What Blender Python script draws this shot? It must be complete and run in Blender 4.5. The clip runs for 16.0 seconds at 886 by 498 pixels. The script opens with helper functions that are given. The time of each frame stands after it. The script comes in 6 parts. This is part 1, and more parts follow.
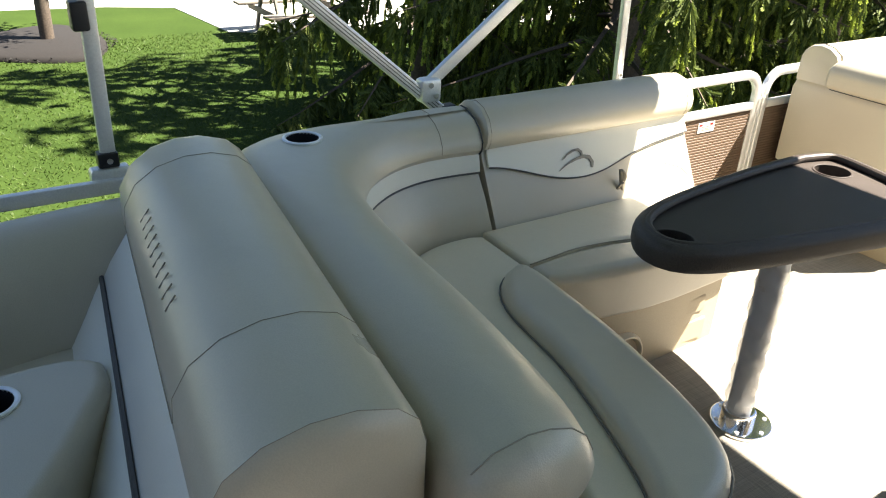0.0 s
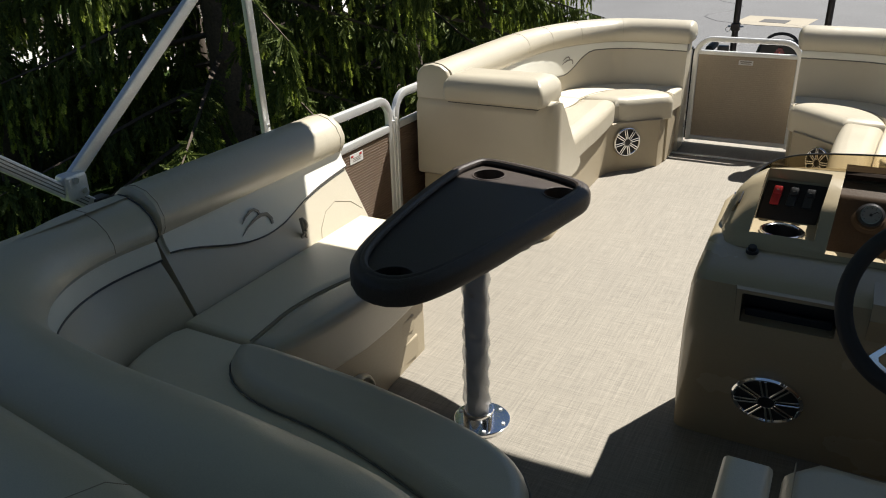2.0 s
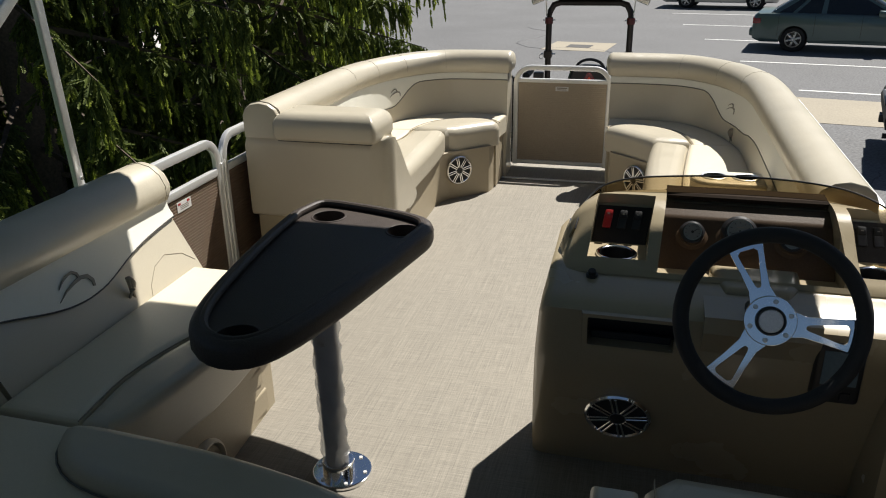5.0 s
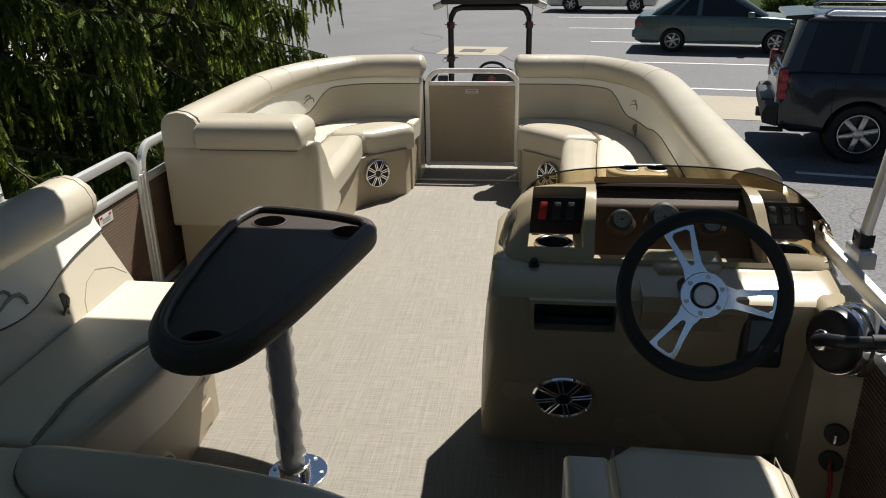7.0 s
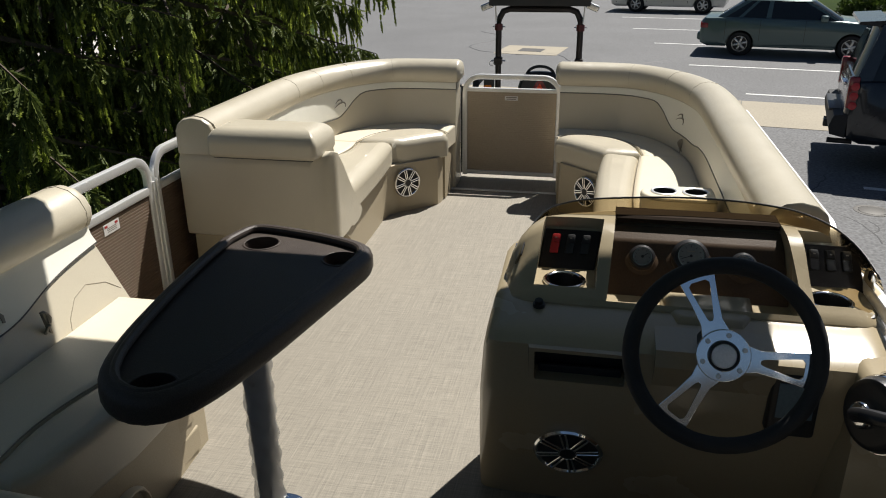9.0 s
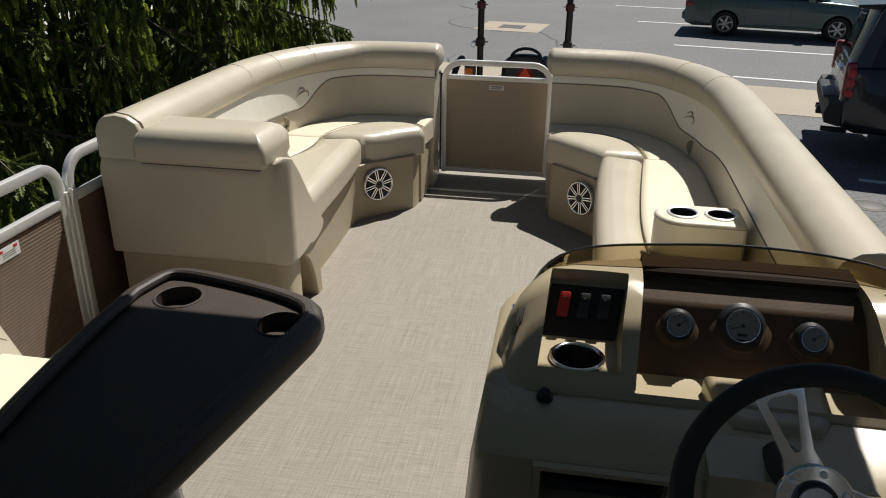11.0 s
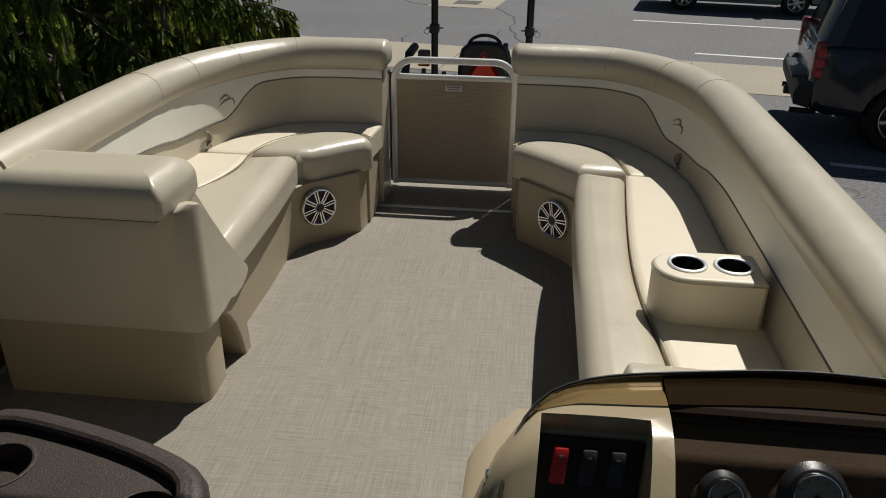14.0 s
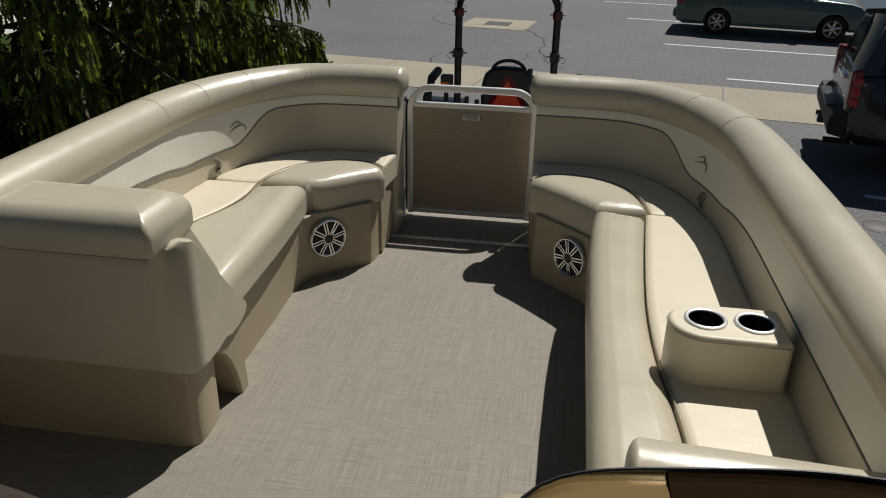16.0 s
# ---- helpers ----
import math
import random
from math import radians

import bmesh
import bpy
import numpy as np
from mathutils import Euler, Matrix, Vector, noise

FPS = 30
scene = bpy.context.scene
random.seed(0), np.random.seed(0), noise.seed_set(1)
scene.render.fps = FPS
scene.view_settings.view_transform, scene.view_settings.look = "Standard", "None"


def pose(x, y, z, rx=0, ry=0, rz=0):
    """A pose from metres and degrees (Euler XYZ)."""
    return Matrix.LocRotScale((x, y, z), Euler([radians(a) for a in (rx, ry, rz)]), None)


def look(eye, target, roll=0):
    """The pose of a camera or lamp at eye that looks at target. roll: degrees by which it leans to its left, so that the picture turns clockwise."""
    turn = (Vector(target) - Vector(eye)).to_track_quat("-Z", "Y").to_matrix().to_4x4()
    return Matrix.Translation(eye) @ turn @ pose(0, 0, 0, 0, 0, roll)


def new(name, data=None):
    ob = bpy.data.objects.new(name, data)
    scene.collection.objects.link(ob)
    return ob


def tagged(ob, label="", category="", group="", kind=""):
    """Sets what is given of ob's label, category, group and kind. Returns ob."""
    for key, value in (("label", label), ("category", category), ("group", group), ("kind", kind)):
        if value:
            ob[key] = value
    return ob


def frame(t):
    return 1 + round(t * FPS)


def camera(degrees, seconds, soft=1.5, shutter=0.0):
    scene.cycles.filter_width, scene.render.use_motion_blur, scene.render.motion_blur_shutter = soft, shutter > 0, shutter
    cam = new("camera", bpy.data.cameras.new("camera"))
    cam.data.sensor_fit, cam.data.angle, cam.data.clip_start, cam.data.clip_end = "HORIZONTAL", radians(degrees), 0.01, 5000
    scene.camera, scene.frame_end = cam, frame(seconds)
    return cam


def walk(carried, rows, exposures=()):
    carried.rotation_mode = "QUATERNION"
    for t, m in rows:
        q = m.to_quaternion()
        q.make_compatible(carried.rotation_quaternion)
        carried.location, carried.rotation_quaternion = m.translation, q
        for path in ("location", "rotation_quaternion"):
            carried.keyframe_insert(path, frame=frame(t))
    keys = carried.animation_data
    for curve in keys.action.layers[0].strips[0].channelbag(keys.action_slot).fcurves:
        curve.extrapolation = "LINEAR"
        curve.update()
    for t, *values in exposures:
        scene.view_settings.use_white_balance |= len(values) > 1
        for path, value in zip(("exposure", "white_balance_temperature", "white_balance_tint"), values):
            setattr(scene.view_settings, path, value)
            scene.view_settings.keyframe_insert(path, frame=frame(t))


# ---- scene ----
# x to starboard, y to the bow, z up from the deck of a pontoon boat on its trailer.
cam = camera(59.7, 16.0, soft=1.05)
PATH = [
    (0, (0.76, 0.024, 1.433), (-0.727, 1.007, 0.525), 2.8),
    (0.5, (0.739, 0.04, 1.434), (-0.637, 1.197, 0.558), 2.2),
    (1, (0.653, -0.007, 1.45), (-0.53, 1.354, 0.583), 0.7),
    (1.5, (0.617, -0.021, 1.469), (-0.388, 1.488, 0.625), -0.2),
    (2, (0.584, -0.034, 1.459), (-0.276, 1.579, 0.648), -1.4),
    (2.5, (0.579, -0.055, 1.463), (-0.183, 1.62, 0.681), -2.3),
    (3, (0.597, -0.026, 1.473), (-0.103, 1.692, 0.727), -1.3),
    (3.5, (0.619, 0.039, 1.478), (-0.026, 1.785, 0.746), -2.0),
    (4, (0.617, 0.082, 1.477), (0.026, 1.841, 0.73), -1.4),
    (6.5, (0.407, -0.102, 1.479), (0.123, 1.733, 0.735), -1.3),
    (7, (0.426, -0.074, 1.479), (0.198, 1.768, 0.735), -1.0),
    (7.5, (0.473, 0.001, 1.487), (0.254, 1.842, 0.737), -1.3),
    (8, (0.508, 0.073, 1.486), (0.237, 1.902, 0.723), -2.0),
    (8.5, (0.528, 0.111, 1.494), (0.196, 1.928, 0.727), -2.6),
    (9, (0.551, 0.163, 1.498), (0.18, 1.979, 0.748), -0.5),
    (11.5, (0.434, 0.84, 1.468), (0.132, 2.633, 0.635), 0.7),
    (12, (0.448, 0.934, 1.469), (0.1, 2.708, 0.614), -0.5),
    (12.5, (0.427, 1.019, 1.471), (0.111, 2.79, 0.596), 0.1),
    (13, (0.394, 1.138, 1.484), (0.099, 2.92, 0.625), 0.7),
    (13.5, (0.385, 1.229, 1.487), (0.143, 3.029, 0.648), 1.0),
    (14, (0.383, 1.288, 1.483), (0.181, 3.079, 0.616), 0.6),
    (14.5, (0.395, 1.351, 1.492), (0.203, 3.151, 0.643), 0.4),
    (15, (0.402, 1.383, 1.499), (0.235, 3.189, 0.656), 1.0),
    (15.5, (0.424, 1.397, 1.501), (0.204, 3.196, 0.654), 0.7),
    (16, (0.429, 1.431, 1.503), (0.155, 3.231, 0.676), 1.1),
]
EXPOSE = [(0, 2.68, 6950, 10), (0.5, 2.20, 7050, 10), (1, 1.52, 6900, 10), (1.5, 1.10, 6600, 10), (2, 0.84, 6500, 10), (2.5, 0.62, 6500, 10), (4, 0.55, 6500, 10), (6.5, 0.55, 6500, 10), (9, 0.45, 6500, 10), (11.5, 0.20, 6500, 10), (12.5, 0.09, 6500, 10), (14, -0.23, 6500, 10), (16, -0.32, 6500, 10)]
walk(cam, [(t, look(eye, target, roll)) for t, eye, target, roll in PATH], EXPOSE)

# ---- light: one sun, ahead and to starboard, and the sky ----
SUN_WAY = Vector((0.30, 0.62, 1.0)).normalized()
world = bpy.data.worlds.new("sky")
scene.world = world
world.use_nodes = True
wn = world.node_tree
sky = wn.nodes.new("ShaderNodeTexSky")
sky.sky_type, sky.sun_disc = "NISHITA", False
sky.air_density, sky.dust_density, sky.ozone_density = 1.0, 0.4, 2.5
sky.sun_elevation = math.asin(SUN_WAY.z)
sky.sun_rotation = math.atan2(SUN_WAY.x, SUN_WAY.y)
wn.links.new(sky.outputs[0], wn.nodes["Background"].inputs[0])
wn.nodes["Background"].inputs[1].default_value = 0.031
sun_data = bpy.data.lights.new("sun", "SUN")
sun_data.energy, sun_data.angle, sun_data.color = 5.0, radians(0.55), (1.0, 0.965, 0.895)
sun = new("sun", sun_data)
sun.matrix_world = look(SUN_WAY * 30, (0, 0, 0))

# ---- materials ----
MATS = {}


def mat(name, base, rough=0.5, metal=0.0, var=0.12, scale=6.0, fine=0.1, fine_scale=120.0, bump=0.15, bump_scale=None,
        coat=0.0, spec=0.5, tint=None, piece=0.0, soft=0.0):
    """A painted, moulded or woven surface: a broad stain, a fine grain and a relief, at sizes in metres."""
    if name in MATS:
        return MATS[name]
    m = bpy.data.materials.new(name)
    m.use_nodes = True
    n, ln = m.node_tree.nodes, m.node_tree.links
    b = n["Principled BSDF"]
    co = n.new("ShaderNodeTexCoord")
    big = n.new("ShaderNodeTexNoise")
    big.inputs["Scale"].default_value, big.inputs["Detail"].default_value = scale, 4
    small = n.new("ShaderNodeTexNoise")
    small.inputs["Scale"].default_value, small.inputs["Detail"].default_value = fine_scale, 3
    for t in (big, small):
        ln.new(co.outputs["Object"], t.inputs["Vector"])
    dark = [c * (1 - var) for c in base]
    light = [min(1, c * (1 + var * 0.6)) for c in (tint or base)]
    ramp = n.new("ShaderNodeMix")
    ramp.data_type = "RGBA"
    ramp.inputs[6].default_value, ramp.inputs[7].default_value = (*dark, 1), (*light, 1)
    ln.new(big.outputs[0], ramp.inputs[0])
    mul = n.new("ShaderNodeMix")
    mul.data_type, mul.blend_type = "RGBA", "MULTIPLY"
    mul.inputs[0].default_value = 1.0
    gr = n.new("ShaderNodeMapRange")
    gr.inputs[1].default_value, gr.inputs[2].default_value = 0.3, 0.7
    gr.inputs[3].default_value, gr.inputs[4].default_value = 1 - fine, 1 + fine * 0.4
    ln.new(small.outputs[0], gr.inputs[0])
    ln.new(ramp.outputs[2], mul.inputs[6])
    ln.new(gr.outputs[0], mul.inputs[7])
    out = mul.outputs[2]
    if piece:
        info = n.new("ShaderNodeObjectInfo")
        pr = n.new("ShaderNodeMapRange")
        pr.inputs[3].default_value, pr.inputs[4].default_value = 1 - piece, 1 + piece
        ln.new(info.outputs["Random"], pr.inputs[0])
        mp = n.new("ShaderNodeMix")
        mp.data_type, mp.blend_type = "RGBA", "MULTIPLY"
        mp.inputs[0].default_value = 1.0
        ln.new(out, mp.inputs[6])
        ln.new(pr.outputs[0], mp.inputs[7])
        out = mp.outputs[2]
    ln.new(out, b.inputs["Base Color"])
    b.inputs["Roughness"].default_value, b.inputs["Metallic"].default_value = rough, metal
    b.inputs["Coat Weight"].default_value = coat
    b.inputs["Coat Roughness"].default_value = 0.08
    b.inputs["Specular IOR Level"].default_value = spec
    rr = n.new("ShaderNodeMapRange")
    rr.inputs[3].default_value, rr.inputs[4].default_value = max(0.02, rough - 0.07), min(1, rough + 0.07)
    ln.new(big.outputs[0], rr.inputs[0])
    ln.new(rr.outputs[0], b.inputs["Roughness"])
    if bump:
        bp = n.new("ShaderNodeBump")
        bp.inputs["Strength"].default_value, bp.inputs["Distance"].default_value = bump, 0.002
        tex = small
        if bump_scale:
            tex = n.new("ShaderNodeTexNoise")
            tex.inputs["Scale"].default_value = bump_scale
            ln.new(co.outputs["Object"], tex.inputs["Vector"])
        ln.new(tex.outputs[0], bp.inputs["Height"])
        ln.new(bp.outputs[0], b.inputs["Normal"])
        if soft:
            dent, b2 = n.new("ShaderNodeTexNoise"), n.new("ShaderNodeBump")
            dent.inputs["Scale"].default_value, dent.inputs["Detail"].default_value = 9.0, 3
            b2.inputs["Strength"].default_value, b2.inputs["Distance"].default_value = soft, 0.012
            ln.new(co.outputs["Object"], dent.inputs["Vector"])
            ln.new(dent.outputs[0], b2.inputs["Height"])
            ln.new(b2.outputs[0], bp.inputs["Normal"])
    MATS[name] = m
    return m


TAN = mat("tan vinyl", (0.55, 0.495, 0.385), 0.31, spec=0.85, var=0.07, fine=0.07, fine_scale=420, bump=0.22, soft=0.22)
CREAM = mat("cream vinyl", (0.73, 0.655, 0.51), 0.42, var=0.05, fine=0.06, fine_scale=420, bump=0.22, soft=0.25)
WHITE = mat("off-white vinyl", (0.82, 0.80, 0.71), 0.4, var=0.05, fine=0.05, fine_scale=420, bump=0.2, soft=0.2)
BASE = mat("tan moulded plastic", (0.41, 0.345, 0.24), 0.5, var=0.06, fine=0.08, fine_scale=260, bump=0.3)
PIPING = mat("dark grey piping", (0.07, 0.065, 0.06), 0.5)
TRIM = mat("grey welt", (0.17, 0.165, 0.15), 0.5)
SEAM = mat("tan seam", (0.36, 0.315, 0.24), 0.6)
ALU = mat("brushed anodised aluminium", (0.80, 0.80, 0.79), 0.38, 0.55, var=0.05, fine=0.08, fine_scale=200, bump=0.08)
STEEL = mat("satin stainless steel", (0.82, 0.83, 0.82), 0.32, 0.65, var=0.04, fine=0.04, fine_scale=300, bump=0.03)
CHROME = mat("polished chrome", (0.86, 0.86, 0.86), 0.07, 1.0, var=0.02, fine=0.0, bump=0)
BLACK = mat("black plastic", (0.018, 0.018, 0.02), 0.38, var=0.2, fine=0.1, fine_scale=300, bump=0.2)
RUBBER = mat("black rubber", (0.02, 0.02, 0.021), 0.7, var=0.2, bump=0.3, fine_scale=200)
TABLE = mat("black pebbled table plastic", (0.055, 0.041, 0.033), 0.5, var=0.25, scale=9, fine=0.35, fine_scale=320, bump=0.6, spec=0.42)
LOGO = mat("grey-brown embroidery", (0.29, 0.265, 0.225), 0.7, var=0.1)
GRASS_G = mat("lawn turf", (0.024, 0.047, 0.008), 0.95, var=0.25, scale=1.1, fine=0.25, fine_scale=60, bump=0.8, tint=(0.037, 0.062, 0.012), spec=0.1)
ASPHALT = mat("worn asphalt", (0.168, 0.168, 0.172), 0.85, var=0.32, scale=0.5, fine=0.45, fine_scale=28, bump=0.8)
CONCRETE = mat("pale concrete", (0.37, 0.325, 0.25), 0.85, var=0.2, scale=0.9, fine=0.15, fine_scale=30, bump=0.5)
PAINTW = mat("white road paint", (0.72, 0.72, 0.70), 0.7, var=0.2, scale=3, fine=0.2, fine_scale=40)


# ---- mesh helpers ----
def finish(bm, name, material, smooth=35.0, mats=()):
    me = bpy.data.meshes.new(name)
    bm.normal_update()
    bm.to_mesh(me)
    bm.free()
    for m in (material, *mats):
        me.materials.append(m)
    if smooth:
        me.polygons.foreach_set("use_smooth", [True] * len(me.polygons))
        me.set_sharp_from_angle(angle=radians(smooth))
    return me


def part(name, bm, material, parent=None, label="", smooth=35.0, kind=""):
    """Links a bmesh as one mesh object, under a thing or a part where one is given."""
    ob = new(name, finish(bm, name, material, smooth))
    if parent is not None:
        ob.parent = parent
        if parent.data is None:
            ob.matrix_parent_inverse = Matrix.Translation(-parent.location)
    return tagged(ob, label=label, kind=kind)


def thing(name, label, category, at=(0, 0, 0), group="", kind=""):
    ob = new(name)
    ob.location = at
    ob.empty_display_size = 0.1
    return tagged(ob, label, category, group, kind)


def solo(name, bm, material, label, category, group="", kind="", smooth=35.0):
    return tagged(part(name, bm, material, smooth=smooth), label, category, group, kind)


def B():
    return bmesh.new()


def box(x0, x1, y0, y1, z0, z1, bevel=0.0, bm=None, seg=2, m=None):
    """A box between two corners, with its edges rounded."""
    bm = bm or B()
    r = bmesh.ops.create_cube(bm, size=1, matrix=Matrix.Translation(((x0 + x1) / 2, (y0 + y1) / 2, (z0 + z1) / 2))
                              @ Matrix.Diagonal((x1 - x0, y1 - y0, z1 - z0, 1)))
    vs = r["verts"]
    if bevel:
        es = list({e for v in vs for e in v.link_edges})
        q = bmesh.ops.bevel(bm, geom=es, offset=bevel, segments=seg, profile=0.5, affect="EDGES")
        vs = list({v for f in q["faces"] for v in f.verts} | {v for v in vs if v.is_valid})
    if m is not None:
        bmesh.ops.transform(bm, matrix=m, verts=[v for v in vs if v.is_valid])
    return bm


def rings(loops, closed=True, cap0=True, cap1=True, bm=None):
    """Skin a row of loops of equal length."""
    bm = bm or B()
    vs = [[bm.verts.new(p) for p in lp] for lp in loops]
    n = len(vs[0])
    for a, b in zip(vs, vs[1:]):
        for i in range(n if closed else n - 1):
            j = (i + 1) % n
            bm.faces.new((a[i], a[j], b[j], b[i]))
    if closed and cap0:
        bm.faces.new(vs[0][::-1])
    if closed and cap1:
        bm.faces.new(vs[-1])
    bmesh.ops.recalc_face_normals(bm, faces=bm.faces[:])
    return bm


def arc(cx, cy, r, a0, a1, n=8):
    return [(cx + r * math.cos(radians(a0 + (a1 - a0) * i / n)), cy + r * math.sin(radians(a0 + (a1 - a0) * i / n))) for i in range(n + 1)]


def smooth_path(pts, step=0.05, rounds=2):
    """A corner-cut polyline, resampled at even steps."""
    p = [Vector(q) for q in pts]
    for _ in range(rounds):
        q = [p[0]]
        for a, b in zip(p, p[1:]):
            q += [a.lerp(b, 0.25), a.lerp(b, 0.75)]
        p = q + [p[-1]]
    out, left = [p[0].copy()], step
    for a, b in zip(p, p[1:]):
        d = (b - a).length
        while left <= d and d > 0:
            out.append(a.lerp(b, left / d))
            left += step
        left -= d
    if (out[-1] - p[-1]).length < step * 0.4:
        out.pop()
    return out + [p[-1].copy()]


def sweep(path, profile, dome=0.0, bm=None, scale=None, dome0=None, dome1=None):
    """Sweep a closed profile (u to the left of the path, v up) along a path in plan. dome: how far the ends bulge out."""
    path = [Vector((*p, 0)) if len(p) == 2 else Vector(p) for p in path]
    d0, d1 = (dome if dome0 is None else dome0), (dome if dome1 is None else dome1)
    loops = []
    n = len(path)
    for i, p in enumerate(path):
        t = (path[min(i + 1, n - 1)] - path[max(i - 1, 0)])
        t.z = 0
        t.normalize()
        left = Vector((-t.y, t.x, 0))
        prof = profile(i / (n - 1)) if callable(profile) else profile
        base = [p + left * u + Vector((0, 0, v)) for u, v in prof]
        mid = sum(base, Vector()) / len(base)
        if i == 0 and d0:
            loops += [[mid.lerp(b, math.cos(radians(a))) - t * d0 * math.sin(radians(a)) for b in base] for a in (84, 65, 45, 25)]
        loops.append(base)
        if i == n - 1 and d1:
            loops += [[mid.lerp(b, math.cos(radians(a))) + t * d1 * math.sin(radians(a)) for b in base] for a in (25, 45, 65, 84)]
    return rings(loops, bm=bm)


def tube(path, r, seg=10, bm=None, flat=1.0, close=False):
    """A round bar along points in space; flat squashes it upwards."""
    path = [Vector(p) for p in path]
    n = len(path)
    loops = []
    up = Vector((0, 0, 1))
    for i, p in enumerate(path):
        t = (path[min(i + 1, n - 1)] - path[max(i - 1, 0)]).normalized()
        side = t.cross(up)
        if side.length < 0.05:
            side = t.cross(Vector((0, 1, 0)))
        side.normalize()
        over = side.cross(t)
        loops.append([p + side * r * math.cos(2 * math.pi * k / seg) + over * r * flat * math.sin(2 * math.pi * k / seg) for k in range(seg)])
    return rings(loops, bm=bm)


def tidy(poly, near=0.006):
    """Drops doubled corners and spikes from a plan outline."""
    p = [Vector(q[:2]) for q in poly]
    done = False
    while not done and len(p) > 3:
        done = True
        for i in range(len(p)):
            a, b, c = p[i - 1], p[i], p[(i + 1) % len(p)]
            e, f = b - a, c - b
            if e.length < near or (f.length > 0 and e.normalized().dot(f.normalized()) < -0.75):
                p.pop(i)
                done = False
                break
    return [tuple(q) for q in p]


def inset(poly, d, steps=4):
    """A plan outline (anticlockwise) drawn in by d, without folding over itself."""
    cur = [Vector(q[:2]) for q in poly]
    n = len(cur)
    for _ in range(steps):
        out = []
        for i in range(n):
            a, b, c = cur[i - 1], cur[i], cur[(i + 1) % n]
            k = 2
            while (b - a).length < 1e-6 and k < n:
                a, k = cur[i - k], k + 1
            k = 2
            while (c - b).length < 1e-6 and k < n:
                c, k = cur[(i + k) % n], k + 1
            e, f = (b - a).normalized(), (c - b).normalized()
            m = Vector((-e.y, e.x)) + Vector((-f.y, f.x))
            m = m / max(0.7, m.length_squared / 2) if m.length > 1e-6 else Vector((-e.y, e.x))
            out.append(b + m * (d / steps))
        for _ in range(3):
            for i in range(n):
                j = (i + 1) % n
                if (out[j] - out[i]).dot(cur[j] - cur[i]) < 0:
                    out[i] = out[j] = (out[i] + out[j]) / 2
        cur = out
    return [tuple(p) for p in cur]


def area(poly):
    return sum(a[0] * b[1] - b[0] * a[1] for a, b in zip(poly, poly[1:] + poly[:1])) / 2


def pad(poly, z0, z1, r=0.03, bm=None, crown=0.0, lower=0.0, seg=4):
    """A cushion or moulded slab over a plan outline, with a rounded top edge (and lower edge)."""
    poly = tidy(poly)
    if area(poly) < 0:
        poly = poly[::-1]
    loops = []
    if lower:
        for a in (0, 45, 90):
            k = lower * (1 - math.sin(radians(a)))
            loops.append([(x, y, z0 + lower * (1 - math.cos(radians(a)))) for x, y in inset(poly, k)])
    else:
        loops.append([(x, y, z0) for x, y in poly])
    for i in range(seg + 1):
        a = radians(90 * i / seg)
        loops.append([(x, y, z1 - r + r * math.sin(a)) for x, y in inset(poly, r * (1 - math.cos(a)))])
    if crown:
        loops.append([(x, y, z1 + crown) for x, y in inset(poly, r + crown * 3)])
    return rings(loops, bm=bm)


def place(bm, m):
    bmesh.ops.transform(bm, matrix=m, verts=bm.verts[:])
    return bm


def disc(r, h, seg=28, bevel=0.0, bm=None, r2=None):
    """A round plug standing on z = 0, its top edge rounded."""
    bm = bm or B()
    r2 = r if r2 is None else r2
    c = lambda q, z: [(q * math.cos(2 * math.pi * k / seg), q * math.sin(2 * math.pi * k / seg), z) for k in range(seg)]
    lp = [c(r, 0)]
    lp += [c(r2, h)] if not bevel else [c(r2, h - bevel), c(r2 - bevel * 0.3, h - bevel * 0.3), c(r2 - bevel, h)]
    return rings(lp, bm=bm)


def ring(r_out, r_in, h, seg=32, bm=None, round_=0.35):
    """A round collar on z = 0 with a rounded section."""
    loops = []
    for k in range(seg + 1):
        a = 2 * math.pi * k / seg
        w, pr = r_out - r_in, []
        for u, v in ((0, 0), (0, 1 - round_), (round_, 1), (1 - round_, 1), (1, 1 - round_), (1, 0)):
            q = r_in + w * u
            pr.append((q * math.cos(a), q * math.sin(a), h * v))
        loops.append(pr)
    bm = rings(loops, cap0=False, cap1=False, bm=bm)
    bmesh.ops.remove_doubles(bm, verts=bm.verts[:], dist=1e-5)
    return bm


def facing(at, way, roll=0.0):
    """A pose that turns +z to way, at a place."""
    return Matrix.Translation(at) @ Vector(way).to_track_quat("Z", "Y").to_matrix().to_4x4() @ pose(0, 0, 0, 0, 0, roll)


def mirror(bm):
    bmesh.ops.scale(bm, vec=(-1, 1, 1), verts=bm.verts[:])
    bmesh.ops.reverse_faces(bm, faces=bm.faces[:])
    return bm


def carve(ob, *cutters):
    """Cuts shapes out of a mesh for good."""
    for bm in cutters:
        c = new("cutter", finish(bm, "cutter", None, 0, ()))
        mod = ob.modifiers.new("cut", "BOOLEAN")
        mod.operation, mod.object, mod.solver = "DIFFERENCE", c, "EXACT"
        dg = bpy.context.evaluated_depsgraph_get()
        dg.update()
        me = bpy.data.meshes.new_from_object(ob.evaluated_get(dg))
        ob.modifiers.clear()
        ob.data = me
        bpy.data.objects.remove(c)
    ob.data.polygons.foreach_set("use_smooth", [True] * len(ob.data.polygons))
    ob.data.set_sharp_from_angle(angle=radians(35))
    return ob


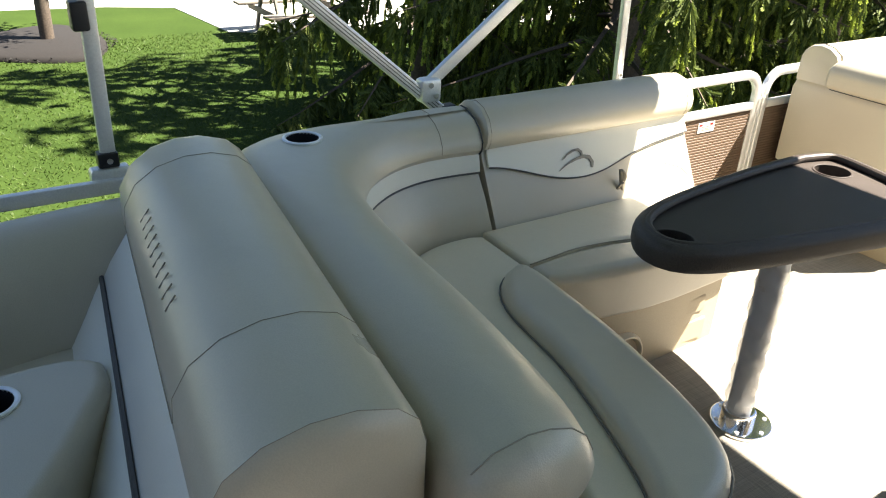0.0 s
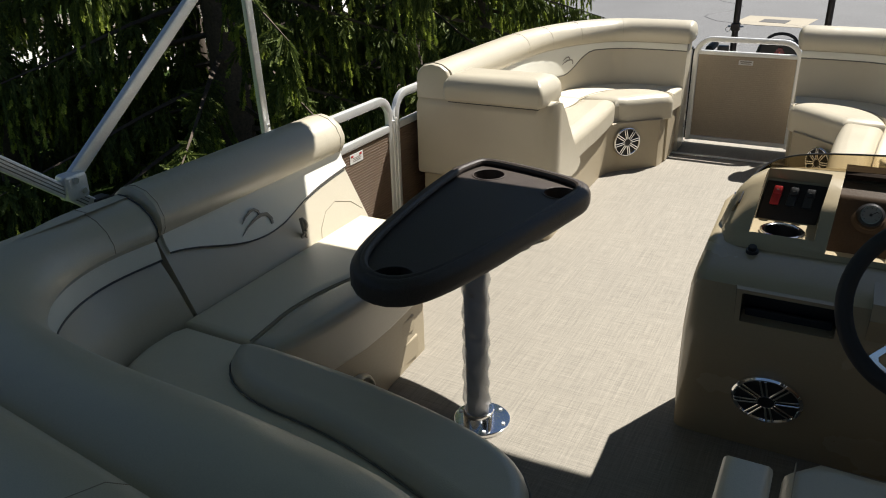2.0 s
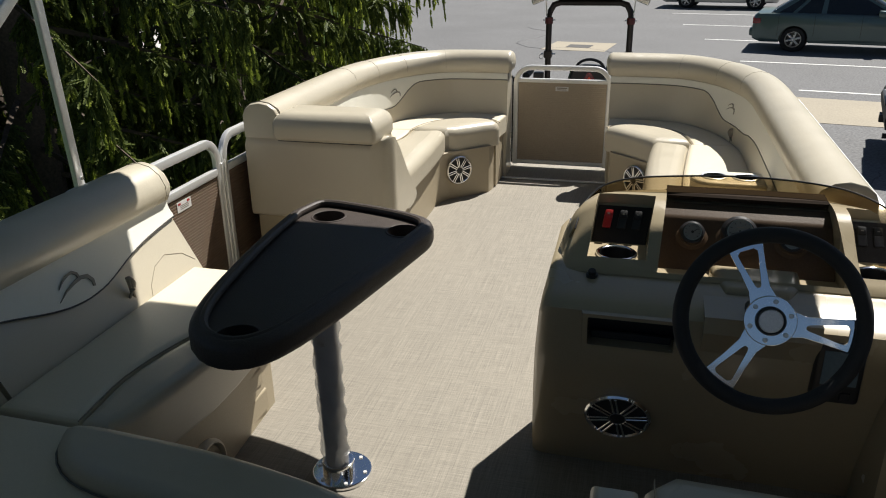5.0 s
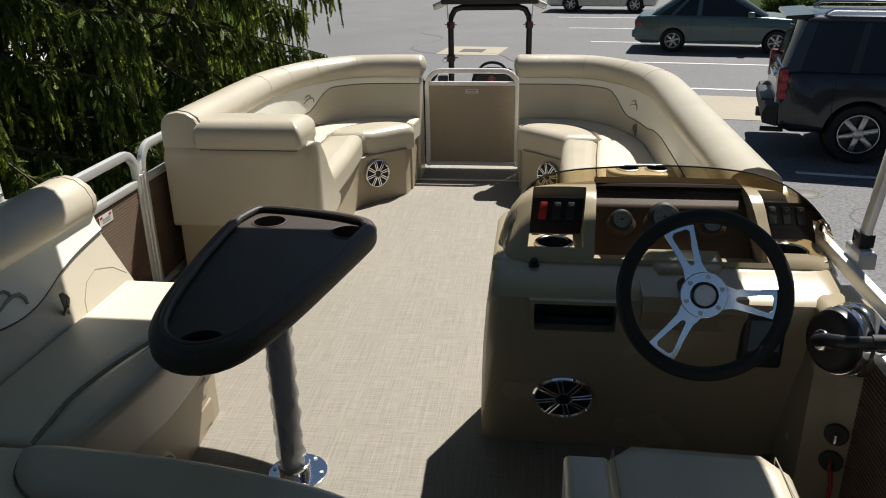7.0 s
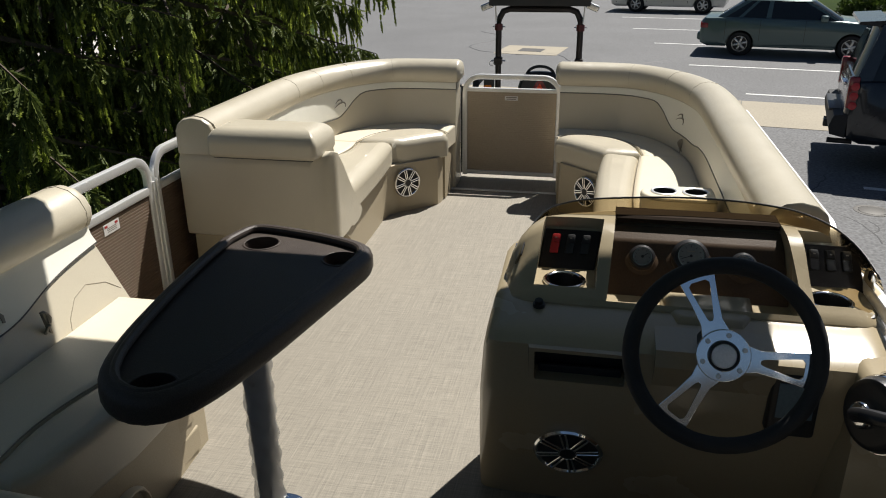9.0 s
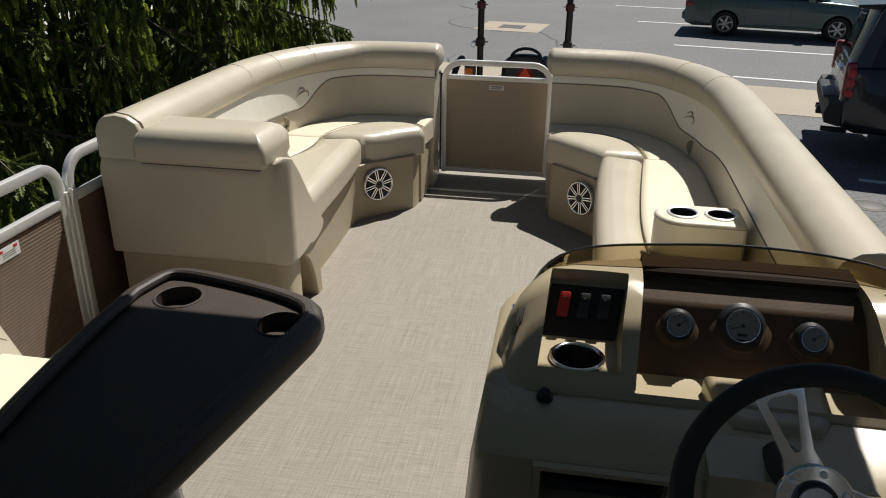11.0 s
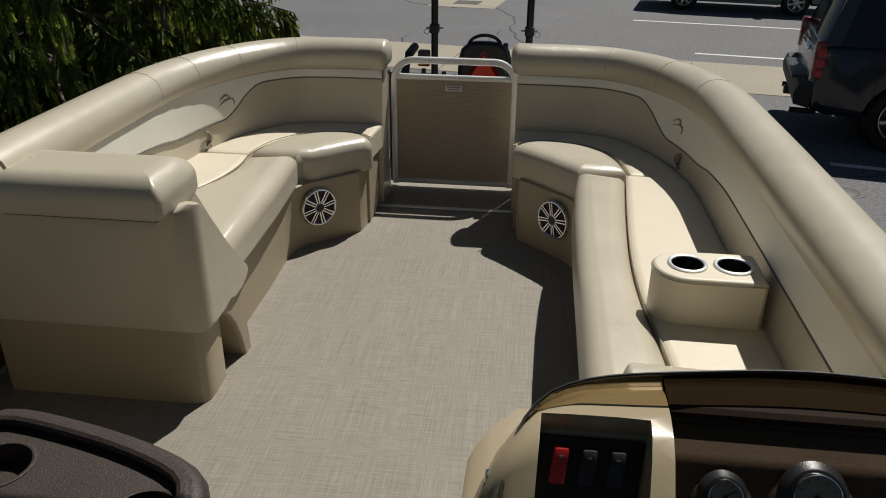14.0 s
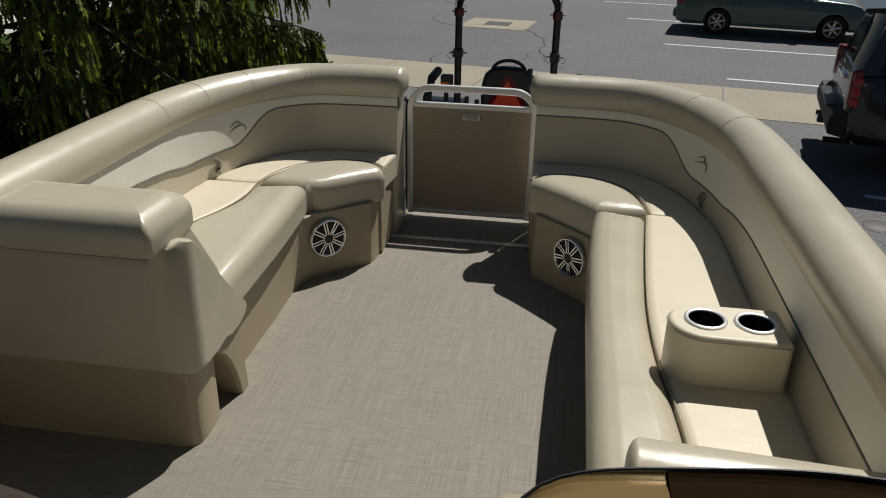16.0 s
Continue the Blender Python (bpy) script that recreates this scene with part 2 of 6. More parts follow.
def woven(name):
    """Woven vinyl flooring: beige threads both ways, uneven in tone."""
    m = mat(name, (0.272, 0.246, 0.203), 0.75, var=0.08, scale=2.0, fine=0.1, fine_scale=300, bump=0)
    n, ln = m.node_tree.nodes, m.node_tree.links
    b = n["Principled BSDF"]
    old = b.inputs["Base Color"].links[0].from_socket
    co = n.new("ShaderNodeTexCoord")
    outs = []
    for sx, sy in ((460, 12), (16, 420), (190, 3.0), (6, 210)):
        mp = n.new("ShaderNodeMapping")
        mp.inputs["Scale"].default_value = (sx, sy, 1)
        tx = n.new("ShaderNodeTexNoise")
        tx.inputs["Scale"].default_value, tx.inputs["Detail"].default_value = 1.0, 2
        ln.new(co.outputs["Object"], mp.inputs["Vector"])
        ln.new(mp.outputs[0], tx.inputs["Vector"])
        outs.append(tx.outputs[0])
    tot = outs[0]
    for o in outs[1:]:
        ad = n.new("ShaderNodeMath")
        ln.new(tot, ad.inputs[0])
        ln.new(o, ad.inputs[1])
        tot = ad.outputs[0]
    mr = n.new("ShaderNodeMapRange")
    mr.inputs[1].default_value, mr.inputs[2].default_value = 1.5, 2.5
    mr.inputs[3].default_value, mr.inputs[4].default_value = 0.72, 1.26
    ln.new(tot, mr.inputs[0])
    mx = n.new("ShaderNodeMix")
    mx.data_type, mx.blend_type = "RGBA", "MULTIPLY"
    mx.inputs[0].default_value = 1.0
    ln.new(old, mx.inputs[6])
    ln.new(mr.outputs[0], mx.inputs[7])
    ln.new(mx.outputs[2], b.inputs["Base Color"])
    bp = n.new("ShaderNodeBump")
    bp.inputs["Strength"].default_value, bp.inputs["Distance"].default_value = 0.4, 0.001
    ln.new(tot, bp.inputs["Height"])
    ln.new(bp.outputs[0], b.inputs["Normal"])
    return m


def clear(name, color, rough=0.03, alpha=0.4, ior=1.45):
    """Tinted acrylic, film or glass."""
    m = bpy.data.materials.new(name)
    m.use_nodes = True
    b = m.node_tree.nodes["Principled BSDF"]
    b.inputs["Base Color"].default_value = (*color, 1)
    b.inputs["Roughness"].default_value, b.inputs["Alpha"].default_value, b.inputs["IOR"].default_value = rough, alpha, ior
    return m


FLOOR = woven("woven beige vinyl flooring")


def tinted(name, color, rough=0.03):
    """A clear sheet that tints what is seen through it and shines at a slant."""
    m = bpy.data.materials.new(name)
    m.use_nodes = True
    n, ln = m.node_tree.nodes, m.node_tree.links
    tr_, gl, fr, mx = n.new("ShaderNodeBsdfTransparent"), n.new("ShaderNodeBsdfGlossy"), n.new("ShaderNodeFresnel"), n.new("ShaderNodeMixShader")
    tr_.inputs[0].default_value = (*color, 1)
    gl.inputs["Roughness"].default_value = rough
    fr.inputs[0].default_value = 1.16
    ln.new(fr.outputs[0], mx.inputs[0])
    ln.new(tr_.outputs[0], mx.inputs[1])
    ln.new(gl.outputs[0], mx.inputs[2])
    ln.new(mx.outputs[0], n["Material Output"].inputs["Surface"])
    return m


SMOKE = tinted("smoked amber acrylic", (0.72, 0.655, 0.53))
WRAP = clear("clear plastic film", (0.85, 0.87, 0.9), 0.12, 0.42)
BRONZE = mat("bronze-brown dash panel", (0.082, 0.053, 0.033), 0.40, var=0.3, scale=8, fine=0.15, fine_scale=200, bump=0.15, coat=0.0, spec=0.22)
GEL = mat("glossy tan fibreglass", (0.37, 0.305, 0.20), 0.26, var=0.06, scale=4, fine=0.03, fine_scale=150, bump=0.03, coat=0.2, spec=0.4)
PANEL = mat("brown ribbed fence panel", (0.155, 0.098, 0.062), 0.5, var=0.1, fine=0.12, fine_scale=150)
GATEP = mat("tan ribbed gate panel", (0.44, 0.36, 0.265), 0.5, var=0.08, fine=0.1, fine_scale=150)
STICK = mat("white sticker", (0.75, 0.74, 0.72), 0.5, var=0.03, bump=0)
REDP = mat("red plastic", (0.42, 0.02, 0.02), 0.35, var=0.1)
DIAL = mat("pale gauge dial", (0.21, 0.22, 0.22), 0.5, var=0.03, bump=0)
CANVAS = mat("grey-teal acrylic canvas", (0.12, 0.16, 0.17), 0.9, var=0.1, fine=0.2, fine_scale=300)

# thin canvas lets some daylight through
cn_ = CANVAS.node_tree.nodes
ctr, cmx = cn_.new("ShaderNodeBsdfTranslucent"), cn_.new("ShaderNodeMixShader")
ctr.inputs[0].default_value, cmx.inputs[0].default_value = (0.31, 0.39, 0.405, 1), 0.34
CANVAS.node_tree.links.new(cn_["Principled BSDF"].outputs[0], cmx.inputs[1])
CANVAS.node_tree.links.new(ctr.outputs[0], cmx.inputs[2])
CANVAS.node_tree.links.new(cmx.outputs[0], cn_["Material Output"].inputs["Surface"])

# ---- deck, rails, gates ----
GZ = -1.4                              # the car park, below the deck
floor = solo("floor", pad([(-1.32, -1.5), (1.32, -1.5), (1.32, 4.6), (1.2, 5.05), (0.9, 5.3), (-0.9, 5.3), (-1.2, 5.05), (-1.32, 4.6)], -0.09, 0.0, 0.004), FLOOR,
             "woven beige vinyl flooring glued to the deck", "floor", kind="structure", smooth=20)
solo("deck_edge", sweep([(1.335, -1.5, 0), (1.335, 4.6, 0), (1.21, 5.06, 0), (0.9, 5.315, 0), (-0.9, 5.315, 0), (-1.21, 5.06, 0), (-1.335, 4.6, 0), (-1.335, -1.5, 0)],
     [(-0.012, -0.12), (-0.012, 0.006), (0.012, 0.006), (0.012, -0.12)]), ALU, "aluminium trim round the deck edge", "trim", kind="structure")
solo("trim_threshold", box(-0.36, 0.36, 4.79, 4.82, 0.002, 0.007, 0.002), ALU, "aluminium threshold strip across the bow deck", "trim", kind="structure")
for sx in (-0.95, 0.95):
    q = tube([(sx, -1.4, -0.62), (sx, 4.2, -0.62), (sx, 4.7, -0.56), (sx, 5.1, -0.42), (sx, 5.25, -0.3)], 0.31, 20)
    solo("pontoon", q, ALU, "round aluminium pontoon float under the deck", "float", "pontoon floats", smooth=40)
    for y in (0.0, 1.6, 3.2):
        solo("trailer_bunk", box(sx - 0.12, sx + 0.12, y - 0.25, y + 0.25, GZ, -0.86, 0.01), RUBBER, "dark support block under a float on the ground", "support", "boat supports")
for y in (-1.2, 0.0, 1.2, 2.4, 3.6, 4.8):
    solo("deck_beam", box(-1.25, 1.25, y - 0.03, y + 0.03, -0.33, -0.09), ALU, "aluminium cross beam under the deck", "beam", "deck beams", smooth=0)


def bar(pts, w=0.016, r=0.028, bm=None):
    """A flat-sided aluminium rail along points in one upright plane: an upright oblong section with rounded corners."""
    pts = [Vector(p) for p in pts]
    n = len(pts)
    loops = []
    for i, p in enumerate(pts):
        t = (pts[min(i + 1, n - 1)] - pts[max(i - 1, 0)]).normalized()
        side = bar.side
        over = side.cross(t).normalized()
        q = []
        for k in range(12):
            a = 2 * math.pi * k / 12
            c, s = math.cos(a), math.sin(a)
            q.append(p + side * w * math.copysign(abs(c) ** 0.55, c) + over * r * math.copysign(abs(s) ** 0.55, s))
        loops.append(q)
    return rings(loops, bm=bm)


def arch(y0, y1, z0, z1, r, n=6):
    """The up, over and down of a rail frame, in (y, z)."""
    return [(y0, z0)] + [(y0 + r - r * math.cos(a), z1 - r + r * math.sin(a)) for a in (math.pi / 2 * i / n for i in range(n + 1))] \
        + [(y1 - r + r * math.sin(a), z1 - r + r * math.cos(a)) for a in (math.pi / 2 * i / n for i in range(n + 1))] + [(y1, z0)]


def ribbed(u0, u1, z0, z1, step=0.0125, d=0.0022):
    """A thin upright sheet with fine level ribs, over (u, z), thickness along w."""
    pr = []
    z = z0
    while z < z1 - 1e-6:
        pr += [(d, z), (d, min(z + step * 0.62, z1)), (-d * 0.2, min(z + step * 0.74, z1)), (-d * 0.2, min(z + step * 0.98, z1))]
        z += step
    pr += [(-0.008, z1), (-0.008, z0)]
    return rings([[(w, u, zz) for w, zz in pr] for u in (u0, u1)])


def side_fence(s, y0, y1, kind_name, x=1.27, top_z=0.665):
    """A length of side rail: arched aluminium frame, a bar under it and a ribbed panel."""
    t = thing(kind_name, "anodised aluminium rail section with a brown ribbed side panel", "railing", (s * x, (y0 + y1) / 2, 0), "side rails")
    bar.side = Vector((1, 0, 0))
    part("frame", bar([(s * x, y, z) for y, z in arch(y0, y1, 0.0, top_z, 0.09)], 0.015, 0.02), ALU, t)
    part("bar", bar([(s * x, y0 + 0.02, 0.525), (s * x, y1 - 0.02, 0.525)], 0.014, 0.018), ALU, t)
    q = ribbed(y0 + 0.018, y1 - 0.018, 0.03, 0.51)
    place(q, Matrix.Translation((s * (x - 0.004), 0, 0)) @ Matrix.Diagonal((-s, 1, 1, 1)))
    bmesh.ops.recalc_face_normals(q, faces=q.faces[:])
    part("panel", q, PANEL, t)
    part("bottom_bar", box(s * x - 0.014, s * x + 0.014, y0 + 0.02, y1 - 0.02, 0.012, 0.04, 0.003), ALU, t)
    return t


fence = side_fence(-1, 1.42, 2.945, "side_rail")
sticker = part("sticker", box(-1.263, -1.2615, 2.60, 2.70, 0.447, 0.49), STICK, fence, "small white warning sticker with red corners", smooth=0)
for y in (2.612, 2.678):
    part("red_mark", box(-1.2612, -1.2606, y - 0.006, y + 0.012, 0.476, 0.485), REDP, sticker, smooth=0)
for z in (0.456, 0.463, 0.470):
    part("print_bar", box(-1.2612, -1.2606, 2.62, 2.68, z, z + 0.003), LOGO, sticker, smooth=0)
side_fence(-1, 3.0, 4.3, "side_rail")
side_fence(-1, -0.9, 1.38, "side_rail", top_z=0.625)
side_fence(1, 2.5, 4.3, "side_rail")
side_fence(1, -0.9, 2.46, "side_rail", top_z=0.645)
# the long hinge of the side gate
h = fence
part("leaf", box(-1.262, -1.25, 2.952, 2.968, 0.03, 0.56, 0.002), ALU, h)
part("leaf", box(-1.262, -1.25, 2.980, 2.996, 0.03, 0.56, 0.002), ALU, h)
part("pin", tube([(-1.248, 2.974, 0.02), (-1.248, 2.974, 0.57)], 0.005, 8), ALU, h)
for i in range(14):
    part("knuckle", box(-1.254, -1.243, 2.969, 2.979, 0.04 + i * 0.037, 0.062 + i * 0.037, 0.002), ALU, h)

# bow gate
gate = thing("bow_gate", "closed bow gate, aluminium frame with a tan ribbed panel", "gate", (0, 5.1, 0))
bar.side = Vector((0, 1, 0))
part("frame", bar([(u, 5.1, z) for u, z in arch(-0.302, 0.302, 0.02, 0.668, 0.1)], 0.016, 0.017), ALU, gate)
part("bar", bar([(-0.29, 5.1, 0.585), (0.29, 5.1, 0.585)], 0.014, 0.014), ALU, gate)
part("bottom_bar", box(-0.292, 0.30, 5.07, 5.115, 0.028, 0.052, 0.004), ALU, gate)
q = ribbed(-0.288, 0.288, 0.05, 0.575, d=0.0010)
place(q, Matrix.Translation((0, 5.092, 0)) @ pose(0, 0, 0, 0, 0, -90))
part("panel", q, GATEP, gate)
gs = part("sticker", box(-0.042, 0.042, 5.0855, 5.087, 0.522, 0.55), STICK, gate, "small printed label", smooth=0)
part("print_bar", box(-0.034, 0.034, 5.0848, 5.0855, 0.538, 0.545), LOGO, gs, smooth=0)
part("print_bar", box(-0.030, 0.030, 5.0848, 5.0855, 0.528, 0.533), LOGO, gs, smooth=0)
for sx in (-1, 1):
    gp = thing("gate_post", "aluminium gate post with a steel latch rod", "post", (sx * 0.345, 5.1, 0), "gate posts")
    part("post", bar([(sx * 0.345, 5.1, 0.0), (sx * 0.345, 5.1, 0.60)], 0.016, 0.016), ALU, gp)
    # added strip: blocks a sun streak through the gap beside the gate
    part("seal_strip", box(sx * 0.331 - 0.0145, sx * 0.331 + 0.0145, 5.118, 5.124, 0.02, 0.60, 0.001), RUBBER, gp)
    part("cap", box(sx * 0.345 - 0.02, sx * 0.345 + 0.02, 5.08, 5.12, 0.60, 0.615, 0.004), BLACK, gp)
    part("latch_rod", tube([(sx * 0.335, 5.075, 0.10), (sx * 0.335, 5.075, 0.60)], 0.006, 8), CHROME, gp)
    part("latch", box(sx * 0.335 - 0.009, sx * 0.335 + 0.009, 5.064, 5.08, 0.10, 0.24, 0.003), CHROME, gp)

# bimini top: side poles, hinges and canopy
bim = thing("bimini_top", "open bimini top, aluminium poles under a dark canvas canopy", "bimini top", (0, 1.3, 0.6))
for sx in (-1, 1):
    X = sx * 1.30
    bar.side = Vector((1, 0, 0))
    part("main_pole", bar([(X, 1.375, 0.672), (X, -0.29, 2.03)], 0.0125, 0.02), ALU, bim)
    gd = Vector((0, 0.632, 0.775))
    # raised lines: the shade inside the pole's slots is put into their colour
    for k in (-0.009, 0.0, 0.009):
        a_, b_ = Vector((X - sx * 0.0122, 1.33, 0.709)), Vector((X - sx * 0.0122, -0.27, 2.014))
        part("groove", tube([a_ + gd * k, b_ + gd * k], 0.0016, 5), mat("grey slot shade", (0.16, 0.16, 0.16), 0.6), bim)
    part("front_pole", bar([(X + sx * 0.004, 1.29, 0.775), (X, 2.91, 2.02)], 0.0125, 0.02), ALU, bim)
    prop_y = 2.13 if sx < 0 else 1.955
    pp = part("prop_pole", bar([(X, prop_y, 0.705), (X, prop_y - (0.03 if sx < 0 else 0.16), 1.38)], 0.0125, 0.018), ALU, bim)
    part("screw", place(disc(0.007, 0.005, 8), facing((X - sx * 0.0125, prop_y - 0.001, 0.735), (-sx, 0, 0))), CHROME, pp)
    foot_z = 0.62 if sx < 0 else 0.64
    part("stern_pole", bar([(X, 0.325, foot_z + 0.02), (X, 0.34, 1.9)], 0.0125, 0.02), ALU, bim)
    hg = part("hinge", box(X - 0.026, X + 0.026, 1.262, 1.337, 0.728, 0.806, 0.014), ALU, bim)
    for y, z in ((1.292, 0.787), (1.312, 0.752)):
        part("bolt", place(disc(0.009, 0.006, 10), facing((X - sx * 0.026, y, z), (-sx, 0, 0))), CHROME, hg)
    for y, z in ((0.325, foot_z), (1.375, foot_z), (prop_y, 0.655)):
        ft = part("foot", pad([(X - 0.022, y - 0.05), (X + 0.022, y - 0.05), (X + 0.022, y + 0.05), (X - 0.022, y + 0.05)], z, z + 0.05, 0.014), ALU, bim)
        if y > 2:
            continue
        part("clamp", box(X - 0.02, X + 0.02, y - 0.028, y + 0.024, z + 0.05, z + 0.09, 0.005), BLACK, ft)
        part("screw", place(disc(0.008, 0.005, 8), facing((X - sx * 0.02, y, z + 0.07), (-sx, 0, 0))), CHROME, ft)
    part("clip", box(X - 0.022, X + 0.022, 0.29, 0.33, 1.02, 1.09, 0.006), BLACK, bim)
for y in (2.91, -0.29):
    part("bow", tube([(-1.30, y, 2.0), (-1.22, y, 2.05), (-0.6, y, 2.09), (0.6, y, 2.09), (1.22, y, 2.05), (1.30, y, 2.0)], 0.0125), ALU, bim)
part("canopy", rings([[(x, y, z) for x, z in ((-1.39, 1.93), (-1.25, 2.065), (-0.6, 2.105), (0.6, 2.105), (1.25, 2.065), (1.39, 1.93), (1.38, 1.928), (1.235, 2.055), (0.6, 2.095), (-0.6, 2.095), (-1.235, 2.055), (-1.38, 1.928))]
                      for y in (-0.42, 1.0, 2.95)]), CANVAS, bim)


# ---- seating ----
def normals(path):
    out, n = [], len(path)
    for i, p in enumerate(path):
        d = path[min(i + 1, n - 1)] - path[max(i - 1, 0)]
        out.append((p, Vector((-d.y, d.x, 0)).normalized()))
    return out


def speaker(parent, at, way, r=0.085):
    """A round loudspeaker: chrome rim, black cone, hub and eight pairs of bright spokes."""
    m = facing(at, way)
    sp = part("speaker", place(disc(r * 0.98, 0.006, 32), m), BLACK, parent, "round loudspeaker with bright double spokes")
    part("rim", place(ring(r, r * 0.86, 0.014), m), CHROME, sp)
    part("cone", place(rings([[(q * math.cos(2 * math.pi * k / 28), q * math.sin(2 * math.pi * k / 28), z) for k in range(28)]
                              for q, z in ((r * 0.87, 0.0095), (r * 0.7, 0.0075), (r * 0.3, 0.0065))]), m), RUBBER, sp)
    part("hub", place(disc(r * 0.24, 0.016, 20, 0.005), m), BLACK, sp)
    part("hub_ring", place(ring(r * 0.27, r * 0.22, 0.015, 20), m), CHROME, sp)
    for k in range(8):
        for d in (-1, 1):
            a = radians(45 * k + 11)
            q = box(r * 0.25, r * 0.89, -0.0031, 0.0031, 0.0115, 0.0155, 0.001, seg=1)
            part("spoke", place(q, m @ pose(0, 0, 0, 0, 0, math.degrees(a)) @ pose(0, d * r * 0.052, 0, 0, 0, d * 1.6)), CHROME, sp)
    return sp


def cup_ring(parent, at, r, way=(0, 0, 1), depth=0.07, steel=True, metal=None):
    """A cup holder let into a surface: a bright collar and a dark cup."""
    m = facing(at, way)
    c = part("cup_holder", place(ring(r, r * 0.8, 0.007), m), (metal or STEEL) if steel else BLACK, parent, "bright-rimmed cup holder" if steel else "black cup holder")
    n = 28
    circ = lambda q, z: [(q * math.cos(2 * math.pi * k / n), q * math.sin(2 * math.pi * k / n), z) for k in range(n)]
    part("cup", place(rings([circ(r * 0.8, 0.003), circ(r * 0.78, -depth), circ(r * 0.4, -depth - 0.001)], cap0=False), m), BLACK, c)
    return c


def emblem(parent, at, out, along, size=0.13, mirror_=1):
    """Two slim grey swooshes, one over the other, sewn on a backrest."""
    along = (Vector(along) - Vector(out).normalized() * Vector(along).dot(Vector(out).normalized())).normalized()
    o = Vector(out).normalized()
    up = o.cross(along)
    if up.z < 0:
        up = -up
    at = Vector(at)
    strokes = (((0.14, 0.17, 0.004), (0.30, 0.27, 0.03), (0.48, 0.335, 0.05), (0.62, 0.34, 0.06), (0.70, 0.27, 0.06), (0.70, 0.17, 0.045)),
               ((0.0, -0.05, 0.004), (0.25, 0.065, 0.03), (0.50, 0.135, 0.055), (0.74, 0.17, 0.075), (0.90, 0.13, 0.085), (0.965, 0.01, 0.08), (0.93, -0.11, 0.055)))
    for st_ in strokes:
        c = [Vector((u - 0.5, v - 0.12)) for u, v, _ in st_]
        edge = []
        for sd in (1, -1):
            row = []
            for i, (u, v, w) in enumerate(st_):
                d = (c[min(i + 1, len(c) - 1)] - c[max(i - 1, 0)]).normalized()
                row.append(c[i] + Vector((-d.y, d.x)) * w * 0.5 * sd)
            edge.append(row)
        lp = [[at + along * (q.x * size * mirror_) + up * (q.y * size) + o * h_ for q, h_ in ((a_, -0.002), (b_, -0.002), (b_, 0.0022), (a_, 0.0022))] for a_, b_ in zip(*edge)]
        part("emblem", rings(lp), LOGO, parent, smooth=0)


def seam(parent, pts, r=0.0016):
    part("seam", tube(pts, r, 5), SEAM, parent)


def strap(parent, at, out, along):
    """A grey webbing grab loop."""
    o, a = Vector(out).normalized(), Vector(along).normalized()
    p = Vector(at)
    loop = [p + a * 0.010 * math.cos(t) + o * (0.012 + 0.010 * math.sin(t)) + Vector((0, 0, 0.05 * math.sin(t * 0.5))) for t in [math.pi * i / 10 for i in range(11)]]
    part("strap", tube([p + Vector((0, 0, -0.02)), p + o * 0.014, *loop, p + a * 0.02 + Vector((0, 0, -0.03))], 0.007, 6, flat=0.6), LOGO, parent)


ROLL = [(0.0, 0.69), (0.0, 0.735), (0.012, 0.764), (0.04, 0.787), (0.085, 0.797), (0.126, 0.79), (0.161, 0.767), (0.178, 0.733), (0.176, 0.697), (0.161, 0.667), (0.02, 0.667)]
BACK = [(0.02, 0.004), (0.02, 0.665), (0.15, 0.665), (0.156, 0.60), (0.172, 0.45), (0.18, 0.38), (0.18, 0.004)]


def face_u(z):
    return 0.15 + (0.665 - z) * 0.10


def back_path(s, y_aft, out=1.215):
    pts = [(s * out, y_aft), (s * out, 4.05)]
    pts += [(s * (0.62 + (out - 0.62) * math.cos(radians(a))), 4.05 + 0.97 * math.sin(radians(a))) for a in (15, 30, 45, 60, 75)]
    return smooth_path([(x, y, 0) for x, y in pts + [(s * 0.58, 5.02), (s * 0.318, 5.02)]], 0.045, 1)


def band_low(y, x):
    """The lower edge of the pale band on a bow bench's back: deep at the emblem, slim elsewhere."""
    ang = math.degrees(math.atan2(y - 4.05, abs(x) - 0.62)) if y > 4.05 else (y - 4.05) * 60
    z = 0.624
    if ang <= 66:
        z = 0.624 - 0.122 * (0.5 - 0.5 * math.cos(math.pi * min(1, (66 - ang) / 22)))
    if ang < 20:
        z = 0.502 + 0.05 * (0.5 - 0.5 * math.cos(math.pi * min(1, (20 - ang) / 40)))
    return z


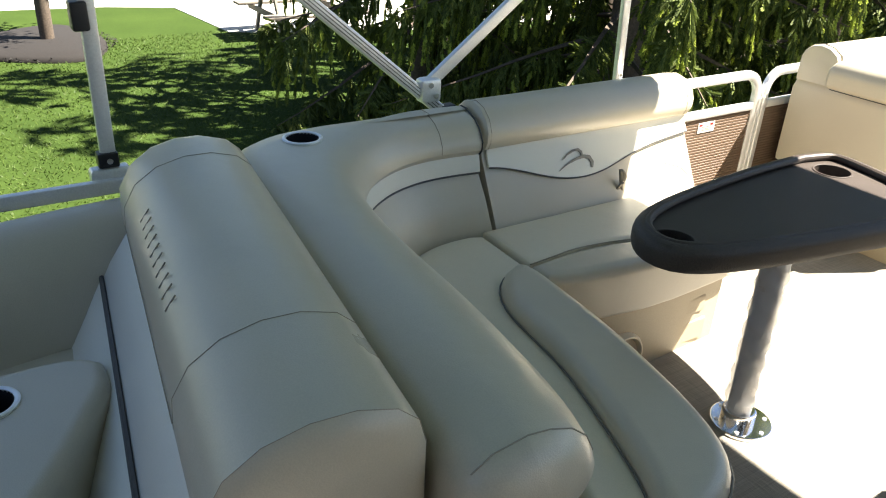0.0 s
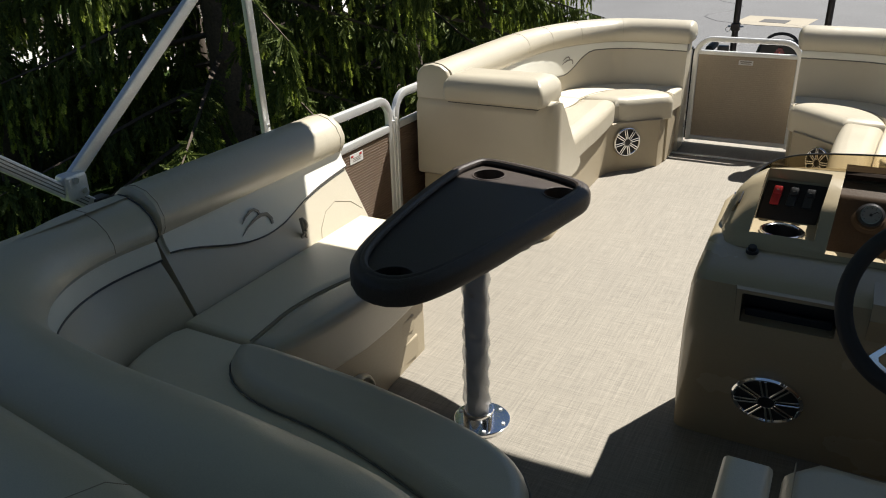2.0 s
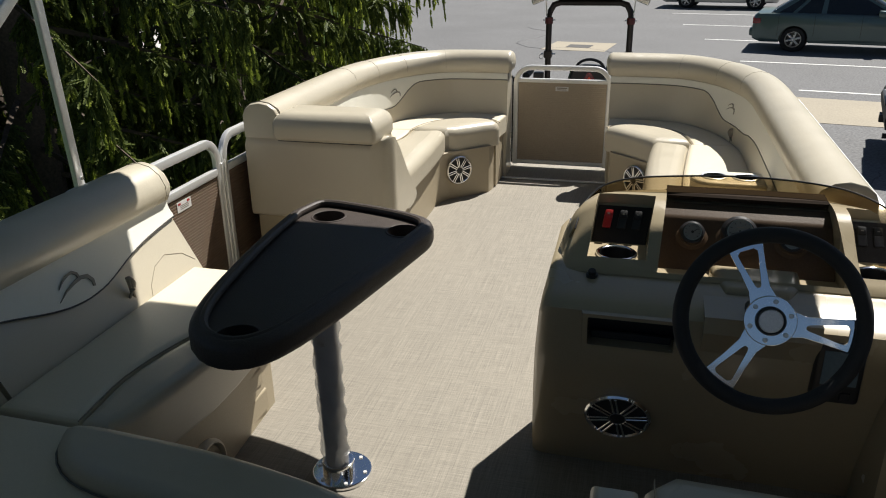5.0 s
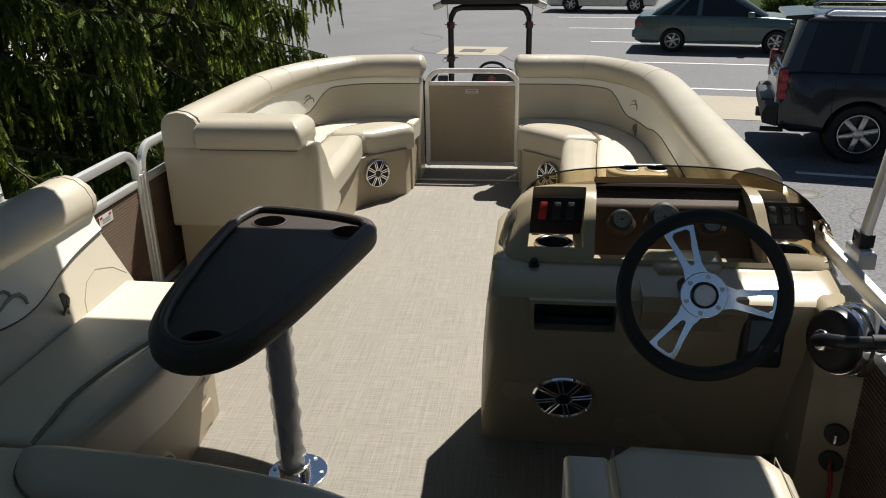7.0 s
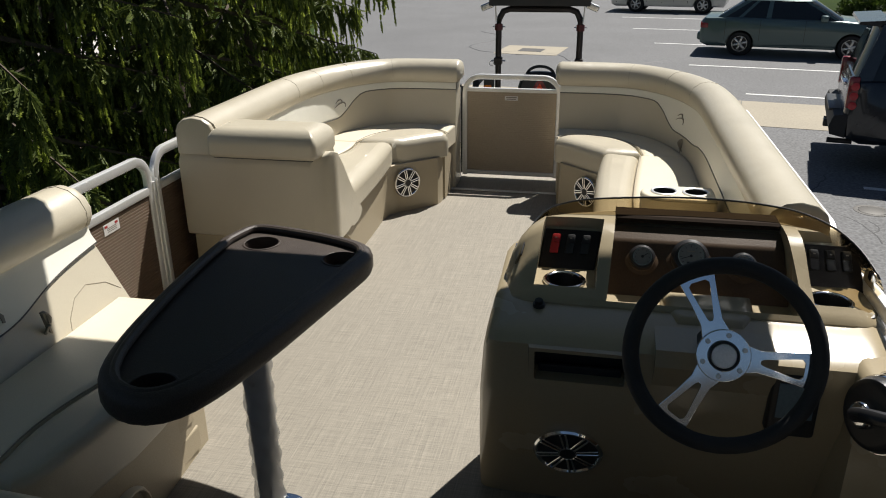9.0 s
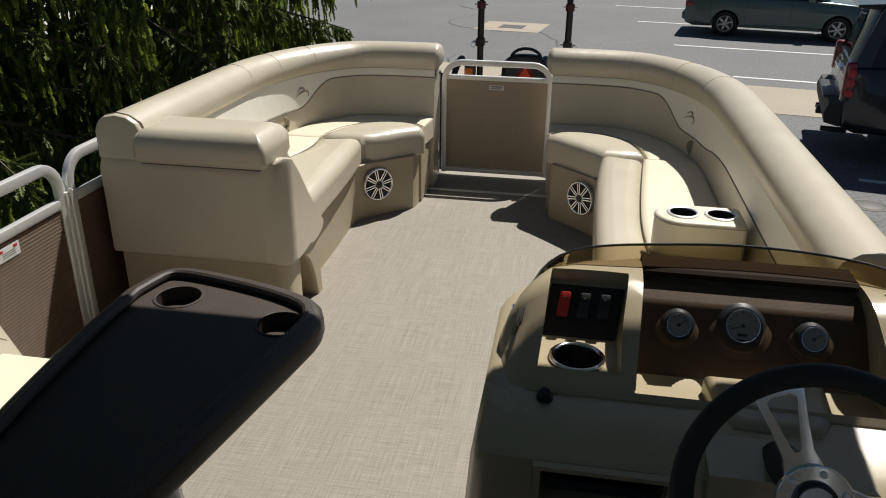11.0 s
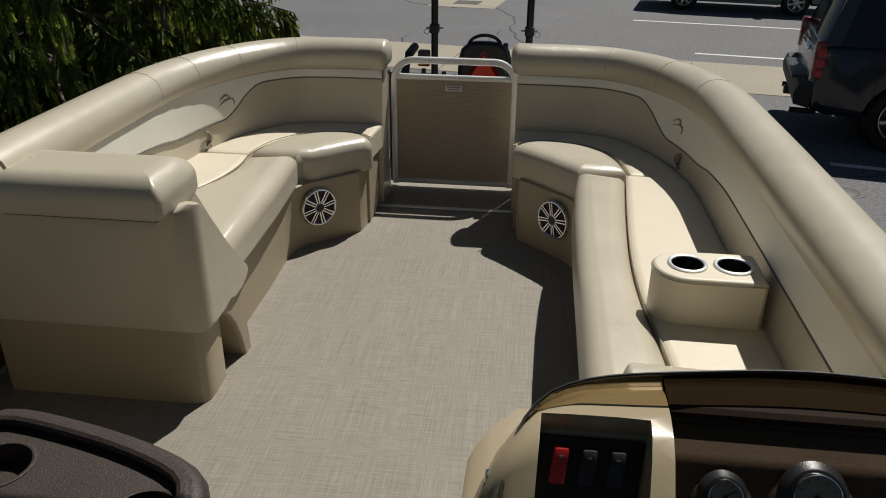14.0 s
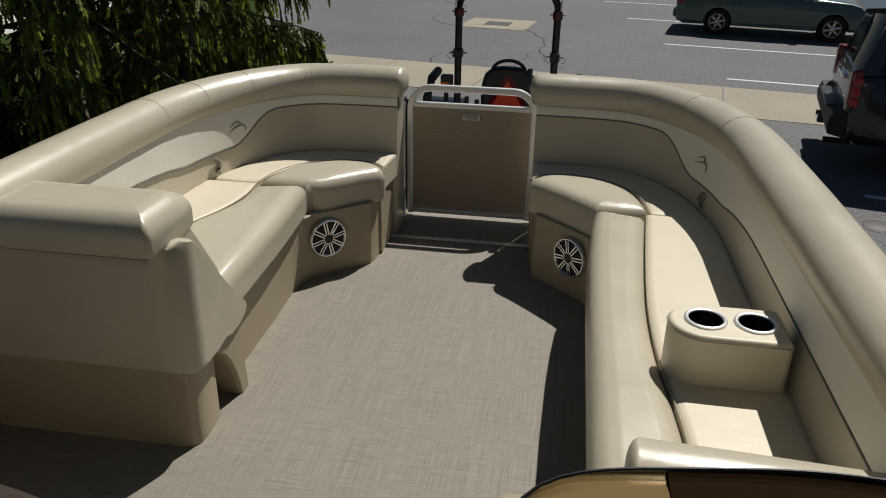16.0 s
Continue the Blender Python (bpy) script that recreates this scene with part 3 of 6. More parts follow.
def bow_bench(s, y_aft):
    t = thing("bow_bench", "tan vinyl bow lounge with cream seat inserts and pale back band", "bench", (s * 0.9, 4.0, 0), "bow lounges")
    path = back_path(s, y_aft)
    nm = normals(path)
    L = lambda pr: [(u * s, v) for u, v in pr]
    back = part("backrest", sweep(path, L(BACK)), TAN, t)
    roll = part("back_roll", sweep(path, L(ROLL), dome0=0.012, dome1=0.035), TAN, t)
    n = len(path)
    for f in (0.40, 0.53, 0.66, 0.82) if s < 0 else (0.62, 0.74, 0.87):
        p, no = nm[int(f * (n - 1))]
        seam(roll, [p + no * u * s + Vector((0, 0, v + 0.0006)) for u, v in ROLL[1:9]], 0.0009)
    pale = lambda f: L([(0.12, 0.664), (0.157, 0.664), (face_u(zl(f)) + 0.009, zl(f) + 0.012), (face_u(zl(f)) + 0.004, zl(f)), (0.12, zl(f))])
    zl = lambda f: band_low(path[round(f * (n - 1))].y, path[round(f * (n - 1))].x)
    part("pale_band", sweep(path, pale), WHITE, t)
    part("piping", tube([p + no * s * (face_u(band_low(p.y, p.x)) + 0.006) + Vector((0, 0, band_low(p.y, p.x))) for p, no in nm], 0.0034, 6), TRIM, t)
    k = min(range(n), key=lambda i: (path[i] - Vector((s * (1.119 if s < 0 else 1.142), 4.578 if s < 0 else 4.51, 0))).length)
    p, no = nm[k]
    d = path[k + 1] - path[k - 1]
    emblem(back, p + no * s * (face_u(0.58) + 0.0105) + Vector((0, 0, 0.583)), no * s + Vector((0, 0, 0.1)), d, 0.105, 1 if s < 0 else -1)
    k = min(range(n), key=lambda i: (path[i] - Vector((s * 1.2, 4.42, 0))).length)
    strap(back, path[k] + nm[k][1] * s * 0.172 + Vector((0, 0, 0.44)), nm[k][1] * s, path[k + 1] - path[k - 1])
    # seat: a long and a corner cushion, each with a tan front bolster and a cream insert
    inn = lambda y0, y1: [tuple((p + no * s * 0.17)[:2]) for p, no in nm if y0 <= p.y <= y1]
    ya = y_aft + 0.14 if s < 0 else 2.61
    wave = [(0.785, 4.285), (0.768, 4.10), (0.752, 3.9), (0.738, 3.7), (0.727, 3.48), (0.733, 3.23), (0.757, 3.02), (0.768, 2.86)] if s > 0 else \
        [(0.585 + w, y) for w, y in ((0.215, 4.32), (0.20, 4.17), (0.23, 4.0), (0.30, 3.84), (0.33, 3.65), (0.33, 3.45))]
    ys = wave[0][1]
    wave = [q for q in wave if q[1] > ya + 0.1] + [(wave[-1][0], ya)]
    wv = [tuple(q)[:2] for q in smooth_path([(x, y, 0) for x, y in wave], 0.05, 2)]
    frontl = [(0.552, ya), (0.556, 3.6), (0.562, 3.9), (0.572, 4.1), (0.585, ys - 0.03), (0.59, ys)]
    X = lambda pts: [(s * x, y) for x, y in pts]
    part("seat_bolster", pad(X(frontl + wv[1:]), 0.285, 0.428, 0.058, lower=0.015, crown=0.004, seg=6), TAN, t)
    ins = inn(ya - 0.06, ys)
    ins = [q for q in ins if q[1] <= ys] + [(s * 1.02, ys)]
    part("seat_insert", pad(X(wv) + [q for q in ins], 0.30, 0.412, 0.016, crown=0.003), CREAM, t)
    part("piping", tube([Vector((s * x, y, 0.41)) for x, y in wv], 0.0024, 5), SEAM, t)
    g = 0.006
    wc = [tuple(q)[:2] for q in smooth_path([(0.80, ys + g, 0), (0.785, 4.44, 0), (0.735, 4.56, 0), (0.64, 4.65, 0), (0.52, 4.695, 0), (0.42, 4.69, 0), (0.35, 4.655, 0), (0.318, 4.60, 0)], 0.05, 2)]
    frontc = [(0.59, ys + g), (0.573, ys + 0.03), (0.53, 4.36), (0.46, 4.43), (0.385, 4.50), (0.335, 4.54), (0.318, 4.57)]
    part("seat_bolster", pad(X(frontc + wc[::-1]), 0.275, 0.424, 0.056, lower=0.015, crown=0.004, seg=6), TAN, t)
    ins = [(s * 1.03, ys + g)] + inn(ys + 0.02, 9)
    part("seat_insert", pad(X(wc) + ins[::-1], 0.30, 0.410, 0.016, crown=0.003), CREAM, t)
    part("piping", tube([Vector((s * x, y, 0.412)) for x, y in wc], 0.0024, 5), SEAM, t)
    seam(t, [(s * 0.42, 4.47, 0.30), (s * 0.422, 4.475, 0.385), (s * 0.45, 4.52, 0.416), (s * 0.50, 4.685, 0.419)], 0.0016)
    # moulded base
    bl = [(0.625, ya - 0.02), (0.622, 3.46), (0.604, 3.54), (0.605, 3.9), (0.612, 4.15), (0.60, 4.24), (0.56, 4.31), (0.40, 4.46), (0.362, 4.49), (0.350, 4.55), (0.345, 4.86)]
    part("base", pad(X(bl) + [(s * 0.40, 4.97), (s * 0.9, 4.8), (s * 1.1, 4.2), (s * 1.12, ya)], 0.0, 0.29, 0.006), BASE, t)
    speaker(t, (s * 0.513, 4.338, 0.176), (-s * 0.69, -0.72, 0.02))
    part("gate_side_panel", box(s * 0.344 - 0.008, s * 0.344 + 0.006, 4.60, 5.04, 0.004, 0.30, 0.004), BASE, t)
    return t


port = bow_bench(-1, 3.155)
# the stern end of the port lounge: a moulded arm wall with a padded top
AFT = 3.128


def rounded(y, off):
    return max(y, AFT + off)


wallp = [(3.150, 0.258), (3.132, 0.268), (3.128, 0.285), (3.128, 0.60), (3.15, 0.636), (3.24, 0.645), (3.30, 0.60), (3.32, 0.40), (3.32, 0.258)]
part("arm_wall", rings([[(x, y, z) for y, z in wallp] for x in (-1.225, -0.66, -0.62)]), TAN, port)
# inboard shell: a rounded stern corner and a sloping lip that ends in a hook; the base below it stands back
sidep = [(3.150, 0.258), (3.132, 0.268), (3.128, 0.285), (3.128, 0.60), (3.14, 0.648), (3.17, 0.664), (3.21, 0.655), (3.26, 0.60), (3.36, 0.465), (3.455, 0.350), (3.495, 0.310), (3.50, 0.290), (3.482, 0.272), (3.44, 0.258), (3.38, 0.254), (3.34, 0.268), (3.28, 0.258)]
part("arm_side", rings([[(x, rounded(y, off), 0.40 + (z - 0.40) * k) for y, z in sidep]
                        for x, off, k in ((-0.62, 0.0, 1.0), (-0.578, 0.004, 1.0), (-0.554, 0.014, 1.0), (-0.537, 0.030, 0.995), (-0.527, 0.052, 0.978), (-0.523, 0.075, 0.95))]), TAN, port, smooth=50)
part("arm_base", pad([(-1.2, 3.142), (-0.600, 3.142), (-0.572, 3.150), (-0.556, 3.172), (-0.552, 3.21), (-0.556, 3.30), (-0.60, 3.36), (-1.2, 3.40)], 0.0, 0.262, 0.004), BASE, port)
# a leg under the lip, its stern edge hollowed to an arc
ARC = [(3.228, 0.262), (3.285, 0.246), (3.335, 0.208), (3.375, 0.155), (3.402, 0.095), (3.420, 0.04), (3.428, 0.0)]
part("arm_foot", rings([[(x, y + e, z) for y, z in ARC + [(3.472, 0.0), (3.462, 0.09), (3.450, 0.19), (3.446, 0.285), (3.34, 0.285)]] for x, e in ((-0.64, 0.0), (-0.552, 0.0), (-0.541, 0.004), (-0.536, 0.010))]), BASE, port, smooth=45)
part("arm_lobe", rings([[(x, y, z) for y, z in ((3.44, 0.0), (3.44, 0.27), (3.50, 0.30), (3.535, 0.27), (3.545, 0.15), (3.555, 0.03), (3.54, 0.0))] for x in (-0.68, -0.616, -0.606)]), BASE, port)
pd = [(-0.592, 3.072), (-0.572, 3.090), (-0.562, 3.24), (-0.570, 3.31), (-0.62, 3.325), (-1.04, 3.325), (-1.062, 3.30), (-1.062, 3.095), (-1.04, 3.070)]
part("arm_pad", pad(pd, 0.640, 0.764, 0.066, lower=0.022, crown=0.003, seg=8), TAN, port, smooth=60)
# the pad's inboard end runs down to the seat along the shell's lip
part("pad_cheek", rings([[(x, 3.25 + (y - 3.25) * k, 0.55 + (z - 0.55) * k) for y, z in ((3.15, 0.60), (3.16, 0.67), (3.19, 0.705), (3.23, 0.708), (3.28, 0.675), (3.36, 0.565), (3.44, 0.45), (3.45, 0.40), (3.30, 0.40))] for x, k in ((-0.66, 1.0), (-0.600, 1.0), (-0.584, 0.985), (-0.574, 0.95))]), TAN, port, smooth=50)
# solid dark bar in place of the shade in the slot below the pad
part("pad_strip", box(-1.04, -0.60, 3.098, 3.1275, 0.634, 0.642), PIPING, port, "dark strip for the shaded slot under the pad")
re_ = [(0.0, 0.637), (0.0, 0.735), (0.012, 0.764), (0.04, 0.787), (0.085, 0.797), (0.128, 0.79), (0.163, 0.767), (0.181, 0.732), (0.181, 0.637)]
part("roll_end", rings([[(-1.225 + a * k + 0.09 * (1 - k), 3.168 - w, b * k + 0.70 * (1 - k) if b > 0.64 else b) for a, b in re_] for w, k in ((0, 1.004), (0.016, 1.003), (0.028, 0.99), (0.036, 0.965), (0.041, 0.92))]), TAN, port, smooth=60)
part("piping", tube([(-1.225 + a, 3.152, b + 0.002) for a, b in re_[:-1]], 0.0022, 5), SEAM, port)

star = bow_bench(1, 2.38)
# stern end of the starboard lounge, beside the windscreen
part("arm_wall", rings([[(x, y, z) for y, z in ((2.50, 0.0), (2.50, 0.48), (2.60, 0.48), (2.60, 0.0))] for x in (0.56, 1.04)]), TAN, star)
part("arm_roll", sweep([(0.615, 2.585, 0), (0.8, 2.575, 0), (1.04, 2.56, 0)], [(-0.075, 0.53), (-0.07, 0.58), (-0.04, 0.608), (0.0, 0.617), (0.04, 0.608), (0.07, 0.58), (0.075, 0.53), (0.07, 0.47), (-0.07, 0.47)], dome=0.02), TAN, star)

# loose double cup holder on the starboard seat
cb = thing("cup_caddy", "tan vinyl seat-top caddy with two steel cup holders", "cup holder", (0.92, 3.33, 0.414))
cpl = arc(0.825, 3.205, 0.088, 90, 270, 14) + [(0.92, 3.116), (1.012, 3.116), (1.022, 3.124), (1.022, 3.282), (1.014, 3.293), (0.92, 3.294)]
cbody = part("body", pad(cpl, 0.412, 0.552, 0.012), CREAM, cb)
carve(cbody, place(disc(0.0455, 0.2, 28), Matrix.Translation((0.829, 3.208, 0.47))), place(disc(0.0455, 0.2, 28), Matrix.Translation((0.950, 3.208, 0.47))))
part("piping", tube([Vector((x, y, 0.541)) for x, y in inset(cpl, -0.001)] + [Vector((*cpl[0], 0.541))], 0.0018, 5), SEAM, cb)
for x, y in ((0.829, 3.208), (0.950, 3.208)):
    cup_ring(cb, (x, y, 0.551), 0.053, depth=0.075)

# ---- stern lounge ----
st = thing("stern_lounge", "grey-tan vinyl L-shaped stern lounge in canopy shade", "bench", (-0.9, 1.3, 0))
SIDE = [(0.0, 0.628), (0.0, 0.70), (0.014, 0.733), (0.045, 0.757), (0.09, 0.766), (0.132, 0.755), (0.166, 0.727), (0.183, 0.69), (0.182, 0.658), (0.170, 0.634), (0.150, 0.628)]


def slope_u(z):
    """How far the reclined front of the stern lounge's back stands in from its rear, at a height."""
    return 0.166 + max(0.0, 0.60 - z) * 0.52


sp_ = [(-1.225, y, 0) for y in (2.255, 2.1, 1.9, 1.7, 1.5, 1.36)]
part("backrest", sweep(sp_, [(0.02, 0.05), (0.02, 0.626), (0.150, 0.626), (slope_u(0.60) - 0.008, 0.60), (slope_u(0.5) - 0.008, 0.50), (slope_u(0.37) - 0.008, 0.37), (0.20, 0.05)], dome0=0.012), TAN, st)
sr = part("back_roll", sweep(sp_, SIDE, dome0=0.04, dome1=0.014), TAN, st)
for y in (1.372, 2.235):
    seam(sr, [(-1.225 + u, y, z + 0.0008 * (1 if z > 0.7 else 0)) for u, z in SIDE[1:10]], 0.0013)
BAND_Y = (1.30, 1.38, 1.46, 1.54, 1.62, 1.70, 1.78, 1.86, 1.94, 2.02, 2.12, 2.30)
BAND_Z = (0.584, 0.578, 0.562, 0.536, 0.512, 0.499, 0.498, 0.510, 0.532, 0.549, 0.562, 0.577)


def low_side(y):
    """The wavy lower edge of the pale band on the side back."""
    return sum(float(np.interp(y + d, BAND_Y, BAND_Z)) for d in (-0.05, -0.025, 0, 0.025, 0.05)) / 5


fs = [2.258 - i * 0.0285 for i in range(32)]
part("pale_band", sweep([(-1.225, y, 0) for y in fs], lambda f: [(0.12, 0.629), (0.160, 0.629), (slope_u(0.60) + 0.002, 0.60), (slope_u(low_side(2.258 - 0.8835 * f)) + 0.004, low_side(2.258 - 0.8835 * f)), (0.12, low_side(2.258 - 0.8835 * f))]), WHITE, st)
part("piping", tube([(-1.225 + slope_u(low_side(y)) + 0.002, y, low_side(y)) for y in fs], 0.0030, 6), PIPING, st)
emblem(st, (-1.225 + slope_u(0.55) + 0.004, 1.715, 0.553), (1, 0, 0.5), (0, 1, 0), 0.15)
strap(st, (-1.225 + slope_u(0.45) - 0.002, 1.885, 0.455), (1, 0, 0.5), (0, 1, 0))
seam(st, [(-1.225 + slope_u(z) - 0.0075, y, z) for y, z in ((1.95, 0.375), (1.99, 0.43), (2.05, 0.47), (2.12, 0.485), (2.20, 0.46), (2.245, 0.42))], 0.0014)
# seat cushion of the side part, with a front bolster
wS = [tuple(q)[:2] for q in smooth_path([(-0.715, 1.298, 0), (-0.725, 1.40, 0), (-0.735, 1.48, 0), (-0.72, 1.61, 0), (-0.685, 1.74, 0), (-0.645, 1.86, 0), (-0.615, 1.96, 0), (-0.60, 2.10, 0)], 0.05, 2)]
part("seat_bolster", pad([(-0.63, 1.292), (-0.60, 1.36), (-0.575, 1.50), (-0.558, 1.62), (-0.556, 1.75), (-0.566, 1.92), (-0.58, 2.10)] + wS[::-1], 0.25, 0.416, 0.030, lower=0.015, crown=0.003), TAN, st)
part("seat_insert", pad(wS + [(-0.63, 2.185), (-0.70, 2.20), (-0.954, 2.20), (-0.954, 1.300)], 0.28, 0.415, 0.014, crown=0.003), CREAM, st)
part("piping", tube([Vector((x, y, 0.4125)) for x, y in wS], 0.0022, 5), SEAM, st)
part("base", pad([(-0.655, 1.20), (-0.61, 1.50), (-0.598, 1.74), (-0.612, 2.05), (-0.66, 2.12), (-1.1, 2.12), (-1.1, 1.2)], 0.0, 0.26, 0.008), BASE, st)
part("base_step", pad([(-0.606, 1.80), (-0.603, 1.99), (-0.64, 2.02), (-0.66, 1.80)], 0.02, 0.10, 0.012), BASE, st)
part("base_step", pad([(-0.606, 1.83), (-0.603, 1.97), (-0.64, 2.0), (-0.66, 1.83)], 0.13, 0.19, 0.012), BASE, st)
part("foot_arch", place(ring(0.095, 0.078, 0.03, 28), facing((-0.612, 1.60, 0.055), (1, 0.06, 0))), CREAM, st)
part("foot_arch_recess", place(disc(0.08, 0.006, 24), facing((-0.607, 1.60, 0.055), (1, 0.06, 0))), BASE, st)
# corner and stern run: a broad padded shelf that rounds over into a thick roll
OUTER = [(-1.225, 1.335), (-1.225, 1.21), (-1.225, 1.10), (-1.225, 0.97), (-1.222, 0.83), (-1.19, 0.685), (-1.09, 0.585), (-0.80, 0.552), (-0.50, 0.532), (-0.27, 0.512), (-0.06, 0.492), (0.07, 0.478), (0.155, 0.468)]
INNER = [(-1.032, 1.335), (-1.044, 1.21), (-1.036, 1.11), (-1.00, 1.01), (-0.935, 0.918), (-0.85, 0.85), (-0.74, 0.803), (-0.60, 0.784), (-0.45, 0.775), (-0.25, 0.766), (-0.05, 0.747), (0.075, 0.728), (0.155, 0.705)]
RUN = [i * 0.25 for i in range(49)]


def along(line, s):
    """A place on a smooth line through corner points, by their count."""
    p = [Vector((*q, 0)) for q in line]
    i = min(int(s), len(p) - 2)
    a, b_, c, d = p[max(i - 1, 0)], p[i], p[i + 1], p[min(i + 2, len(p) - 1)]
    t = s - i
    return 0.5 * (2 * b_ + (c - a) * t + (2 * a - 5 * b_ + 4 * c - d) * t * t + (3 * b_ - a - 3 * c + d) * t ** 3)


def across(s, prof):
    """A section of the stern run: prof gives (a, z) pairs for its width."""
    o, i = along(OUTER, s), along(INNER, s)
    w, d = (i - o).length, (i - o).normalized()
    return [o + d * a + Vector((0, 0, z)) for a, z in prof(w)]


def shelf(w):
    return [(0.0, 0.30), (0.0, 0.688), (0.016, 0.720), (0.05, 0.740), (0.10, 0.747), (w - 0.13, 0.748), (w - 0.09, 0.742), (w - 0.05, 0.727), (w - 0.02, 0.702), (w - 0.002, 0.668), (w - 0.002, 0.644), (w - 0.016, 0.627), (w - 0.05, 0.62), (w - 0.05, 0.30)]


loops = [across(s, shelf) for s in RUN]
for lead, at_end in ((loops[0], False), (loops[-1], True)):
    mid = sum(lead, Vector()) / len(lead)
    t_ = (along(INNER, 12) - along(INNER, 11.9) + along(OUTER, 12) - along(OUTER, 11.9)).normalized() if at_end else Vector((0, 1, 0))
    dome = [[mid.lerp(b_, math.cos(radians(a))) + t_ * (0.05 if at_end else 0.012) * math.sin(radians(a)) for b_ in lead] for a in (25, 45, 65, 84)]
    loops = loops + dome if at_end else dome[::-1] + loops
cr = part("corner_roll", rings(loops), TAN, st)
for s in (1.1, 12.0):
    seam(cr, [p + Vector((0, 0, 0.0008)) for p in across(s, lambda w: shelf(w)[2:11])], 0.0013)
part("piping", tube(across(0.03, lambda w: [(a + (0.002 if a > 0.1 else 0), z + 0.001) for a, z in shelf(w)[2:12]]), 0.0030, 6), PIPING, st)
part("corner_back", rings([across(s, lambda w: [(0.03, 0.05), (0.03, 0.622), (w - 0.03, 0.622), (w - 0.018, 0.57), (w + 0.03, 0.50), (w + 0.085, 0.40), (w + 0.085, 0.05)]) for s in RUN]), TAN, st)
part("pale_band", rings([across(s, lambda w: [(w - 0.10, 0.628), (w - 0.018, 0.628), (w - 0.010, 0.60), (w - 0.006, 0.572), (w - 0.10, 0.572)]) for s in RUN[:29]]), WHITE, st)
part("piping", tube([across(s, lambda w: [(w - 0.006, 0.571)])[0] for s in RUN[:29]], 0.0032, 6), PIPING, st)
carve(cr, place(disc(0.0465, 0.2, 28), Matrix.Translation((-1.078, 0.776, 0.67))))
cup_ring(st, (-1.078, 0.776, 0.7465), 0.054, depth=0.07)
# stern seat with its raised front bolster
bo = [(-0.690, 1.225), (-0.672, 1.250), (-0.62, 1.257), (-0.50, 1.250), (-0.34, 1.240), (-0.17, 1.214), (0.0, 1.178), (0.11, 1.136), (0.175, 1.07), (0.205, 0.98), (0.20, 0.90), (0.15, 0.90), (0.06, 0.945), (-0.06, 0.985), (-0.17, 1.02), (-0.30, 1.052), (-0.42, 1.062), (-0.53, 1.078), (-0.61, 1.112), (-0.67, 1.17)]
bo = [tuple(q)[:2] for q in smooth_path([(x, y, 0) for x, y in bo + bo[:1]], 0.04, 2)][:-1]
part("seat_bolster", pad(bo, 0.25, 0.462, 0.040, lower=0.015, seg=6), TAN, st)
bl_ = inset(bo if area(bo) > 0 else bo[::-1], -0.003)
part("piping", tube([Vector((x, y, 0.423)) for x, y in bl_ + bl_[:1]], 0.0026, 6), TRIM, st)
rim_ = [tuple(across(i * 0.25, lambda w: [(w + 0.099, 0)])[0])[:2] for i in range(2, 46)]
part("seat_insert", pad([(-0.925, 1.284)] + [q for q in rim_ if q[1] < 1.27] + [(0.16, 0.80), (0.17, 1.0), (-0.1, 1.16), (-0.66, 1.24), (-0.715, 1.280)], 0.28, 0.418, 0.022), CREAM, st)
part("base", pad([(-0.62, 1.2), (-0.3, 1.2), (0.05, 1.12), (0.15, 1.0), (0.15, 0.47), (-1.1, 0.6), (-1.1, 1.2)], 0.0, 0.26, 0.008), BASE, st)

# aft-facing lounge behind it, with a padded headrest
al = thing("aft_lounge", "grey-tan aft-facing sun lounge with a thick padded headrest", "lounge", (-0.4, 0.2, 0))
hp = [(-1.005, 0.463, 0), (-0.6, 0.414, 0), (-0.2, 0.364, 0), (0.075, 0.330, 0)]
HEAD = [(-0.150, 0.60), (-0.170, 0.66), (-0.166, 0.715), (-0.138, 0.765), (-0.09, 0.800), (-0.03, 0.818), (0.03, 0.820), (0.085, 0.806), (0.115, 0.780), (0.126, 0.74), (0.126, 0.60)]
hpath = smooth_path(hp, 0.06, 1)
hr = part("headrest", sweep(hpath, HEAD, dome0=0.075, dome1=0.022), TAN, al)
for f in (0.10, 0.79, 0.985):
    p, no = normals(hpath)[int(f * (len(hpath) - 1) + 0.5)]
    seam(hr, [p + no * u + Vector((0, 0, v + 0.0006)) for u, v in HEAD[1:10]], 0.0007)
seam(hr, [p + no * -0.1705 + Vector((0, 0, 0.672)) for p, no in normals(hpath)[2:-4]], 0.0011)
for i in range(10):
    c = Vector((-0.735 + i * 0.040, 0.431 - i * 0.005 - 0.1385, 0.7645))
    part("stitched_bar", place(box(-0.0011, 0.0011, -0.016, 0.016, -0.001, 0.0012), facing(c, (0, -0.80, 0.60), 0)), LOGO, hr, smooth=0)
part("back", sweep(hpath, [(-0.25, 0.10), (-0.232, 0.50), (-0.165, 0.60), (-0.02, 0.62), (0.10, 0.60), (0.10, 0.10)]), WHITE, al)
part("piping", tube([p - no * 0.237 + Vector((0, 0, 0.50)) for p, no in normals(hpath)], 0.006, 6), PIPING, al)
part("lower_back", sweep(hpath, [(-0.36, 0.30), (-0.277, 0.44), (-0.239, 0.497), (-0.20, 0.50), (-0.20, 0.10), (-0.36, 0.10)]), WHITE, al)
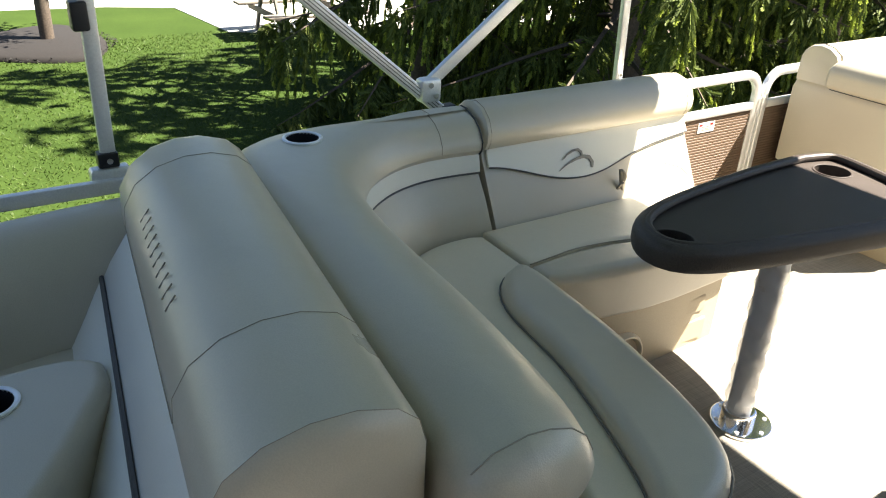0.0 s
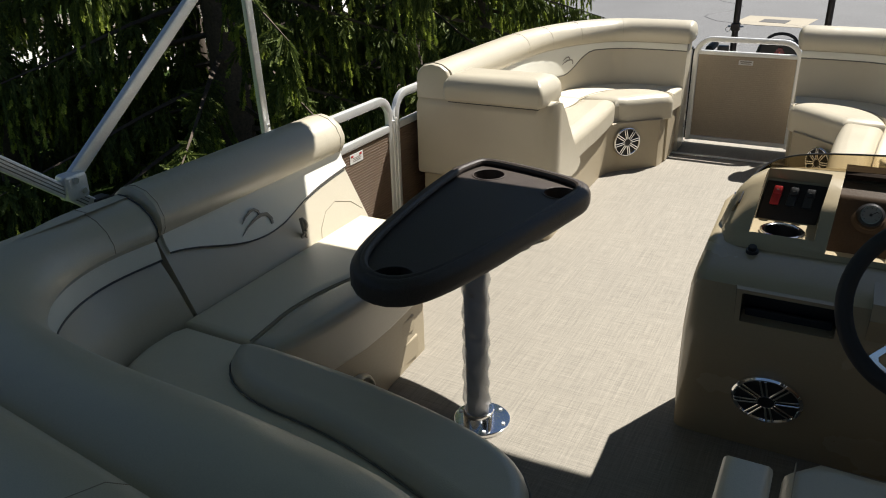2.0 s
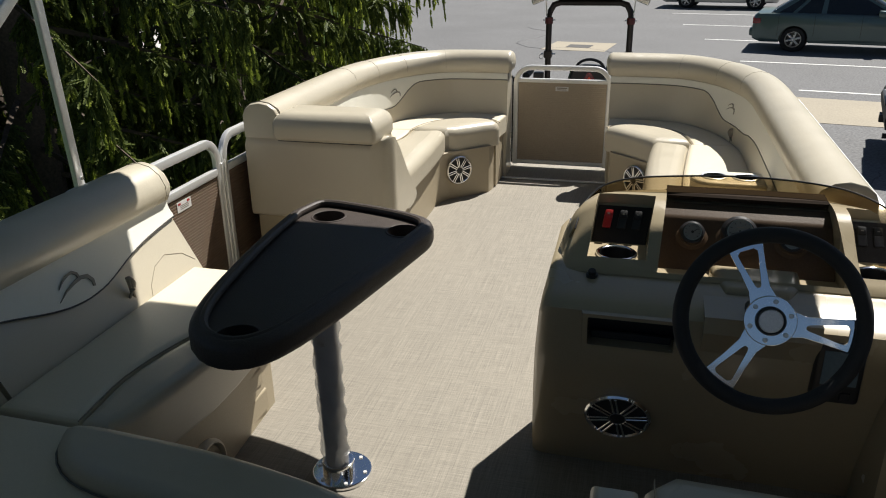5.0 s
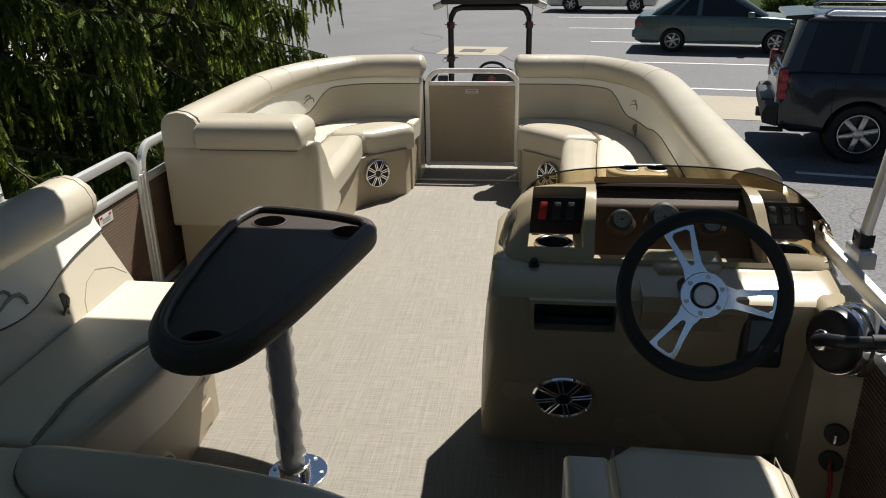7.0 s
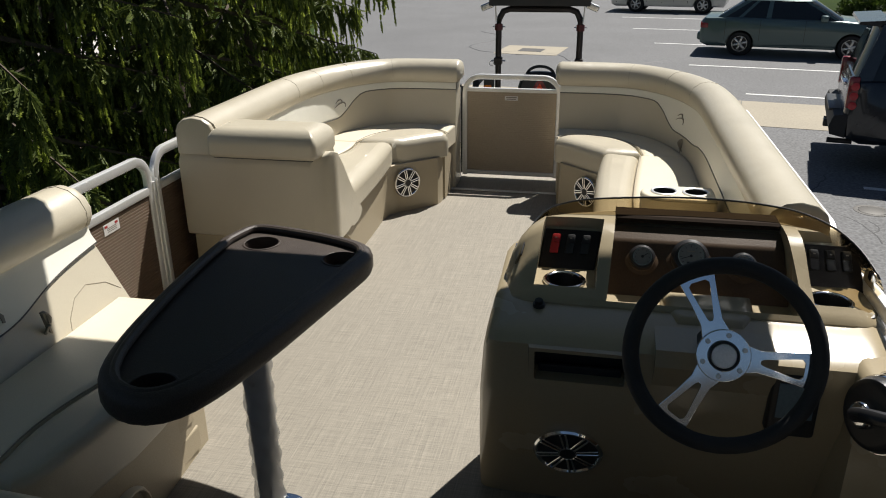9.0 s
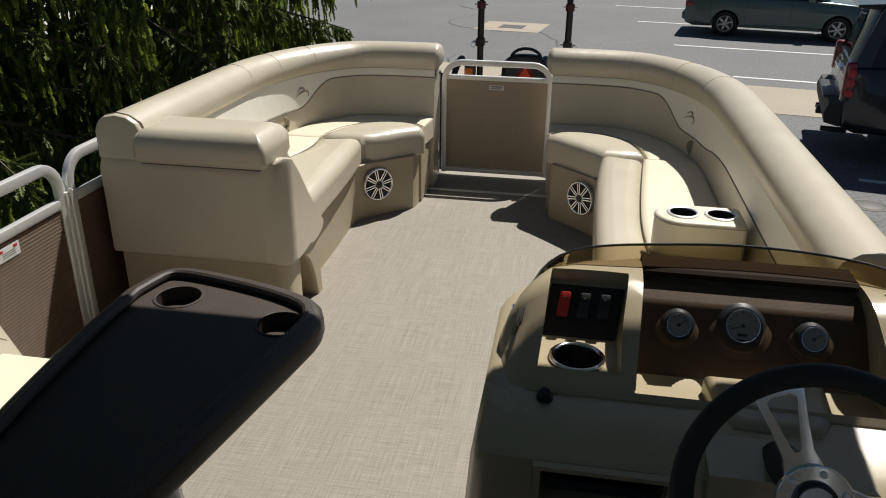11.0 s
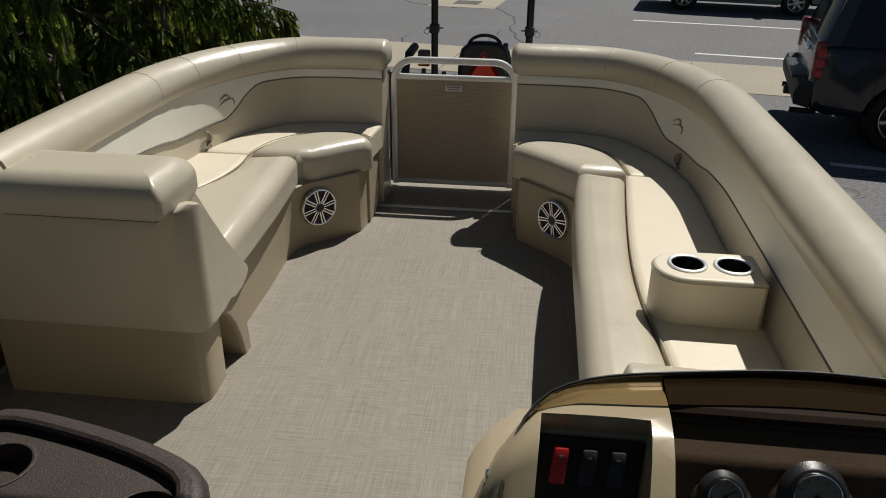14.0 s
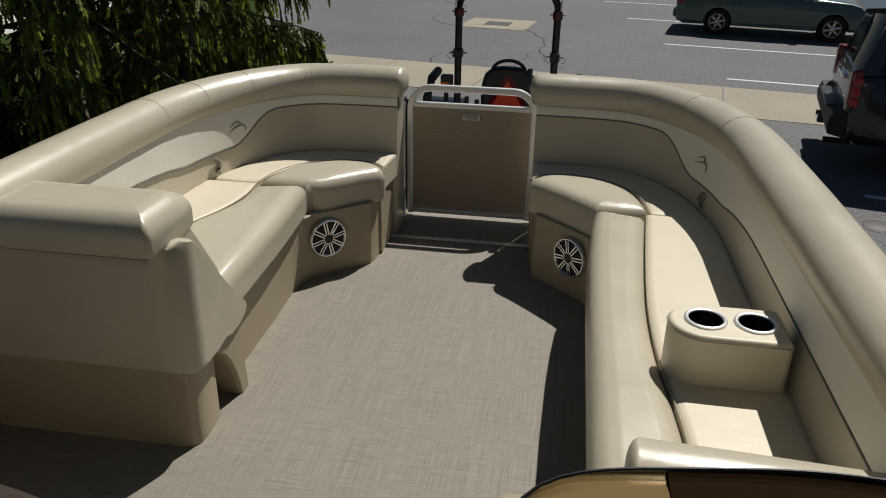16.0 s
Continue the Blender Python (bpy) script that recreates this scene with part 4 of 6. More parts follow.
part("arm_rest", sweep(smooth_path([(-1.22, 0.37, 0), (-1.2, 0.1, 0), (-1.1, -0.4, 0), (-0.95, -0.9, 0)], 0.1, 2), [(-0.02, 0.10), (-0.02, 0.585), (0.0, 0.612), (0.04, 0.628), (0.08, 0.622), (0.13, 0.596), (0.18, 0.53), (0.22, 0.43), (0.24, 0.10)]), TAN, al)
part("seat", pad([(-1.0, 0.20), (0.1, 0.10), (0.1, -1.2), (-0.9, -1.2)], 0.2, 0.36, 0.04), TAN, al)
cpo = [tuple(q)[:2] for q in smooth_path([(x, y, 0) for x, y in ((-0.72, -0.1), (-0.72, 0.165), (-0.59, 0.165), (-0.555, 0.145), (-0.30, 0.0), (-0.2, -0.12), (-0.2, -0.32), (-0.72, -0.32), (-0.72, -0.1))], 0.04, 2)][:-1]
ca = part("cup_arm", pad(cpo, 0.22, 0.505, 0.032), TAN, al)
carve(ca, place(disc(0.0465, 0.2, 28), Matrix.Translation((-0.611, -0.045, 0.44))))
cup_ring(al, (-0.611, -0.045, 0.504), 0.054, depth=0.06)


# ---- pedestal table ----
tb = thing("table", "black moulded plastic table on a film-wrapped aluminium pedestal", "table", (-0.258, 1.752, 0))
tl = [(-0.518, 2.11), (-0.513, 1.92), (-0.492, 1.69), (-0.462, 1.48), (-0.425, 1.365), (-0.372, 1.298), (-0.30, 1.27), (-0.235, 1.284), (-0.185, 1.345), (-0.135, 1.51), (-0.09, 1.75), (-0.048, 1.98), (-0.036, 2.06), (-0.053, 2.125), (-0.10, 2.165), (-0.20, 2.205), (-0.33, 2.238), (-0.44, 2.256), (-0.492, 2.228)]
tl = [tuple(q)[:2] for q in smooth_path([(x, y, 0) for x, y in tl + tl[:1]], 0.035, 2)][:-1]
top = part("tabletop", pad(tl, 0.618, 0.686, 0.024, lower=0.018, seg=5), TABLE, tb, "black pebbled top with a raised rim and three cup wells")
inner = inset(tl if area(tl) > 0 else tl[::-1], 0.034)
cups = ((-0.392, 2.122, 0.050), (-0.125, 2.050, 0.050), (-0.290, 1.350, 0.050))
carve(top, pad(inner, 0.668, 0.72, 0.001, lower=0.006))
part("rim_bead", tube([Vector((x, y, 0.679)) for x, y in inner + inner[:1]], 0.011, 10), TABLE, top)
for x, y, r in cups:
    carve(top, place(disc(r, 0.2, 28), Matrix.Translation((x, y, 0.632))))
for x, y, r in cups:
    part("well_lip", place(ring(r + 0.005, r - 0.001, 0.002, 32), Matrix.Translation((x, y, 0.6685))), TABLE, top)
part("post", tube([(-0.258, 1.752, 0.0), (-0.268, 1.745, 0.62)], 0.034, 20), mat("grey anodised post", (0.34, 0.34, 0.345), 0.3, 0.85, var=0.1, fine=0.1), tb)
part("collar", place(disc(0.075, 0.05, 28, 0.012, r2=0.045), Matrix.Translation((-0.268, 1.745, 0.57))), BLACK, tb)
fl = part("flange", place(disc(0.088, 0.012, 32, 0.004), Matrix.Translation((-0.248, 1.755, 0))), CHROME, tb)
part("socket", place(disc(0.048, 0.04, 28, 0.008), Matrix.Translation((-0.257, 1.752, 0.008))), CHROME, tb)
for k in range(6):
    a = 2 * math.pi * k / 6
    part("screw", place(disc(0.006, 0.004, 8), Matrix.Translation((-0.248 + 0.072 * math.cos(a), 1.755 + 0.072 * math.sin(a), 0.011))), ALU, fl)
fb = B()
loops = []
for i in range(60):
    z = 0.05 + i * 0.0088
    loops.append([(-0.2635 + (0.0385 + 0.006 * noise.noise((math.cos(a) * 2.2, math.sin(a) * 2.2, z * 28)) + 0.003 * math.sin(z * 90 + 3 * a)) * math.cos(a),
                   1.7485 + (0.0385 + 0.006 * noise.noise((math.cos(a) * 2.2 + 9, math.sin(a) * 2.2, z * 28)) + 0.003 * math.sin(z * 90 + 3 * a)) * math.sin(a), z)
                  for a in (2 * math.pi * k / 26 for k in range(26))])
part("wrap_film", rings(loops, cap0=False, cap1=False, bm=fb), WRAP, tb, "crumpled clear plastic film")

# ---- helm console ----
cs = thing("helm_console", "tan fibreglass helm console with brown dash and smoked windscreen", "console", (0.78, 2.1, 0))
LOW = [(1.985, 0.0), (1.945, 0.12), (1.898, 0.26), (1.862, 0.362), (1.842, 0.402), (1.836, 0.44), (1.822, 0.545), (1.822, 0.580), (1.86, 0.60), (1.95, 0.614), (2.04, 0.628), (2.12, 0.635), (2.40, 0.66), (2.455, 0.60), (2.475, 0.4), (2.475, 0.0)]


FRONT = ((0.26, 2.02), (0.283, 2.12), (0.31, 2.24), (0.34, 2.31), (0.40, 2.385), (0.50, 2.44), (0.65, 2.475), (1.0, 2.475), (1.12, 2.42), (1.2, 2.34), (1.27, 2.22), (1.31, 2.08))
SHOULDER = ((0.30, 2.0), (0.325, 2.07), (0.36, 2.17), (0.40, 2.245), (0.45, 2.305), (0.53, 2.355), (0.64, 2.39), (1.03, 2.39), (1.10, 2.34), (1.17, 2.25), (1.23, 2.15), (1.30, 2.02))


def bow_of(x, curve):
    """How far forward the rounded console reaches at x."""
    return float(np.interp(x, [c[0] for c in curve], [c[1] for c in curve]))


def low_at(x, grow, squash=1.0):
    """The console's side outline at a station across it; grow draws it in at the rounded ends."""
    return [(x(z), min(2.13 + (y - 2.13) * squash, bow_of(x(z), FRONT)), z * (1 - 0.02 * (1 - squash) * 10) if z > 0.55 else z) for y, z in LOW]


left = lambda z: 0.283 + 0.028 * (z / 0.6) ** 2
right = lambda z: 1.305 - 0.05 * (z / 0.6)
stations = [low_at(left, 0, 0.86), low_at(lambda z: left(z) + 0.012, 0, 0.94), low_at(lambda z: left(z) + 0.035, 0, 0.985), low_at(lambda z: left(z) + 0.075, 0, 1.0)]
stations += [low_at(lambda z, f=f: left(z) + 0.075 + (right(z) - left(z) - 0.13) * f, 0, 1.0) for f in (0.25, 0.5, 0.75, 1.0)]
stations += [low_at(lambda z: right(z) - 0.02, 0, 0.985), low_at(right, 0, 0.93)]
body = part("body", rings(stations), GEL, cs, smooth=40)
carve(body, box(0.437, 0.657, 1.70, 2.0, 0.478, 0.570, 0.006), place(disc(0.047, 0.3, 28), Matrix.Translation((0.491, 2.088, 0.56))), place(disc(0.047, 0.3, 28), Matrix.Translation((1.155, 2.075, 0.56))))
part("pocket", box(0.430, 0.664, 1.90, 2.02, 0.46, 0.58), BLACK, cs, "black recessed glove tray")
pr = part("pocket_rim", rings([[(0.422, 1.850, 0.464), (0.672, 1.850, 0.464), (0.672, 1.818, 0.582), (0.422, 1.818, 0.582)], [(0.425, 1.832, 0.468), (0.669, 1.832, 0.468), (0.669, 1.804, 0.580), (0.425, 1.804, 0.580)]]), GEL, cs)
carve(pr, box(0.438, 0.656, 1.70, 2.0, 0.479, 0.569, 0.004))
part("pocket_lip", box(0.445, 0.65, 1.87, 1.882, 0.478, 0.50, 0.004), RUBBER, cs)


def squash(y, front):
    """Draws the forward half of an outline back to where the rounded front lies."""
    return y if y < 2.10 else 2.10 + (y - 2.10) * min(1.0, (front - 2.10) / 0.34)


def cowl(x0, x1):
    """The moulded upper console: one smooth rise to the windscreen, rounded down at both ends."""
    pf = [(1.972, 0.585), (1.975, 0.622), (1.985, 0.634), (2.0, 0.642), (2.06, 0.680), (2.12, 0.720), (2.17, 0.748), (2.21, 0.762), (2.26, 0.767), (2.32, 0.764), (2.37, 0.752), (2.41, 0.722), (2.43, 0.67), (2.44, 0.585)]
    st = [(x0 + d, k) for d, k in ((0.0, 0.05), (0.008, 0.30), (0.022, 0.56), (0.042, 0.78), (0.068, 0.92), (0.10, 1.0))]
    st += [(x, 1.0) for x in (0.5, 0.62, 0.83, 1.05, 1.15)]
    st += [(x1 - d, k) for d, k in ((0.10, 1.0), (0.068, 0.92), (0.042, 0.78), (0.022, 0.56), (0.008, 0.30), (0.0, 0.05))]
    return rings([[(x, squash(2.28 + (y - 2.28) * (0.80 + 0.20 * k), max(2.19, bow_of(x, SHOULDER) + 0.03)), 0.585 + (z - 0.585) * k) for y, z in pf] for x, k in st])


slope = Vector((0, 0.072, 0.110)).normalized()
out = Vector((0, -slope.z, slope.y))


def slab(u0, u1, s0, s1, d0, d1, bev=0.0, lean=0.0):
    """A block on the slanted switch face: across, up the slope, out of it; its sides lean as they rise."""
    q = box(u0, u1, s0, s1, d0, d1, bev)
    m = Matrix(((1, lean, 0, 0), (0, slope.y, out.y, 2.152), (0, slope.z, out.z, 0.636), (0, 0, 0, 1)))
    return place(q, m)


cw = part("cowl", cowl(0.322, 1.285), GEL, cs, smooth=45)


def well(low, high, prof, z0=0.62, z1=0.75):
    """A recess through the cowl whose sides lean: its two ends at the bottom and at the top."""
    at = lambda a, b, z: a + (b - a) * (min(max(z, z0), z1 + 0.03) - z0) / (z1 - z0)
    return rings([[(at(a, b, z), y, z) for y, z in prof] for a, b in zip(low, high)])


SWITCH = [(2.022, 0.633), (2.168, 0.630), (2.236, 0.734), (2.233, 0.758), (2.228, 0.95), (1.90, 0.95), (2.012, 0.66)]
DASH = [(1.995, 0.605), (2.005, 0.578), (2.152, 0.570), (2.230, 0.700), (2.284, 0.738), (2.335, 0.740), (2.345, 0.752), (2.345, 0.95), (1.90, 0.95), (1.985, 0.63)]
FACE0, FACE1 = (0.600, 1.082), (0.618, 1.056)
carve(body, well(FACE0, FACE1, DASH))
carve(cw, well((0.411, 0.570), (0.426, 0.586), SWITCH), well((1.108, 1.262), (1.092, 1.247), SWITCH), well(FACE0, FACE1, DASH), place(disc(0.047, 0.3, 28), Matrix.Translation((0.491, 2.088, 0.56))), place(disc(0.047, 0.3, 28), Matrix.Translation((1.155, 2.075, 0.56))))
bv = cw.modifiers.new("edge", "BEVEL")
bv.limit_method, bv.angle_limit, bv.width, bv.segments = "ANGLE", radians(48), 0.007, 4
SWITCHP = mat("brown-black switch plastic", (0.016, 0.012, 0.011), 0.45, var=0.2, fine=0.2, fine_scale=260, bump=0.2, spec=0.3)
for u0, u1, lean, tag in ((0.4135, 0.5675, 0.118, "port"), (1.1105, 1.2595, -0.118, "starboard")):
    sw = part("switch_panel", slab(u0, u1, -0.002, 0.120, -0.018, -0.006, 0.003, lean), SWITCHP, cs, "brown-black switch panel")
    for i in range(3):
        u = u0 + (u1 - u0) * (0.225 + 0.27 * i)
        red = tag == "port" and i == 0
        k = part("rocker", slab(u - 0.012, u + 0.012, 0.050, 0.104, -0.010, 0.002, 0.003, lean), REDP if red else BLACK, sw, "red rocker switch" if red else "")
        part("rocker_tip", slab(u - 0.0105, u + 0.0105, 0.080, 0.103, 0.000, 0.009, 0.003, lean), REDP if red else RUBBER, k)
        part("mark", slab(u - 0.003, u + 0.003, 0.090, 0.093, 0.0088, 0.0096, 0, lean), LOGO, k, smooth=0)
part("tray", rings([[(x, y, z) for y, z in ((1.985, 0.56), (1.985, 0.606), (1.990, 0.610), (1.998, 0.608), (2.008, 0.588), (2.02, 0.581), (2.10, 0.578), (2.146, 0.582), (2.150, 0.565))] for x in (0.601, 1.081)]), GEL, cs)
part("column_cover", pad([(0.775, 1.93), (0.93, 1.93), (0.965, 1.98), (0.975, 2.098), (0.745, 2.098), (0.755, 1.98)], 0.56, 0.628, 0.024), GEL, cs)
hood = part("dash_hood", rings([[(x, y, z) for y, z in ((2.266, 0.750), (2.264, 0.762), (2.272, 0.768), (2.342, 0.768), (2.344, 0.742), (2.300, 0.742), (2.295, 0.752))] for x in (0.619, 1.055)]), mat("dark brown dash hood", (0.030, 0.020, 0.014), 0.8, var=0.2, fine=0.15, fine_scale=200, spec=0.08), cs)
dp0, dp1 = Vector((0, 2.138, 0.578)), Vector((0, 2.213, 0.705))
ds = (dp1 - dp0).normalized()
do = Vector((0, -ds.z, ds.y))
dm = Matrix(((1, 0, 0, 0), (0, ds.y, do.y, dp0.y), (0, ds.z, do.z, dp0.z), (0, 0, 0, 1)))
across_ = [(0.0, 0.0), (0.150, 0.0), (0.165, -0.004), (0.205, -0.026), (0.205, -0.038), (0.15, -0.012), (0.0, -0.012)]
dash = part("dash_panel", place(rings([[((0.604 + a * 0.062) if e < 0 else (1.078 - a * 0.092), a, b) for a, b in across_] for e in (-1, 1)]), dm), BRONZE, cs, "bronze-brown gauge panel")
for u, s_, r in ((0.695, 0.112, 0.0245), (0.822, 0.122, 0.034), (0.960, 0.108, 0.0245)):
    gm = dm @ Matrix.Translation((u, s_, 0))
    # a bronze swell, deepest below, that carries a black can; the dial sits high in it
    part("gauge_swell", place(disc(r * 1.85, 0.011, 36, 0.006, r2=r * 1.5), gm @ Matrix.Translation((0, -r * 0.26, 0)) @ pose(0, 0, 0, -13, 0, 0)), BRONZE, dash)
    ga = part("gauge", place(disc(r * 1.50, 0.016, 32, 0.006, r2=r * 1.26), gm @ Matrix.Translation((0, -r * 0.10, 0.004))), BLACK, dash, "round gauge with pale dial and chrome bezel")
    gm = gm @ Matrix.Translation((0, 0, 0.004)) @ pose(0, 0, 0, 3, 0, 0)
    part("bezel", place(ring(r * 1.04, r * 0.92, 0.022), gm), CHROME, ga)
    part("dial", place(disc(r * 0.95, 0.0175, 28), gm), DIAL, ga)
    for k in range(9):
        a = radians(220 - 260 * k / 8)
        part("tick", place(box(r * 0.68, r * 0.85, -0.0006, 0.0006, 0.0176, 0.0182), gm @ pose(0, 0, 0, 0, 0, math.degrees(a))), BLACK, ga, smooth=0)
    part("needle", place(box(-0.004, r * 0.75, -0.0009, 0.0009, 0.0183, 0.0190), gm @ pose(0, 0, 0, 0, 0, 200 if r > 0.03 else 35)), BLACK, ga, smooth=0)
    part("pivot", place(disc(0.004, 0.021, 10), gm), BLACK, ga)
    if r > 0.03:
        part("counter", place(box(-0.010, 0.010, -0.022, -0.016, 0.0176, 0.0184), gm), BLACK, ga, smooth=0)
        part("print_bar", place(box(-0.010, 0.010, 0.011, 0.014, 0.0176, 0.0182), gm), LOGO, ga, smooth=0)
cup_ring(cs, (0.491, 2.088, 0.6345), 0.057, depth=0.06, metal=CHROME)
cup_ring(cs, (1.155, 2.075, 0.6345), 0.057, depth=0.06, metal=CHROME)
kb = part("knob", place(disc(0.016, 0.012, 18, 0.003), facing((0.434, 1.962, 0.613), (0, -0.15, 1))), BLACK, cs, "black socket cover")
part("knob_cap", place(disc(0.011, 0.024, 14, 0.003), facing((0.434, 1.962, 0.613), (0, -0.3, 1))), RUBBER, kb)
part("horn_button", place(disc(0.012, 0.012, 14, 0.003), facing((1.235, 2.02, 0.622), (0, -0.15, 1))), BLACK, cs)
speaker(cs, (0.531, 1.908, 0.222), (0, -1, -0.34), 0.092)
# control display to the right of the wheel
part("display", box(0.985, 1.095, 1.805, 1.86, 0.40, 0.56, 0.012), BLACK, cs)
part("display_glass", box(1.0, 1.08, 1.8015, 1.806, 0.455, 0.545), mat("blue-grey display glass", (0.14, 0.19, 0.22), 0.08, var=0.2, bump=0), cs, smooth=0)
for x in (1.02, 1.06):
    part("display_key", box(x - 0.012, x + 0.012, 1.80, 1.806, 0.415, 0.435, 0.002), RUBBER, cs)
part("knee_ridge", rings([[(x, y, z) for y, z in ((1.87, 0.40), (1.80, 0.56), (1.81, 0.60), (1.93, 0.61), (1.93, 0.40))] for x in (0.72, 0.99)]), GEL, cs)
# windscreen: a bent smoked sheet and its dark top edge
WT = [(0.372, 2.09, 0.700), (0.379, 2.15, 0.732), (0.396, 2.215, 0.756), (0.428, 2.258, 0.778), (0.475, 2.278, 0.793), (0.54, 2.288, 0.804), (0.64, 2.297, 0.811), (0.80, 2.318, 0.815), (0.95, 2.316, 0.812), (1.04, 2.305, 0.806), (1.10, 2.29, 0.80), (1.16, 2.26, 0.786), (1.205, 2.21, 0.768), (1.235, 2.15, 0.745), (1.255, 2.08, 0.715)]
wt = smooth_path(WT, 0.03, 2)
flat_ = [Vector((p[0], p[1], 0)) for p in wt]
loops = []
for (p, d), q in zip(normals(flat_), wt):
    fall = q[2] - 0.672
    lo, hi = p + d * 0.5 * fall + Vector((0, 0, 0.672)), Vector(q)
    loops.append([lo - d * 0.002, hi - d * 0.002, hi + d * 0.002, lo + d * 0.002])
ws = part("windscreen", rings(loops), SMOKE, cs, "low smoked brown acrylic windscreen", smooth=60)
part("edge", tube([Vector(q) for q in wt], 0.0028, 6), BLACK, ws)
for x, y, z in ((0.358, 2.16, 0.69), (1.262, 2.13, 0.69), (0.83, 2.375, 0.728)):
    la = part("latch", box(x - 0.009, x + 0.009, y - 0.014, y + 0.014, z - 0.012, z + 0.012, 0.004), CHROME, ws)
    part("latch_tongue", place(box(-0.005, 0.005, -0.016, 0.016, 0, 0.006, 0.002), Matrix.Translation((x, y - 0.02, z + 0.008)) @ pose(0, 0, 0, 20, 0, 12)), CHROME, la)

# throttle box, key switch and lanyard on the starboard cheek
th = part("throttle", place(disc(0.082, 0.085, 32, 0.020), facing((1.232, 1.735, 0.535), (-0.90, -0.40, 0.16))), BLACK, cs, "black and chrome throttle control")
part("throttle_band", place(ring(0.087, 0.078, 0.020), facing((1.196, 1.719, 0.541), (-0.90, -0.40, 0.16))), CHROME, th)
part("throttle_ring", place(ring(0.094, 0.076, 0.030), facing((1.236, 1.739, 0.534), (-0.90, -0.40, 0.16))), CHROME, th)
part("throttle_boss", place(disc(0.030, 0.112, 20, 0.010), facing((1.232, 1.735, 0.535), (-0.90, -0.40, 0.16))), CHROME, th)
part("lever", tube([(1.125, 1.690, 0.553), (1.13, 1.655, 0.575), (1.17, 1.615, 0.59), (1.25, 1.60, 0.60)], 0.016, 10), BLACK, th)
part("grip", tube([(1.215, 1.608, 0.597), (1.33, 1.595, 0.607)], 0.0185, 14), RUBBER, th)
part("cheek", pad([(1.16, 1.76), (1.30, 1.70), (1.30, 1.95), (1.16, 1.95)], 0.0, 0.60, 0.03), GEL, cs)
for z, nm_ in ((0.262, "key_switch"), (0.178, "stop_switch")):
    ks = part(nm_, place(disc(0.030, 0.012, 22, 0.004), facing((1.232, 1.727, z), (-0.42, -0.9, 0.1))), BLACK, cs)
    part("key" if z > 0.2 else "clip", place(box(-0.004, 0.004, -0.012, 0.012, 0.01, 0.04, 0.002), facing((1.232, 1.727, z), (-0.42, -0.9, 0.1))), CHROME if z > 0.2 else REDP, ks)
part("lanyard", tube([(1.222, 1.70, 0.172), (1.218, 1.672, 0.14), (1.215, 1.662, 0.05), (1.20, 1.66, 0.012), (1.16, 1.62, 0.008)], 0.006, 8), REDP, cs, "red stop-switch lanyard")

# ---- steering wheel ----
SPOKE = mat("polished aluminium plate", (0.84, 0.87, 0.90), 0.1, 1.0, var=0.03, fine=0.03, fine_scale=200, bump=0.01)
swm = facing((0.849, 1.70, 0.660), (0.0, -0.94, 0.345))
wh = thing("steering_wheel", "black-rimmed steering wheel with three polished aluminium spokes", "steering wheel", (0.849, 1.70, 0.660))
bm = B()
loops = [[(math.cos(a) * (0.194 + 0.0185 * math.cos(b)), math.sin(a) * (0.194 + 0.0185 * math.cos(b)), 0.0165 * math.sin(b)) for b in (2 * math.pi * k / 12 for k in range(12))]
         for a in (2 * math.pi * i / 64 for i in range(65))]
bm = rings(loops, cap0=False, cap1=False)
bmesh.ops.remove_doubles(bm, verts=bm.verts[:], dist=1e-5)
part("rim", place(bm, swm), RUBBER, wh, "padded black rim")
for deg in (112, -6, 236):
    sm = swm @ pose(0, 0, -0.012, 0, 0, deg)
    q = pad([(0.03, -0.034), (0.075, -0.024), (0.12, -0.029), (0.186, -0.040), (0.186, 0.040), (0.12, 0.029), (0.075, 0.024), (0.03, 0.034)], 0.0, 0.006, 0.0015, seg=2)
    o = part("spoke", place(q, sm), SPOKE, wh, "slotted polished spoke")
    hole = pad(arc(0.084, 0, 0.007, 90, 270, 6) + [(0.150, -0.021), (0.160, -0.022), (0.167, -0.015), (0.167, 0.015), (0.160, 0.022), (0.150, 0.021)], -0.01, 0.02, 0.0005, seg=1)
    carve(o, place(hole, sm))
    part("grip_tab", place(box(0.175, 0.20, -0.03, 0.03, -0.004, 0.008, 0.003), sm), RUBBER, o)
part("boss", place(disc(0.057, 0.009, 32, 0.002), swm @ pose(0, 0, -0.008)), SPOKE, wh)
part("boss_ring", place(ring(0.033, 0.027, 0.012), swm), BLACK, wh)
part("cap", place(disc(0.027, 0.009, 28, 0.003), swm), ALU, wh)
for k in range(6):
    a = radians(60 * k + 20)
    part("bolt", place(disc(0.0055, 0.004, 10, 0.001), swm @ Matrix.Translation((0.045 * math.cos(a), 0.045 * math.sin(a), 0.001))), ALU, wh)
part("column", place(disc(0.034, 0.20, 24, r2=0.028), facing((0.849, 1.70 + 0.2 * 0.94, 0.660 - 0.2 * 0.345), (0.0, -0.94, 0.345))), BLACK, wh)

